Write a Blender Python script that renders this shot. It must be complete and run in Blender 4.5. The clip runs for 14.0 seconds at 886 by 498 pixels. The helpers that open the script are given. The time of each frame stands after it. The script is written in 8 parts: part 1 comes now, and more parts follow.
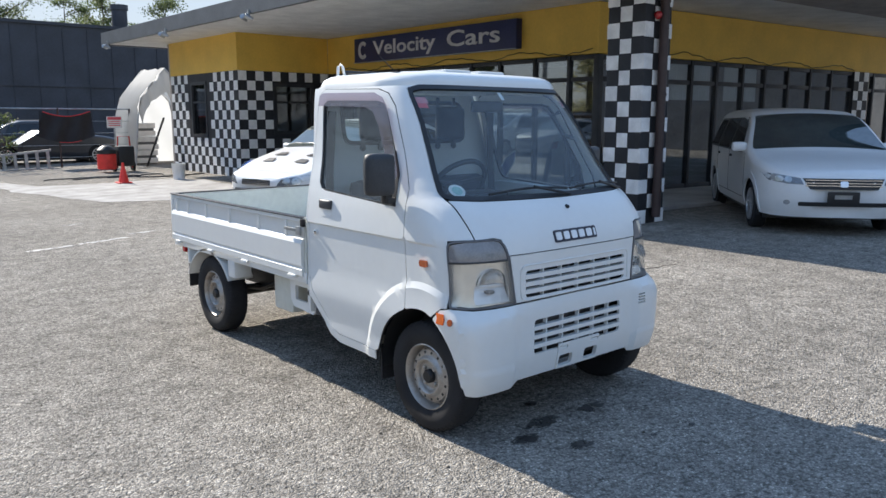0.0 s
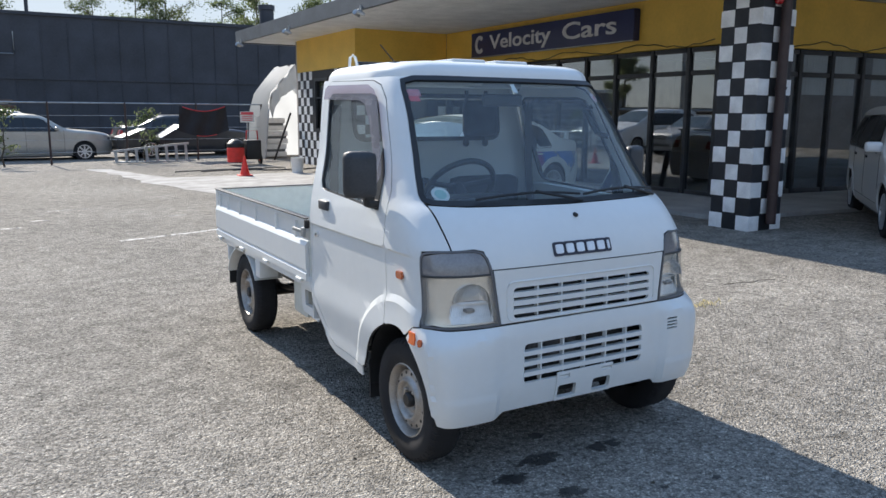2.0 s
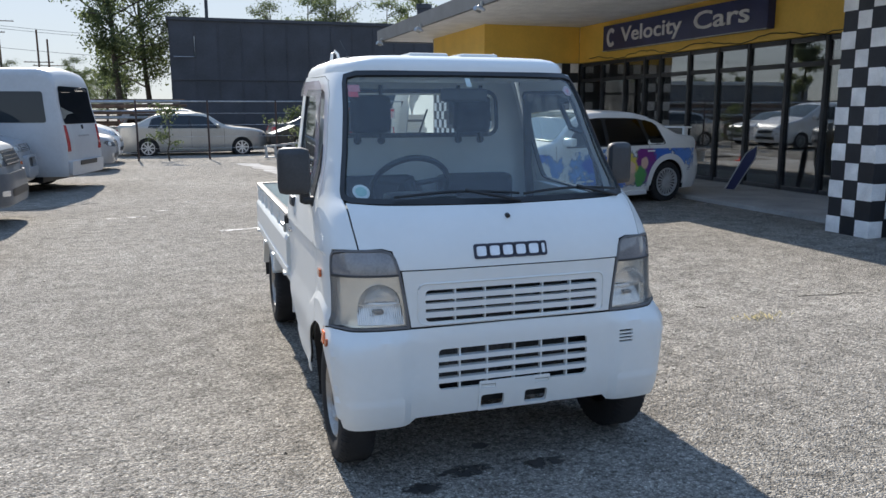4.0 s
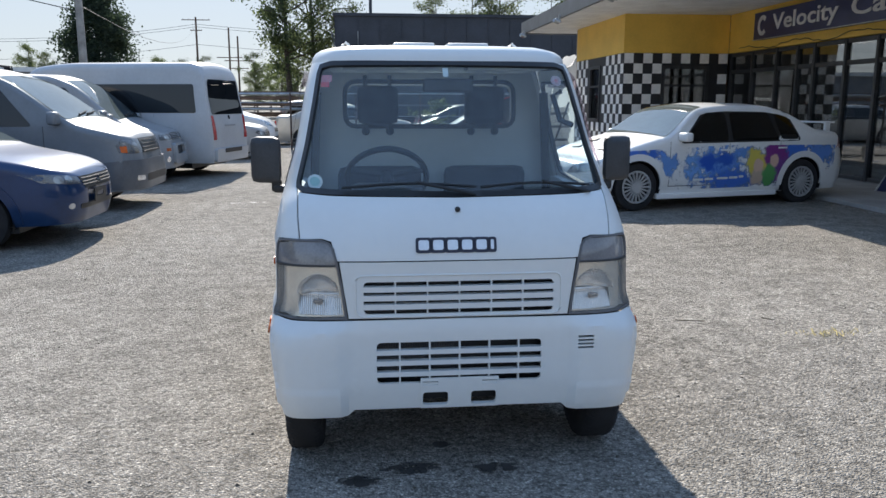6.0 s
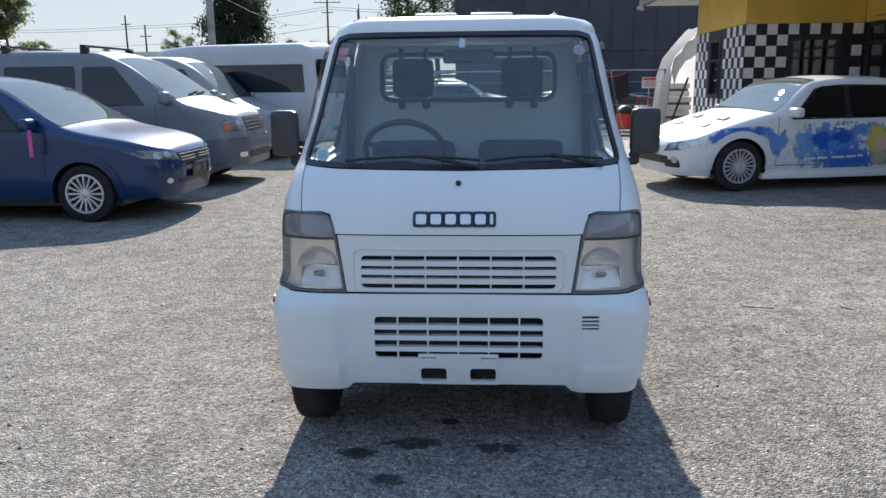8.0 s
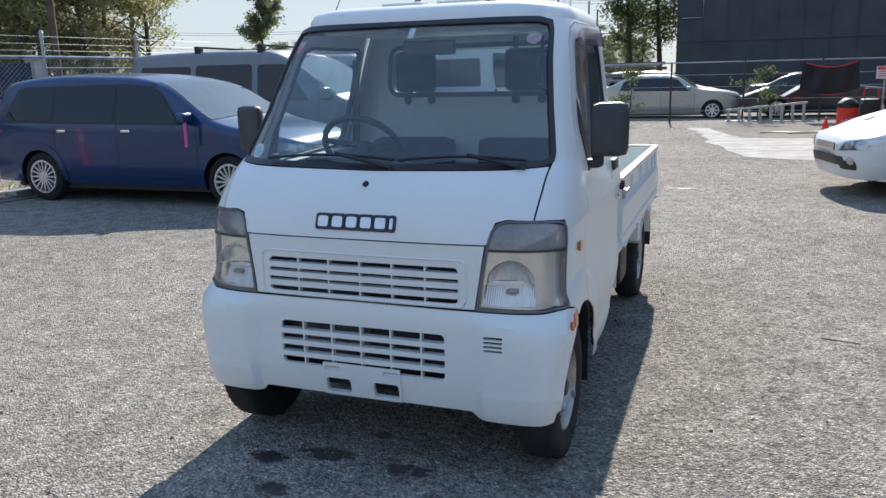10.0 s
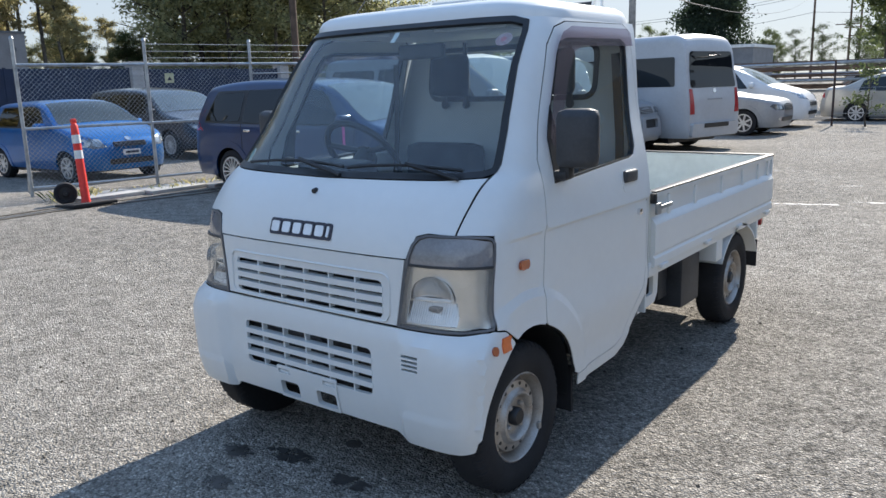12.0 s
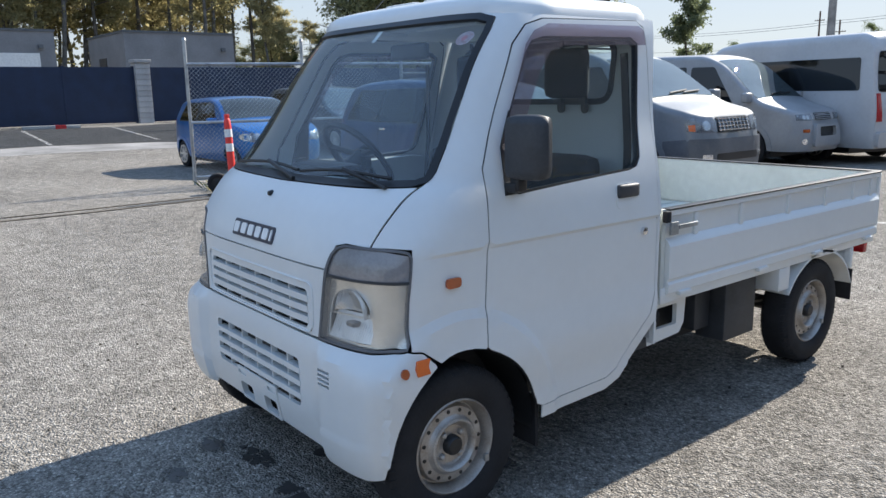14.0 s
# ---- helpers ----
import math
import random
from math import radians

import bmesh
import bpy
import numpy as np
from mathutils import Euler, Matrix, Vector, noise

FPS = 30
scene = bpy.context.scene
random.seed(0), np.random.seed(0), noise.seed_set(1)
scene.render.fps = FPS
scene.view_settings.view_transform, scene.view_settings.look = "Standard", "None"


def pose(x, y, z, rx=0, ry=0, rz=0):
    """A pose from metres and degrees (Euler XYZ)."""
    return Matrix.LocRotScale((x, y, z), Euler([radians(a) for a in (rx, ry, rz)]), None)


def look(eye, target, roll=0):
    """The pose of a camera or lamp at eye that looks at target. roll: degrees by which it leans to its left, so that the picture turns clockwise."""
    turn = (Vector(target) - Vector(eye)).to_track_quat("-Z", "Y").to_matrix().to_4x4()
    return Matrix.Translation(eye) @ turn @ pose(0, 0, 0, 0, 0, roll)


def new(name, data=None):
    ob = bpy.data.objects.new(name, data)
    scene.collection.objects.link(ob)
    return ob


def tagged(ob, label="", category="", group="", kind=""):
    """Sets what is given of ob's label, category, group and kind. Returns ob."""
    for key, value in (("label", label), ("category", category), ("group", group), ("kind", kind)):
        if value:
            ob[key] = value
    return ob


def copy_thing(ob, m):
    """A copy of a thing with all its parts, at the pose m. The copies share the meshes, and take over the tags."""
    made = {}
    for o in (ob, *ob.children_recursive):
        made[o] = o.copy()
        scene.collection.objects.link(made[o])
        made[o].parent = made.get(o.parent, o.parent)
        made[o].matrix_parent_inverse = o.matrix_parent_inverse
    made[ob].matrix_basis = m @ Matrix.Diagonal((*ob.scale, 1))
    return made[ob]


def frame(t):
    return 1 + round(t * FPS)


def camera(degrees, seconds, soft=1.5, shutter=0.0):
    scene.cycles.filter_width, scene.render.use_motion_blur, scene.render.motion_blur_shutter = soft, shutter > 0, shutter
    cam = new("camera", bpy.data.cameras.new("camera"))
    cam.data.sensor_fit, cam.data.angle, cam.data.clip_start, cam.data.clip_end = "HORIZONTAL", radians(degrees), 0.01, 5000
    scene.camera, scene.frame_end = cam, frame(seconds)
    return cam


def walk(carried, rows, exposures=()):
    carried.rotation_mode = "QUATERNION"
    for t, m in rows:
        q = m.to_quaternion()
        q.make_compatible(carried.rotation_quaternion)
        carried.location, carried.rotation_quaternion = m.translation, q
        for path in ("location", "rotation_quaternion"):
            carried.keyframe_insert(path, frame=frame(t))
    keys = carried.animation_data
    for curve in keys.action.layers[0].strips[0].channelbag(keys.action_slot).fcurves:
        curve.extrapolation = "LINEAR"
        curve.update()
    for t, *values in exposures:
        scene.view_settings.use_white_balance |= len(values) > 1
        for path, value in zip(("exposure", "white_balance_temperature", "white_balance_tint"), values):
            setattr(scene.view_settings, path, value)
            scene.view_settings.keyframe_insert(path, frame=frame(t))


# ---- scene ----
cam = camera(59.5, 14.0)
PATH = [
    (0, (0.002, 0.004, 1.485), (1.289, 1.498, 1.154), 0.1),
    (0.5, (0.179, 0.087, 1.49), (1.427, 1.615, 1.16), 0.1),
    (1, (0.387, 0.033, 1.487), (1.574, 1.607, 1.153), 0.0),
    (1.5, (0.6, -0.045, 1.498), (1.7, 1.591, 1.162), 0.0),
    (2, (0.794, -0.074, 1.481), (1.789, 1.627, 1.139), 0.3),
    (2.5, (1.01, -0.138, 1.488), (1.893, 1.623, 1.142), 0.4),
    (2.7, (1.098, -0.192, 1.484), (1.942, 1.588, 1.138), 0.6),
    (4.8, (2.099, -0.505, 1.48), (2.551, 1.412, 1.128), -0.3),
    (5, (2.176, -0.535, 1.482), (2.584, 1.391, 1.13), -0.1),
    (5.5, (2.385, -0.488, 1.468), (2.683, 1.457, 1.108), -0.0),
    (6, (2.59, -0.5, 1.47), (2.788, 1.456, 1.1), 0.1),
    (6.5, (2.787, -0.576, 1.467), (2.899, 1.384, 1.085), 0.1),
    (7, (2.852, -0.582, 1.464), (2.888, 1.377, 1.062), -0.0),
    (7.5, (2.915, -0.565, 1.46), (2.878, 1.391, 1.044), -0.3),
    (7.7, (2.966, -0.528, 1.451), (2.898, 1.426, 1.032), -0.4),
    (9.8, (4.065, -0.043, 1.417), (3.448, 1.812, 0.996), -1.2),
    (10, (4.172, 0.0, 1.42), (3.487, 1.83, 0.993), -1.2),
    (10.5, (4.453, 0.133, 1.423), (3.61, 1.895, 0.993), -1.4),
    (11, (4.656, 0.274, 1.419), (3.676, 1.965, 0.993), -1.6),
    (11.5, (4.816, 0.439, 1.42), (3.718, 2.058, 1.003), -1.8),
    (12, (4.987, 0.584, 1.412), (3.792, 2.134, 1.001), -1.7),
    (12.5, (5.132, 0.723, 1.415), (3.847, 2.201, 1.009), -1.5),
    (13, (5.217, 0.902, 1.402), (3.844, 2.298, 0.997), -1.3),
    (13.5, (5.326, 1.061, 1.41), (3.869, 2.37, 1.004), -1.2),
    (14, (5.447, 1.269, 1.401), (3.914, 2.49, 1.001), -1.1),
]
walk(cam, [(t, look(eye, target, roll)) for t, eye, target, roll in PATH], [(0, 0.95, 6400, 10), (4, 0.88, 6400, 10), (10, 0.90, 6400, 10), (14, 0.97, 6400, 10)])

# ---------------------------------------------------------------- light
world = bpy.data.worlds.new("sky")
scene.world = world
world.use_nodes = True
wn = world.node_tree.nodes
sky = wn.new("ShaderNodeTexSky")
sky.sky_type, sky.sun_disc = "NISHITA", False
SUN_DIR = Vector((-0.13, 1.40, 1.0)).normalized()
sky.sun_elevation = math.asin(SUN_DIR.z)
sky.sun_rotation = math.atan2(SUN_DIR.x, SUN_DIR.y)
sky.air_density, sky.dust_density, sky.ozone_density = 1.0, 0.5, 2.0
# thin high haze evens out the sky's brightness
haze, tone = wn.new("ShaderNodeGamma"), wn.new("ShaderNodeMix")
haze.inputs["Gamma"].default_value = 0.22
tone.data_type, tone.blend_type = "RGBA", "MULTIPLY"
tone.inputs[0].default_value = 1.0
# paler towards the horizon, bluer overhead
where, up, lift, hue = wn.new("ShaderNodeTexCoord"), wn.new("ShaderNodeSeparateXYZ"), wn.new("ShaderNodeMapRange"), wn.new("ShaderNodeMix")
lift.inputs[1].default_value, lift.inputs[2].default_value = 0.02, 0.62
lift.interpolation_type = "SMOOTHSTEP"
hue.data_type = "RGBA"
hue.inputs[6].default_value, hue.inputs[7].default_value = (0.86, 0.93, 1.0, 1), (0.66, 0.95, 1.42, 1)
world.node_tree.links.new(where.outputs["Generated"], up.inputs[0])
world.node_tree.links.new(up.outputs["Z"], lift.inputs[0])
world.node_tree.links.new(lift.outputs[0], hue.inputs[0])
world.node_tree.links.new(hue.outputs[2], tone.inputs[7])
world.node_tree.links.new(sky.outputs[0], haze.inputs["Color"])
world.node_tree.links.new(haze.outputs[0], tone.inputs[6])
world.node_tree.links.new(tone.outputs[2], wn["Background"].inputs[0])
wn["Background"].inputs[1].default_value = 0.28
sun = new("sun", bpy.data.lights.new("sun", "SUN"))
sun.data.energy, sun.data.angle, sun.data.color = 4.4, radians(0.6), (1.0, 0.925, 0.82)
sun.matrix_world = Matrix.Translation((0, 0, 30)) @ SUN_DIR.to_track_quat("Z", "Y").to_matrix().to_4x4()

# ---------------------------------------------------------------- materials


def mat(name, base, rough=0.5, metal=0.0, var=0.12, scale=4.0, bump=0.0, bscale=60.0, coat=0.0, dark=None, spec=0.5, island=0.0):
    """A surface with two scales of variation in tone, roughness and relief."""
    m = bpy.data.materials.new(name)
    m.use_nodes = True
    nt = m.node_tree
    n, l = nt.nodes, nt.links
    b = n["Principled BSDF"]
    b.inputs["Roughness"].default_value = rough
    b.inputs["Metallic"].default_value = metal
    b.inputs["Coat Weight"].default_value = coat
    b.inputs["Coat Roughness"].default_value = 0.08
    b.inputs["Specular IOR Level"].default_value = spec
    tc = n.new("ShaderNodeTexCoord")
    n1 = n.new("ShaderNodeTexNoise")
    n1.inputs["Scale"].default_value, n1.inputs["Detail"].default_value = scale, 6
    l.new(tc.outputs["Object"], n1.inputs["Vector"])
    n2 = n.new("ShaderNodeTexNoise")
    n2.inputs["Scale"].default_value, n2.inputs["Detail"].default_value = scale * 12, 3
    l.new(tc.outputs["Object"], n2.inputs["Vector"])
    add = n.new("ShaderNodeMath")
    add.operation = "MULTIPLY_ADD"
    l.new(n2.outputs[0], add.inputs[0])
    add.inputs[1].default_value = 0.45
    l.new(n1.outputs[0], add.inputs[2])
    ramp = n.new("ShaderNodeValToRGB")
    lo = dark if dark else [c * (1 - 2 * var) for c in base]
    hi = [min(1, c * (1 + var)) for c in base]
    ramp.color_ramp.elements[0].position, ramp.color_ramp.elements[0].color = 0.45, (*lo, 1)
    ramp.color_ramp.elements[1].position, ramp.color_ramp.elements[1].color = 0.95, (*hi, 1)
    l.new(add.outputs[0], ramp.inputs[0])
    out = ramp.outputs[0]
    if island:
        oi = n.new("ShaderNodeObjectInfo")
        hs = n.new("ShaderNodeHueSaturation")
        ma = n.new("ShaderNodeMath")
        ma.operation = "MULTIPLY_ADD"
        ma.inputs[1].default_value, ma.inputs[2].default_value = island, 1 - island / 2
        l.new(oi.outputs["Random"], ma.inputs[0])
        l.new(ma.outputs[0], hs.inputs["Value"])
        l.new(out, hs.inputs["Color"])
        out = hs.outputs[0]
    l.new(out, b.inputs["Base Color"])
    if bump:
        n3 = n.new("ShaderNodeTexNoise")
        n3.inputs["Scale"].default_value, n3.inputs["Detail"].default_value = bscale, 4
        l.new(tc.outputs["Object"], n3.inputs["Vector"])
        bp = n.new("ShaderNodeBump")
        bp.inputs["Strength"].default_value, bp.inputs["Distance"].default_value = bump, 0.01
        l.new(n3.outputs[0], bp.inputs["Height"])
        l.new(bp.outputs[0], b.inputs["Normal"])
    return m


def glass_mat(name, tint, gloss=1.0, rough=0.0, film=None, share=0.0):
    """Clear or tinted glass; film is a dulled or dusty skin, or hazy light painted on."""
    m = bpy.data.materials.new(name)
    m.use_nodes = True
    nt = m.node_tree
    n, l = nt.nodes, nt.links
    n.remove(n["Principled BSDF"])
    tr = n.new("ShaderNodeBsdfTransparent")
    tr.inputs[0].default_value = (*tint, 1)
    gl = n.new("ShaderNodeBsdfGlossy")
    gl.inputs["Roughness"].default_value = rough
    fr = n.new("ShaderNodeLayerWeight")
    fr.inputs[0].default_value = 0.5
    pw = n.new("ShaderNodeMath")
    pw.operation, pw.inputs[1].default_value = "POWER", 5.0
    l.new(fr.outputs["Facing"], pw.inputs[0])
    mu = n.new("ShaderNodeMath")
    mu.operation, mu.use_clamp = "MULTIPLY_ADD", True
    mu.inputs[1].default_value, mu.inputs[2].default_value = 0.7, 0.045 * gloss
    l.new(pw.outputs[0], mu.inputs[0])
    mx = n.new("ShaderNodeMixShader")
    l.new(mu.outputs[0], mx.inputs[0])
    l.new(tr.outputs[0], mx.inputs[1])
    l.new(gl.outputs[0], mx.inputs[2])
    out = mx
    if film:
        df, out = n.new("ShaderNodeBsdfDiffuse"), n.new("ShaderNodeMixShader")
        df.inputs[0].default_value = (*film, 1)
        out.inputs[0].default_value = share
        l.new(mx.outputs[0], out.inputs[1])
        l.new(df.outputs[0], out.inputs[2])
    l.new(out.outputs[0], n["Material Output"].inputs[0])
    return m


M = {}
M["white_paint"] = mat("white_paint", (0.75, 0.765, 0.75), 0.36, var=0.02, scale=2, coat=0.25)
M["bed_paint"] = mat("bed_paint", (0.68, 0.70, 0.645), 0.5, var=0.06, scale=2, dark=(0.56, 0.575, 0.53))
M["plastic_black"] = mat("plastic_black", (0.016, 0.017, 0.019), 0.45, var=0.2, scale=8)
M["plastic_grey"] = mat("plastic_grey", (0.042, 0.046, 0.052), 0.5, var=0.2, scale=8, bump=0.1, bscale=400)
M["rubber"] = mat("rubber", (0.016, 0.016, 0.018), 0.85, var=0.25, scale=10, bump=0.1, bscale=200)
M["steel_rim"] = mat("steel_rim", (0.46, 0.44, 0.41), 0.40, metal=0.55, var=0.12, scale=14, dark=(0.30, 0.255, 0.21))
M["alloy"] = mat("alloy", (0.66, 0.67, 0.68), 0.30, metal=0.7, var=0.1, scale=8)
M["galvanised"] = mat("galvanised", (0.42, 0.44, 0.45), 0.45, metal=0.7, var=0.2, scale=6)
M["chrome"] = mat("chrome", (0.75, 0.75, 0.76), 0.12, metal=1.0, var=0.05, scale=5)
M["interior_grey"] = mat("interior_grey", (0.56, 0.58, 0.58), 0.6, var=0.06, scale=3, bump=0.05, bscale=300)
M["seat_fabric"] = mat("seat_fabric", (0.035, 0.037, 0.042), 0.9, var=0.3, scale=12, bump=0.2, bscale=300)
M["amber"] = mat("amber", (0.80, 0.15, 0.015), 0.25, var=0.1, scale=20, coat=0.5)
M["amber_dark"] = mat("amber_dark", (0.42, 0.09, 0.02), 0.25, var=0.1, scale=20, coat=0.5)
M["red_lens"] = mat("red_lens", (0.42, 0.015, 0.02), 0.2, var=0.15, scale=15, coat=0.6)
def flute(m, scale):
    """Fine upright ribs in a lens."""
    n, l = m.node_tree.nodes, m.node_tree.links
    tc, wv, bp = n.new("ShaderNodeTexCoord"), n.new("ShaderNodeTexWave"), n.new("ShaderNodeBump")
    wv.inputs["Scale"].default_value = scale
    bp.inputs["Strength"].default_value, bp.inputs["Distance"].default_value = 0.5, 0.003
    l.new(tc.outputs["Object"], wv.inputs["Vector"])
    l.new(wv.outputs["Fac"], bp.inputs["Height"])
    l.new(bp.outputs[0], n["Principled BSDF"].inputs["Normal"])


M["reflector"] = mat("reflector", (0.86, 0.85, 0.81), 0.24, metal=0.7, var=0.10, scale=14, dark=(0.70, 0.69, 0.66))
M["bowl"] = mat("bowl", (0.90, 0.90, 0.90), 0.16, metal=0.8, var=0.05, scale=30, bump=0.15, bscale=90)
M["lamp_grey"] = mat("lamp_grey", (0.20, 0.20, 0.21), 0.25, metal=0.3, var=0.15, scale=10)
M["bowl_ribbed"] = mat("bowl_ribbed", (0.92, 0.92, 0.92), 0.2, metal=0.7, var=0.1, scale=25)
flute(M["bowl_ribbed"], 40)
M["lens"] = glass_mat("lens", (0.97, 0.96, 0.93), 2.0, 0.03, (0.78, 0.76, 0.71), 0.10)
M["lens_cover"] = glass_mat("lens_cover", (0.90, 0.93, 0.95), 2.0)
# the bluish film paints a faint haze of light over the truck's panes
M["glass"] = glass_mat("glass", (0.86, 0.94, 0.95), 2.0, 0.0, (0.42, 0.52, 0.60), 0.05)
M["glass_dark"] = glass_mat("glass_dark", (0.10, 0.115, 0.13), 1.6)
M["glass_car"] = glass_mat("glass_car", (0.60, 0.66, 0.66), 5.5)
M["glass_low"] = glass_mat("glass_low", (0.45, 0.50, 0.52), 1.8)
M["glass_shop"] = glass_mat("glass_shop", (0.70, 0.74, 0.76), 4.5)
M["glass_wing"] = glass_mat("glass_wing", (0.86, 0.90, 0.93), 3.0)
M["visor"] = glass_mat("visor", (0.52, 0.44, 0.51), 3.5, 0.08, (0.36, 0.31, 0.36), 0.16)
M["badge_dark"] = mat("badge_dark", (0.03, 0.03, 0.05), 0.4, var=0.1)
M["badge_silver"] = mat("badge_silver", (0.78, 0.80, 0.82), 0.3, metal=0.35, var=0.08)
M["sticker_red"] = mat("sticker_red", (0.70, 0.10, 0.12), 0.6, var=0.1, scale=20)
M["lamp_rim"] = mat("lamp_rim", (0.13, 0.13, 0.135), 0.5, var=0.15, scale=10)
M["lamp_smoke"] = mat("lamp_smoke", (0.26, 0.255, 0.26), 0.12, metal=0.2, var=0.15, scale=10, coat=0.6)
M["sticker_print"] = mat("sticker_print", (0.50, 0.42, 0.42), 0.6, var=0.3, scale=60, dark=(0.34, 0.12, 0.13))
M["sticker_pink"] = mat("sticker_pink", (0.62, 0.22, 0.24), 0.6, var=0.15, scale=30)
M["sticker_white"] = mat("sticker_white", (0.75, 0.76, 0.74), 0.6, var=0.1, scale=20)
M["sticker_pale"] = mat("sticker_pale", (0.58, 0.57, 0.36), 0.6, var=0.1, scale=20)
M["sticker_teal"] = mat("sticker_teal", (0.35, 0.55, 0.52), 0.6, var=0.1, scale=20)

# ---------------------------------------------------------------- mesh tools
from mathutils.geometry import delaunay_2d_cdt


def part(name, bm, material, parent=None, label="", angle=40, mats=()):
    """Links a bmesh as one mesh object under a thing or a part."""
    me = bpy.data.meshes.new(name)
    bm.normal_update()
    bm.to_mesh(me)
    bm.free()
    return mesh_part(name, me, material, parent, label, angle, mats)


def mesh_part(name, me, material, parent=None, label="", angle=40, mats=()):
    me.materials.append(material)
    for extra in mats:
        me.materials.append(extra)
    if angle:
        me.shade_smooth()
        me.set_sharp_from_angle(angle=radians(angle))
    ob = new(name, me)
    if parent is not None:
        ob.parent = parent
    if label:
        ob["label"] = label
    return ob


def thing(name, label, category, m=None, group="", kind=""):
    ob = new(name)
    ob.empty_display_size = 0.2
    if m is not None:
        ob.matrix_world = m
    return tagged(ob, label, category, group, kind)


def box(bm, x0, x1, y0, y1, z0, z1, bevel=0.0):
    r = bmesh.ops.create_cube(bm, size=1.0, matrix=Matrix.LocRotScale(((x0 + x1) / 2, (y0 + y1) / 2, (z0 + z1) / 2), None, (x1 - x0, y1 - y0, z1 - z0)))
    if bevel:
        es = list({e for v in r["verts"] for e in v.link_edges})
        bmesh.ops.bevel(bm, geom=es, offset=bevel, segments=2, affect="EDGES", profile=0.6)
    return bm


def boxes(*rows, bevel=0.0):
    bm = bmesh.new()
    for row in rows:
        box(bm, *row, bevel=bevel)
    return bm


def tube(bm, pts, r, sides=8, closed=False):
    """A round bar along a line of points."""
    pts = [Vector(p) for p in pts]
    n = len(pts)
    rings = []
    for i, p in enumerate(pts):
        a = pts[i - 1] if (i or closed) else p
        b = pts[(i + 1) % n] if (i < n - 1 or closed) else p
        d = (b - a).normalized()
        up = Vector((0, 0, 1)) if abs(d.z) < 0.9 else Vector((1, 0, 0))
        s = d.cross(up).normalized()
        t = s.cross(d)
        rr = r[i] if isinstance(r, (list, tuple)) else r
        rings.append([bm.verts.new(p + rr * (math.cos(k * math.tau / sides) * s + math.sin(k * math.tau / sides) * t)) for k in range(sides)])
    for i in range(n if closed else n - 1):
        A, B = rings[i], rings[(i + 1) % n]
        for k in range(sides):
            bm.faces.new((A[k], A[(k + 1) % sides], B[(k + 1) % sides], B[k]))
    if not closed:
        bm.faces.new(rings[0])
        bm.faces.new(rings[-1][::-1])
    return bm


def lathe(bm, prof, centre=(0, 0, 0), axis="x", seg=32, close=False, caps=True):
    """Turns a profile of (along, radius) about an axis."""
    rings = []
    for a, r in prof:
        ring = []
        for k in range(seg):
            c, s = r * math.cos(k * math.tau / seg), r * math.sin(k * math.tau / seg)
            v = {"x": (a, c, s), "y": (c, a, s), "z": (c, s, a)}[axis]
            ring.append(bm.verts.new(Vector(v) + Vector(centre)))
        rings.append(ring)
    m = len(rings)
    for i in range(m if close else m - 1):
        A, B = rings[i], rings[(i + 1) % m]
        for k in range(seg):
            bm.faces.new((A[k], A[(k + 1) % seg], B[(k + 1) % seg], B[k]))
    if not close and caps:
        for ring in (rings[0], rings[-1]):
            bm.faces.new(ring)
    bmesh.ops.recalc_face_normals(bm, faces=bm.faces)
    return bm


def inside(p, poly):
    c = False
    for i in range(len(poly)):
        a, b = poly[i - 1], poly[i]
        if (a[1] > p[1]) != (b[1] > p[1]) and p[0] < (b[0] - a[0]) * (p[1] - a[1]) / (b[1] - a[1]) + a[0]:
            c = not c
    return c


def dense(poly, res):
    out = []
    for i in range(len(poly)):
        a, b = Vector(poly[i - 1]), Vector(poly[i])
        k = max(1, round((b - a).length / res))
        out += [a.lerp(b, j / k) for j in range(k)]
    return out


def round_poly(pts, r, seg=4):
    """Rounds the corners of a polygon; r is one radius or one for each corner."""
    out = []
    n = len(pts)
    for i in range(n):
        p, a, b = Vector(pts[i]), Vector(pts[i - 1]), Vector(pts[(i + 1) % n])
        rr = r[i] if isinstance(r, (list, tuple)) else r
        if rr <= 0:
            out.append(p)
            continue
        da, db = (a - p), (b - p)
        k = min(rr, da.length * 0.49, db.length * 0.49)
        s, e = p + da.normalized() * k, p + db.normalized() * k
        for j in range(seg + 1):
            t = j / seg
            out.append(s * (1 - t) ** 2 + p * 2 * t * (1 - t) + e * t * t)
    return out


def rect(x0, x1, z0, z1, r=0.0, seg=4):
    return round_poly([(x0, z0), (x1, z0), (x1, z1), (x0, z1)], r, seg)


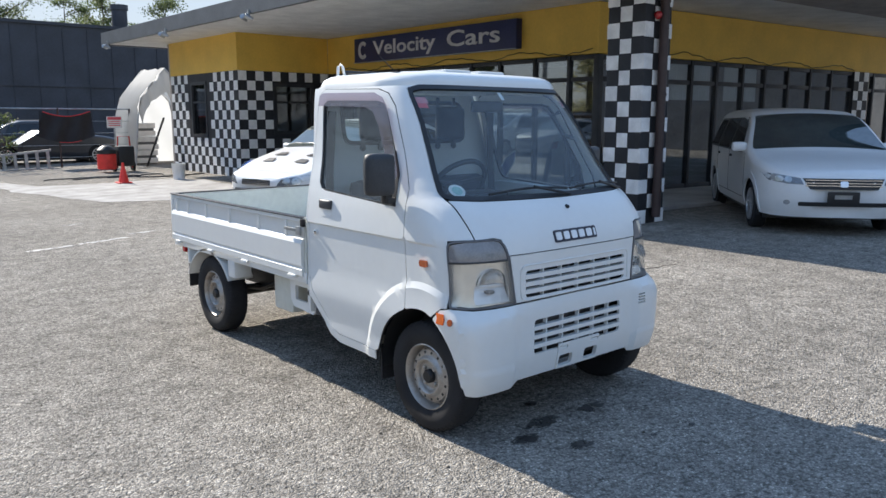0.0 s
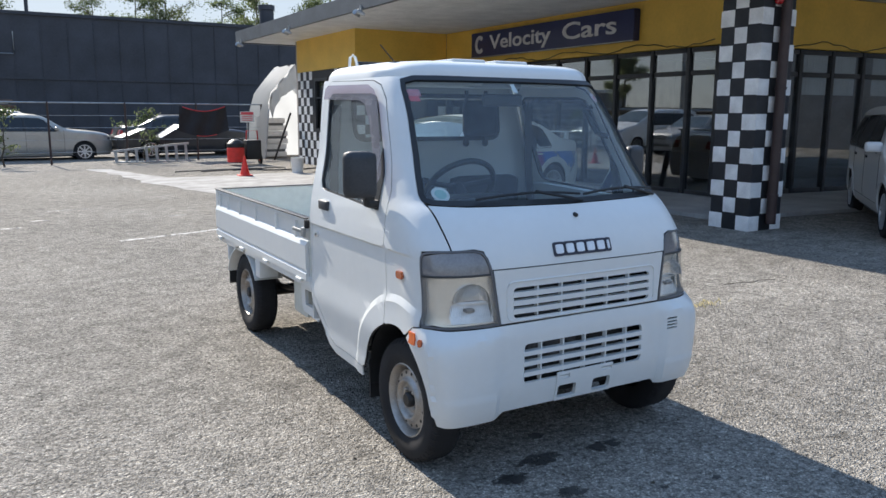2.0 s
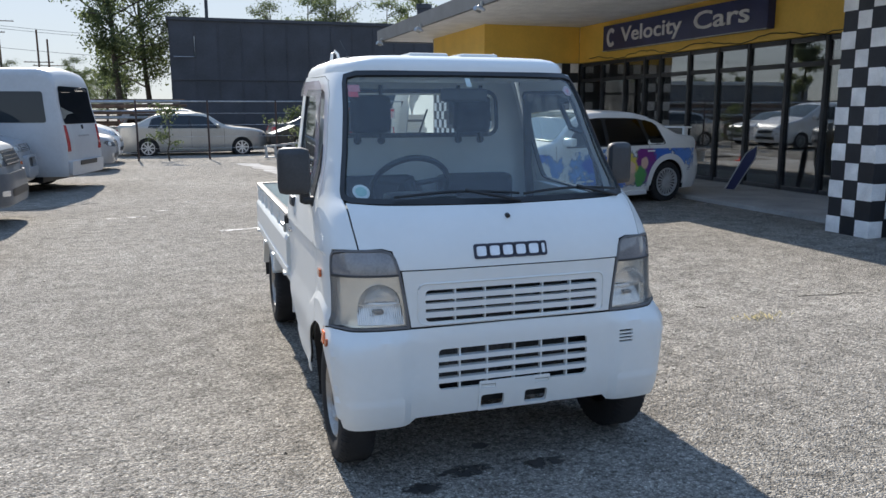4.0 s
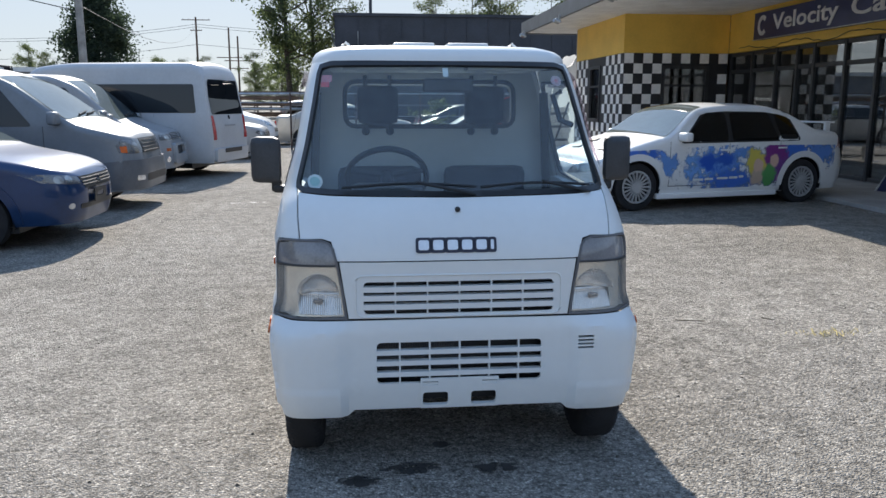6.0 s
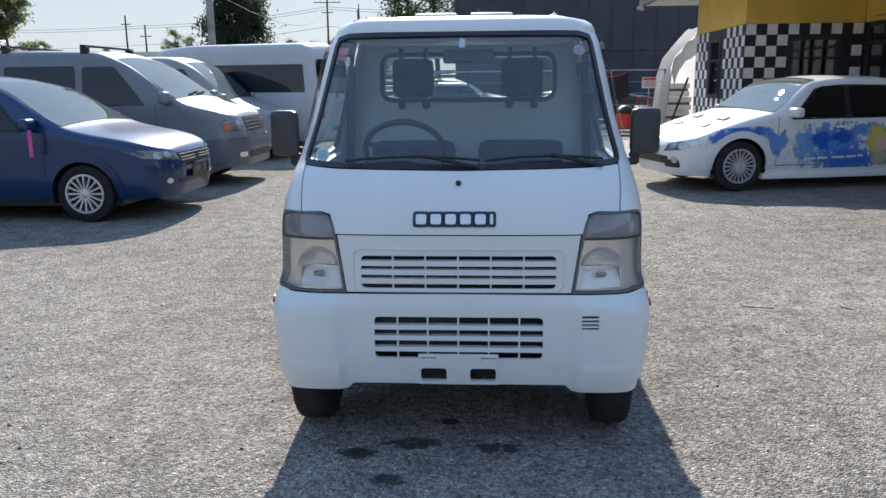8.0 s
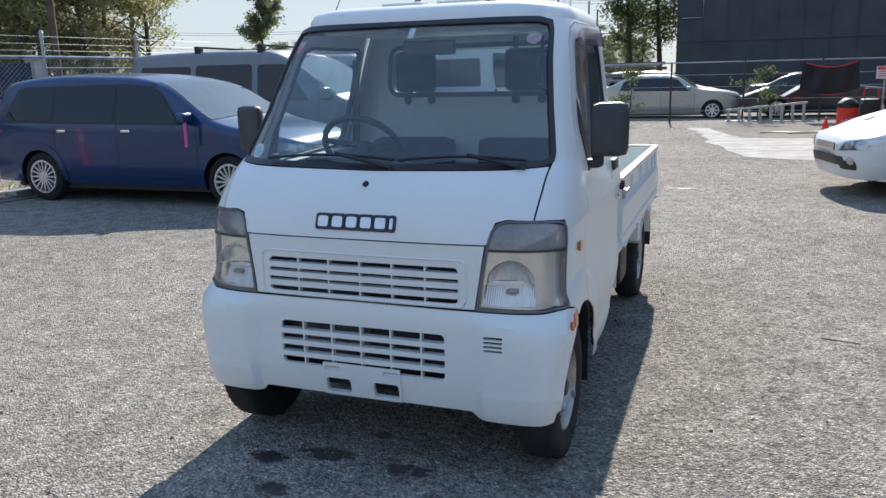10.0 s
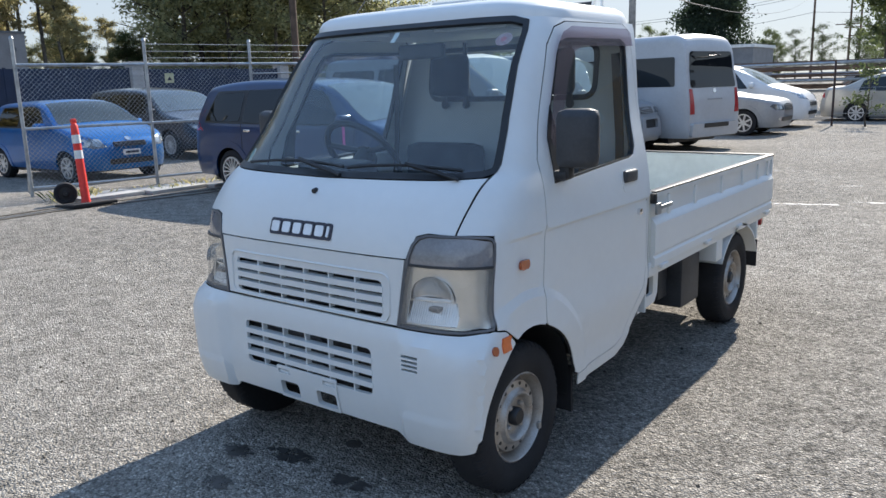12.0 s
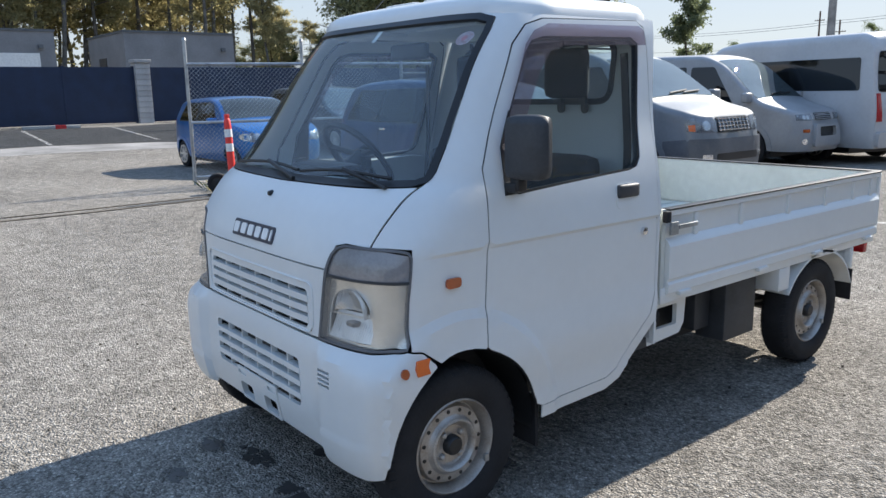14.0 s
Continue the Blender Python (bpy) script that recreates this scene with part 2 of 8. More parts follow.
def panel(outline, holes, fmap, res=0.05, thick=0.006, off=0.0, bm=None, lines=()):
    """A sheet cut to an outline with holes, laid on the surface fmap(u, v), with thickness behind it; lines are creases."""
    loops = [dense([Vector(p) for p in lp], res) for lp in [outline, *holes]]
    pts, edges = [], []
    for lp in loops:
        k = len(pts)
        pts += lp
        edges += [(k + i, k + (i + 1) % len(lp)) for i in range(len(lp))]
    for ln in lines:
        ln = [Vector(p) for p in ln]
        for a, b in zip(ln, ln[1:]):
            if all(inside(p, loops[0]) and not any(inside(p, h) for h in loops[1:]) for p in (a, b)):
                pts += [a, b]
                edges.append((len(pts) - 2, len(pts) - 1))
    us, vs = [p[0] for p in loops[0]], [p[1] for p in loops[0]]
    nu, nv = int((max(us) - min(us)) / res), int((max(vs) - min(vs)) / res)
    edge_pts = np.array([tuple(p) for p in pts])
    for i in range(1, nu + 1):
        for j in range(1, nv + 1):
            p = (min(us) + (i - 0.5 + 0.25 * (j % 2)) * res, min(vs) + (j - 0.5) * res)
            if inside(p, loops[0]) and not any(inside(p, h) for h in loops[1:]):
                if np.min(np.hypot(edge_pts[:, 0] - p[0], edge_pts[:, 1] - p[1])) > (0.6 if lines else 0.45) * res:
                    pts.append(Vector(p))
    vv, _, ff, *_ = delaunay_2d_cdt(pts, edges, [], 2, 1e-6)
    own = bm is None
    bm = bm or bmesh.new()
    e = 1e-3
    P, N = [], []
    for v in vv:
        p = Vector(fmap(v[0], v[1]))
        a, b = Vector(fmap(v[0] + e, v[1])) - Vector(fmap(v[0] - e, v[1])), Vector(fmap(v[0], v[1] + e)) - Vector(fmap(v[0], v[1] - e))
        nn = a.cross(b)
        N.append(nn.normalized() if nn.length > 0 else Vector((0, 0, 1)))
        P.append(p)
    front = [bm.verts.new(p + n * off) for p, n in zip(P, N)]
    back = [bm.verts.new(p + n * (off - thick)) for p, n in zip(P, N)] if thick else []
    count = {}
    faces = []
    for f in ff:
        cx, cy = sum(vv[i][0] for i in f) / len(f), sum(vv[i][1] for i in f) / len(f)
        if any(inside((cx, cy), h) for h in loops[1:]) or not inside((cx, cy), loops[0]):
            continue
        faces.append(f)
        for i in range(len(f)):
            a, b = f[i - 1], f[i]
            count[(a, b)] = count.get((a, b), 0) + 1
    for f in faces:
        bm.faces.new([front[i] for i in f])
        if thick:
            bm.faces.new([back[i] for i in reversed(f)])
    for (a, b) in list(count):
        if thick and (b, a) not in count:
            bm.faces.new((front[a], back[a], back[b], front[b]))
    loose = [v for v in front + back if not v.link_faces]
    for v in loose:
        bm.verts.remove(v)
    return bm


def strip(bm, pts, nrm, w, h):
    """A flat bar of width w and height h along points, its height along nrm."""
    pts, nrm = [Vector(p) for p in pts], Vector(nrm)
    rings = []
    for i, p in enumerate(pts):
        d = (pts[min(i + 1, len(pts) - 1)] - pts[max(i - 1, 0)]).normalized()
        s = d.cross(nrm).normalized()
        rings.append([bm.verts.new(p + s * a * w / 2 + nrm * b * h / 2) for a, b in ((-1, -1), (1, -1), (1, 1), (-1, 1))])
    for A, B in zip(rings, rings[1:]):
        for k in range(4):
            bm.faces.new((A[k], A[(k + 1) % 4], B[(k + 1) % 4], B[k]))
    bm.faces.new(rings[0])
    bm.faces.new(rings[-1][::-1])
    bmesh.ops.recalc_face_normals(bm, faces=bm.faces)
    return bm


def table(rows):
    xs, ys = [float(r[0]) for r in rows], [float(r[1]) for r in rows]

    def read(v):
        if v <= xs[0]:
            return ys[0]
        for a, b, c, d in zip(xs, xs[1:], ys, ys[1:]):
            if v <= b:
                return c + (d - c) * (v - a) / (b - a)
        return ys[-1]
    return read


def smooth(rows):
    """A curve through rows with no overshoot, read from a fine table."""
    xs, ys = np.array([r[0] for r in rows], float), np.array([r[1] for r in rows], float)
    h, d = np.diff(xs), np.diff(ys) / np.diff(xs)
    m = np.zeros(len(xs))
    m[0], m[-1] = d[0], d[-1]
    for i in range(1, len(xs) - 1):
        if d[i - 1] * d[i] > 0:
            a, b = 2 * h[i] + h[i - 1], h[i] + 2 * h[i - 1]
            m[i] = (a + b) / (a / d[i - 1] + b / d[i])
    gx, gy = [], []
    for i in range(len(h)):
        for t in np.linspace(0, 1, 13)[:-1]:
            gx.append(xs[i] + h[i] * t)
            gy.append(ys[i] * (1 + 2 * t) * (1 - t) ** 2 + h[i] * m[i] * t * (1 - t) ** 2 + ys[i + 1] * t * t * (3 - 2 * t) + h[i] * m[i + 1] * t * t * (t - 1))
    gx.append(xs[-1])
    gy.append(ys[-1])
    lo, k, n = float(xs[0]), 1500 / float(xs[-1] - xs[0]), 1500
    fine = [float(v) for v in np.interp(np.linspace(xs[0], xs[-1], n + 1), gx, gy)]

    def read(v):
        q = (v - lo) * k
        if q <= 0:
            return fine[0]
        if q >= n:
            return fine[n]
        i = int(q)
        return fine[i] + (fine[i + 1] - fine[i]) * (q - i)
    return read


def letters(text, size, depth, material, parent, m, name="lettering", label="", bold=0.0, spacing=1.0, width=None):
    """Raised writing in the built-in font, as a mesh, laid by the pose m (x along the line, z out of the face)."""
    cu = bpy.data.curves.new(name, "FONT")
    cu.body, cu.size, cu.extrude, cu.offset, cu.space_character = text, size, depth, bold, spacing
    cu.resolution_u = 3
    tmp = bpy.data.objects.new("tmp_text", cu)
    me = bpy.data.meshes.new_from_object(tmp)
    bpy.data.objects.remove(tmp)
    bpy.data.curves.remove(cu)
    co = np.array([v.co[:] for v in me.vertices])
    if width:
        me.transform(Matrix.Diagonal((width / (co[:, 0].max() - co[:, 0].min()), 1, 1, 1)))
        co = np.array([v.co[:] for v in me.vertices])
    me.transform(Matrix.Translation((-co[:, 0].min(), 0, 0)))
    me.transform(m)
    return mesh_part(name, me, material, parent, label, 0)

# ---------------------------------------------------------------- ground
ground_x = table([(-400, 0.4), (-24, 0.4), (-11, -0.03), (-7, 0.0), (3.8, 0.0), (6.3, 0.05), (9, 0.07), (12, 0.08), (400, 0.08)])


def ground_z(x, y):
    return ground_x(x)


def asphalt_mat(name="asphalt", tint=(1.0, 0.925, 0.81), tone=1.07):
    """Old asphalt: stones of uneven tone in dark binder, pits with shade in their colour, crazing and wide worn
    patches.
    """
    m = bpy.data.materials.new(name)
    m.use_nodes = True
    nt = m.node_tree
    n, l = nt.nodes, nt.links
    b = n["Principled BSDF"]
    b.inputs["Roughness"].default_value = 0.92
    b.inputs["Specular IOR Level"].default_value = 0.14
    tc = n.new("ShaderNodeTexCoord")
    at = tc.outputs["Object"]

    def noise(scale, detail):
        q = n.new("ShaderNodeTexNoise")
        q.inputs["Scale"].default_value, q.inputs["Detail"].default_value = scale, detail
        l.new(at, q.inputs["Vector"])
        return q

    def ramp(src, stops):
        q = n.new("ShaderNodeValToRGB")
        els = q.color_ramp.elements
        for k, (p, v) in enumerate(stops):
            e = els[k] if k < 2 else els.new(p)
            e.position = p
            e.color = (v * tint[0], v * tint[1], v * tint[2], 1) if src[1] else (v, v, v, 1)
        l.new(src[0], q.inputs[0])
        return q.outputs[0]

    def times(x, y, share=1.0):
        q = n.new("ShaderNodeMix")
        q.data_type, q.blend_type = "RGBA", "MULTIPLY"
        if isinstance(share, float):
            q.inputs[0].default_value = share
        else:
            l.new(share, q.inputs[0])
        l.new(x, q.inputs[6])
        l.new(y, q.inputs[7])
        return q.outputs[2]

    # slightly warped cells, so that the stones are uneven
    warp, wob = noise(30, 2), n.new("ShaderNodeMix")
    wob.data_type, wob.inputs[0].default_value = "VECTOR", 0.012
    l.new(at, wob.inputs[4])
    l.new(warp.outputs["Color"], wob.inputs[5])
    stone, fines = n.new("ShaderNodeTexVoronoi"), n.new("ShaderNodeTexVoronoi")
    stone.inputs["Scale"].default_value, fines.inputs["Scale"].default_value = 105, 240
    for q in (stone, fines):
        l.new(wob.outputs[1], q.inputs["Vector"])
    pick = []
    for q in (stone, fines):
        sc = n.new("ShaderNodeSeparateColor")
        l.new(q.outputs["Color"], sc.inputs[0])
        pick.append(sc.outputs[0])
    k = tone
    col = ramp((pick[0], True), [(0.0, 0.19 * k), (1.0, 0.60 * k), (0.35, 0.28 * k), (0.72, 0.345 * k), (0.93, 0.42 * k)])
    col = times(col, ramp((pick[1], False), [(0.0, 0.84), (1.0, 1.16)]))
    col = times(col, ramp((stone.outputs["Distance"], False), [(0.25, 1.08), (0.75, 0.68)]))
    pit, mid, big = noise(34, 4), noise(6, 8), noise(0.35, 8)
    # the pits' shade is put into the colour, besides the relief below
    col = times(col, ramp((pit.outputs[0], False), [(0.34, 0.56), (0.53, 1.12)]))
    col = times(col, ramp((mid.outputs[0], False), [(0.30, 0.72), (0.62, 1.10)]))
    col = times(col, ramp((big.outputs[0], False), [(0.30, 0.80), (0.72, 1.15)]))
    # fine crazing of old asphalt, here and there
    cz, cm, where, share = n.new("ShaderNodeTexVoronoi"), n.new("ShaderNodeMapRange"), noise(0.8, 5), n.new("ShaderNodeMapRange")
    cz.feature = "DISTANCE_TO_EDGE"
    cz.inputs["Scale"].default_value = 4.5
    w2 = n.new("ShaderNodeMix")
    w2.data_type, w2.inputs[0].default_value = "VECTOR", 0.07
    l.new(at, w2.inputs[4])
    l.new(mid.outputs["Color"], w2.inputs[5])
    l.new(w2.outputs[1], cz.inputs["Vector"])
    cm.inputs[1].default_value, cm.inputs[2].default_value, cm.inputs[3].default_value = 0.0, 0.020, 0.25
    l.new(cz.outputs["Distance"], cm.inputs[0])
    share.inputs[1].default_value, share.inputs[2].default_value, share.inputs[4].default_value = 0.50, 0.62, 0.45
    l.new(where.outputs[0], share.inputs[0])
    col = times(col, cm.outputs[0], share.outputs[0])
    l.new(col, b.inputs["Base Color"])
    bp, hgt = n.new("ShaderNodeBump"), n.new("ShaderNodeMath")
    bp.inputs["Strength"].default_value, bp.inputs["Distance"].default_value = 0.9, 0.013
    hgt.operation = "MULTIPLY_ADD"
    l.new(pit.outputs[0], hgt.inputs[0])
    hgt.inputs[1].default_value = -1.5
    l.new(stone.outputs["Distance"], hgt.inputs[2])
    l.new(hgt.outputs[0], bp.inputs["Height"])
    bp.invert = True
    l.new(bp.outputs[0], b.inputs["Normal"])
    return m


M["asphalt"] = asphalt_mat()
# the same asphalt in a much darker, cooler tone
M["asphalt_new"] = asphalt_mat("asphalt_new", (0.95, 0.98, 1.0), 0.26)
xs = [-400, -150, -60, -24, -18, -11, -7, 0, 3.8, 5, 6.3, 8, 9, 10, 12, 30, 120, 400]
ys = [-400, -100, -30, -10, 0, 5, 10, 15, 20, 30, 60, 150, 500]
bm = bmesh.new()
grid = [[bm.verts.new((x, y, ground_z(x, y))) for y in ys] for x in xs]
for i in range(len(xs) - 1):
    for j in range(len(ys) - 1):
        bm.faces.new((grid[i][j], grid[i + 1][j], grid[i + 1][j + 1], grid[i][j + 1]))
tagged(part("ground", bm, M["asphalt"]), "worn grey asphalt of a car lot with coarse pale aggregate", "ground", kind="structure")

# ---------------------------------------------------------------- dealership building
M["yellow"] = mat("yellow", (0.80, 0.51, 0.09), 0.6, var=0.07, scale=1.5, bump=0.05, bscale=30)
M["check_white"] = mat("check_white", (0.84, 0.84, 0.83), 0.6, var=0.12, scale=5, bump=0.15, bscale=40)
M["check_black"] = mat("check_black", (0.022, 0.023, 0.027), 0.6, var=0.2, scale=5, bump=0.15, bscale=40)
M["soffit"] = mat("soffit", (0.80, 0.80, 0.78), 0.6, var=0.1, scale=2)
M["stucco"] = mat("stucco", (0.40, 0.36, 0.33), 0.9, var=0.15, scale=3, bump=0.3, bscale=60)
M["fascia"] = mat("fascia", (0.10, 0.11, 0.12), 0.5, var=0.15, scale=2)
M["frame_dark"] = mat("frame_dark", (0.035, 0.037, 0.042), 0.45, var=0.2, scale=6)
M["sign_navy"] = mat("sign_navy", (0.025, 0.032, 0.10), 0.4, var=0.15, scale=2)
M["sign_letter"] = mat("sign_letter", (0.62, 0.61, 0.60), 0.5, var=0.1, scale=6)
M["room"] = mat("room", (0.28, 0.28, 0.27), 0.8, var=0.2, scale=1)
M["concrete"] = mat("concrete", (0.38, 0.375, 0.36), 0.85, var=0.15, scale=2, bump=0.2, bscale=80)
M["concrete_worn"] = mat("concrete_worn", (0.27, 0.26, 0.245), 0.9, var=0.25, scale=1.2, bump=0.3, bscale=70)
M["curtain"] = mat("curtain", (0.70, 0.70, 0.67), 0.9, var=0.08, scale=4)
WALL_X, SOFFIT, BAND, BASE = 11.22, 3.53, 2.635, 0.12
# the wing that turns away at the pillar
W0, W1 = Vector((11.22, 8.85, 0)), Vector((22.0, 7.95, 0))
WDIR = (W1 - W0).normalized()


def solid(name, poly, z0, z1, material, label="", category="", kind="structure", parent=None):
    bm = bmesh.new()
    a = [bm.verts.new((p[0], p[1], z0)) for p in poly]
    b = [bm.verts.new((p[0], p[1], z1)) for p in poly]
    bm.faces.new(a[::-1])
    bm.faces.new(b)
    for i in range(len(poly)):
        bm.faces.new((a[i - 1], a[i], b[i], b[i - 1]))
    bmesh.ops.recalc_face_normals(bm, faces=bm.faces)
    ob = part(name, bm, material, parent, "", 0)
    return tagged(ob, label, category, "", kind) if label else ob


def along(a, b, back=0.2):
    """A wall's plan from a to b with its thickness to the inside (to the right of a to b)."""
    a, b = Vector(a[:2]), Vector(b[:2])
    d = (b - a).normalized()
    n = Vector((d.y, -d.x)) * back
    return [a, b, b + n, a + n]


def soffit_slab():
    poly = [(7.42, 23.1), (7.42, 5.0), (24, 3.6), (24, 23.1)]
    solid("canopy_roof", poly, SOFFIT + 0.03, SOFFIT + 0.12, M["fascia"], "flat dark canopy roof over the forecourt", "roof")
    solid("ceiling", [(7.48, 23.0), (7.48, 7.4), (24, 6.0), (24, 23.0)], SOFFIT, SOFFIT + 0.028, M["soffit"], "pale slatted canopy soffit boards", "ceiling")
    solid("ceiling_stucco", [(7.48, 7.39), (7.48, 5.1), (24, 3.7), (24, 5.99)], SOFFIT, SOFFIT + 0.028, M["stucco"], "brown stucco canopy soffit", "ceiling")
    solid("fascia_west", [(7.34, 23.2), (7.34, 4.9), (7.42, 4.95), (7.42, 23.2)], SOFFIT - 0.03, SOFFIT + 0.30, M["fascia"], "dark metal fascia along the canopy edge", "fascia")
    solid("fascia_south", [(7.424, 4.9), (24, 3.5), (24, 3.59), (7.424, 4.99)], SOFFIT - 0.03, SOFFIT + 0.30, M["fascia"], "dark metal fascia along the canopy edge", "fascia")
    solid("fascia_north", [(7.424, 23.102), (24, 23.102), (24, 23.2), (7.424, 23.2)], SOFFIT - 0.03, SOFFIT + 0.30, M["fascia"], "dark metal fascia along the canopy edge", "fascia")
    bm = bmesh.new()
    for k in range(21):
        x = 7.50 + k * 0.177
        box(bm, x, x + 0.168, 7.45, 22.95, SOFFIT - 0.014, SOFFIT - 0.001)
    part("ceiling_boards", bm, M["soffit"], bpy.data.objects["ceiling"], "", 0)


soffit_slab()


def building_walls():
    t = 0.2
    solid("wall_front", along((WALL_X, 17.62), (WALL_X, 8.85), -t), BAND, SOFFIT - 0.016, M["yellow"], "yellow painted band above the showroom glass", "wall")
    solid("wall_wing", along(W0, W1, -t), BAND, SOFFIT - 0.016, M["yellow"], "yellow painted band above the wing's windows", "wall")
    solid("wall_block", [(8.66, 17.62), (11.21, 17.62), (11.21, 17.82), (8.86, 17.82), (8.86, 21.7), (8.66, 21.7)], BAND, SOFFIT - 0.016, M["yellow"], "yellow painted band on the office block", "wall")
    solid("wall_back", [(8.7, 21.71), (24, 21.71), (24, 21.9), (8.7, 21.9)], 0, SOFFIT - 0.016, M["stucco"], "plain back wall", "wall")
    solid("wall_end", [(23.8, 8), (24, 8), (24, 21.7), (23.8, 21.7)], 0, SOFFIT - 0.016, M["room"], "plain end wall", "wall")
    solid("showroom_floor", [(11.2, 8.9), (22, 8.0), (23.8, 8), (23.8, 21.7), (11.2, 21.7)], 0.0, 0.14, M["room"], "dull showroom floor", "floor")
    solid("pavement", [(9.3, 17.62), (9.3, 7.0), (22, 5.9), (22, 7.95), (11.2, 8.85), (11.2, 17.62)], 0.0, 0.13, M["concrete"], "smooth concrete walkway along the showroom", "pavement")


building_walls()


def window_wall(name, a, b, cuts, rails, z0, z1, label, pane="glass_shop"):
    """A glazed wall from a to b: upright bars at cuts, rails across, a pane in every field."""
    a, b = Vector((a[0], a[1], 0)), Vector((b[0], b[1], 0))
    d = (b - a)
    L = d.length
    ang = math.degrees(math.atan2(d.y, d.x))
    w = thing(name, label, "window", pose(a.x, a.y, 0, 0, 0, ang), kind="structure")
    frame_w = 0.07
    marks = [0.0, *cuts, L]
    for k, s in enumerate(marks):
        fw = 0.12 if k in (0, len(marks) - 1) else frame_w
        part("mullion", boxes((s - fw / 2, s + fw / 2, -0.05, 0.07, z0, z1), bevel=0.006), M["frame_dark"], w, "", 30)
    for z in (z0 + 0.05, *rails, z1 - 0.04):
        for s0, s1 in zip(marks, marks[1:]):
            part("rail", boxes((s0 + 0.061, s1 - 0.061, -0.04, 0.06, z - 0.04, z + 0.04), bevel=0.005), M["frame_dark"], w, "", 30)
    zs = [z0 + 0.09, *[r for r in rails], z1 - 0.08]
    for s0, s1 in zip(marks, marks[1:]):
        for q0, q1 in zip(zs, zs[1:]):
            part("pane", boxes((s0 + 0.03, s1 - 0.03, 0.0, 0.008, q0, q1)), M[pane], w, "", 0)
    return w


window_wall("window_1", (WALL_X + 0.08, 17.6), (WALL_X + 0.08, 8.9), [1.05, 2.1, 2.9, 3.5, 4.5, 5.4, 6.25, 7.2, 8.05], [2.2], BASE, BAND - 0.01, "dark-framed showroom glass with transom lights, reflecting the lot")
window_wall("window_2", W0 + WDIR * 0.1 + Vector((0.02, 0.08, 0)), W1, [0.9, 1.8, 2.6, 3.4, 4.3, 5.1, 6.0, 6.9, 7.8, 8.8, 9.8], [2.2], BASE, BAND - 0.01, "dark-framed wing windows with pale curtains behind", "glass_wing")


def check_wall(name, a, b, z0, z1, size, holes, label):
    """A wall with painted squares, each a slightly raised panel; holes are (s0, s1, z0, z1)."""
    a, b = Vector((a[0], a[1], 0)), Vector((b[0], b[1], 0))
    d = b - a
    L = d.length
    ang = math.degrees(math.atan2(d.y, d.x))
    w = thing(name, label, "wall", pose(a.x, a.y, 0, 0, 0, ang), kind="structure")
    hl = [rect(h[0], h[1], h[2], h[3]) for h in holes]
    bm = panel([(0, z0), (L, z0), (L, z1), (0, z1)], hl, lambda u, v: (u, 0, v), res=0.5, thick=0.18)
    part("wall_sheet", bm, M["check_black"], w, "black painted wall", 0)
    ns, nz = round(L / size), round((z1 - z0) / size)
    su, sz = L / ns, (z1 - z0) / nz
    me = bpy.data.meshes.new("square")
    q = boxes((0.004, su - 0.004, -0.004, 0.01, 0.004, sz - 0.004))
    q.to_mesh(me)
    q.free()
    me.materials.append(M["check_white"])
    for i in range(ns):
        for j in range(nz):
            if (i + j) % 2:
                continue
            u, v = i * su, z0 + j * sz
            if any(u + su > h[0] - 0.02 and u < h[1] + 0.02 and v + sz > h[2] - 0.02 and v < h[3] + 0.02 for h in holes):
                continue
            ob = new("square", me)
            ob.parent = w
            ob.location = (u, 0, v)
    for h in holes:
        part("window_frame", panel(rect(h[0] - 0.03, h[1] + 0.03, h[2] - 0.03, h[3] + 0.03), [rect(h[0] + 0.05, h[1] - 0.05, h[2] + 0.05, h[3] - 0.05)], lambda u, v: (u, -0.02, v), res=0.6, thick=0.06), M["frame_dark"], w, "", 0)
        part("pane", boxes((h[0], h[1], 0.05, 0.06, h[2], h[3])), M["glass_shop"], w, "", 0)
        part("window_rail", boxes((h[0], h[1], 0.0, 0.05, h[2] + (h[3] - h[2]) * 0.62, h[2] + (h[3] - h[2]) * 0.62 + 0.05)), M["frame_dark"], w, "", 0)
    return w


check_wall("wall_check_west", (8.67, 21.7), (8.67, 17.625), 0.05, BAND - 0.005, 0.226, [(1.35, 2.26, 1.03, 2.4)], "black and white checkered office wall with a window")
check_wall("wall_check_south", (8.675, 17.62), (11.2, 17.62), 0.05, BAND - 0.005, 0.226, [(0.95, 2.05, 1.12, 2.32)], "black and white checkered office wall with a dark window")

# ---------------------------------------------------------------- the white kei truck
TRUCK = pose(2.95, 2.39, 0)
tF = smooth([(0.2, 0.05), (0.25, 0.03), (0.32, 0.012), (0.42, 0.0), (0.62, 0.0), (0.655, 0.01), (0.70, 0.012), (0.88, 0.015), (0.95, 0.032), (1.02, 0.065), (1.08, 0.105), (1.12, 0.145), (1.15, 0.19), (1.2, 0.232), (1.665, 0.62), (1.70, 0.665), (1.76, 0.75)])
tW = smooth([(0.2, 0.70), (0.4, 0.718), (0.6, 0.735), (0.9, 0.736), (1.0, 0.728), (1.15, 0.705), (1.3, 0.668), (1.57, 0.622), (1.66, 0.602), (1.70, 0.585), (1.76, 0.54)])
tD = smooth([(0.2, 0.28), (0.6, 0.30), (0.68, 0.38), (0.95, 0.42), (1.15, 0.60), (1.67, 0.46), (1.76, 0.4)])


tN = smooth([(0.2, 9.0), (0.55, 8.0), (0.66, 4.5), (0.95, 4.0), (1.15, 4.3), (1.7, 5.0)])


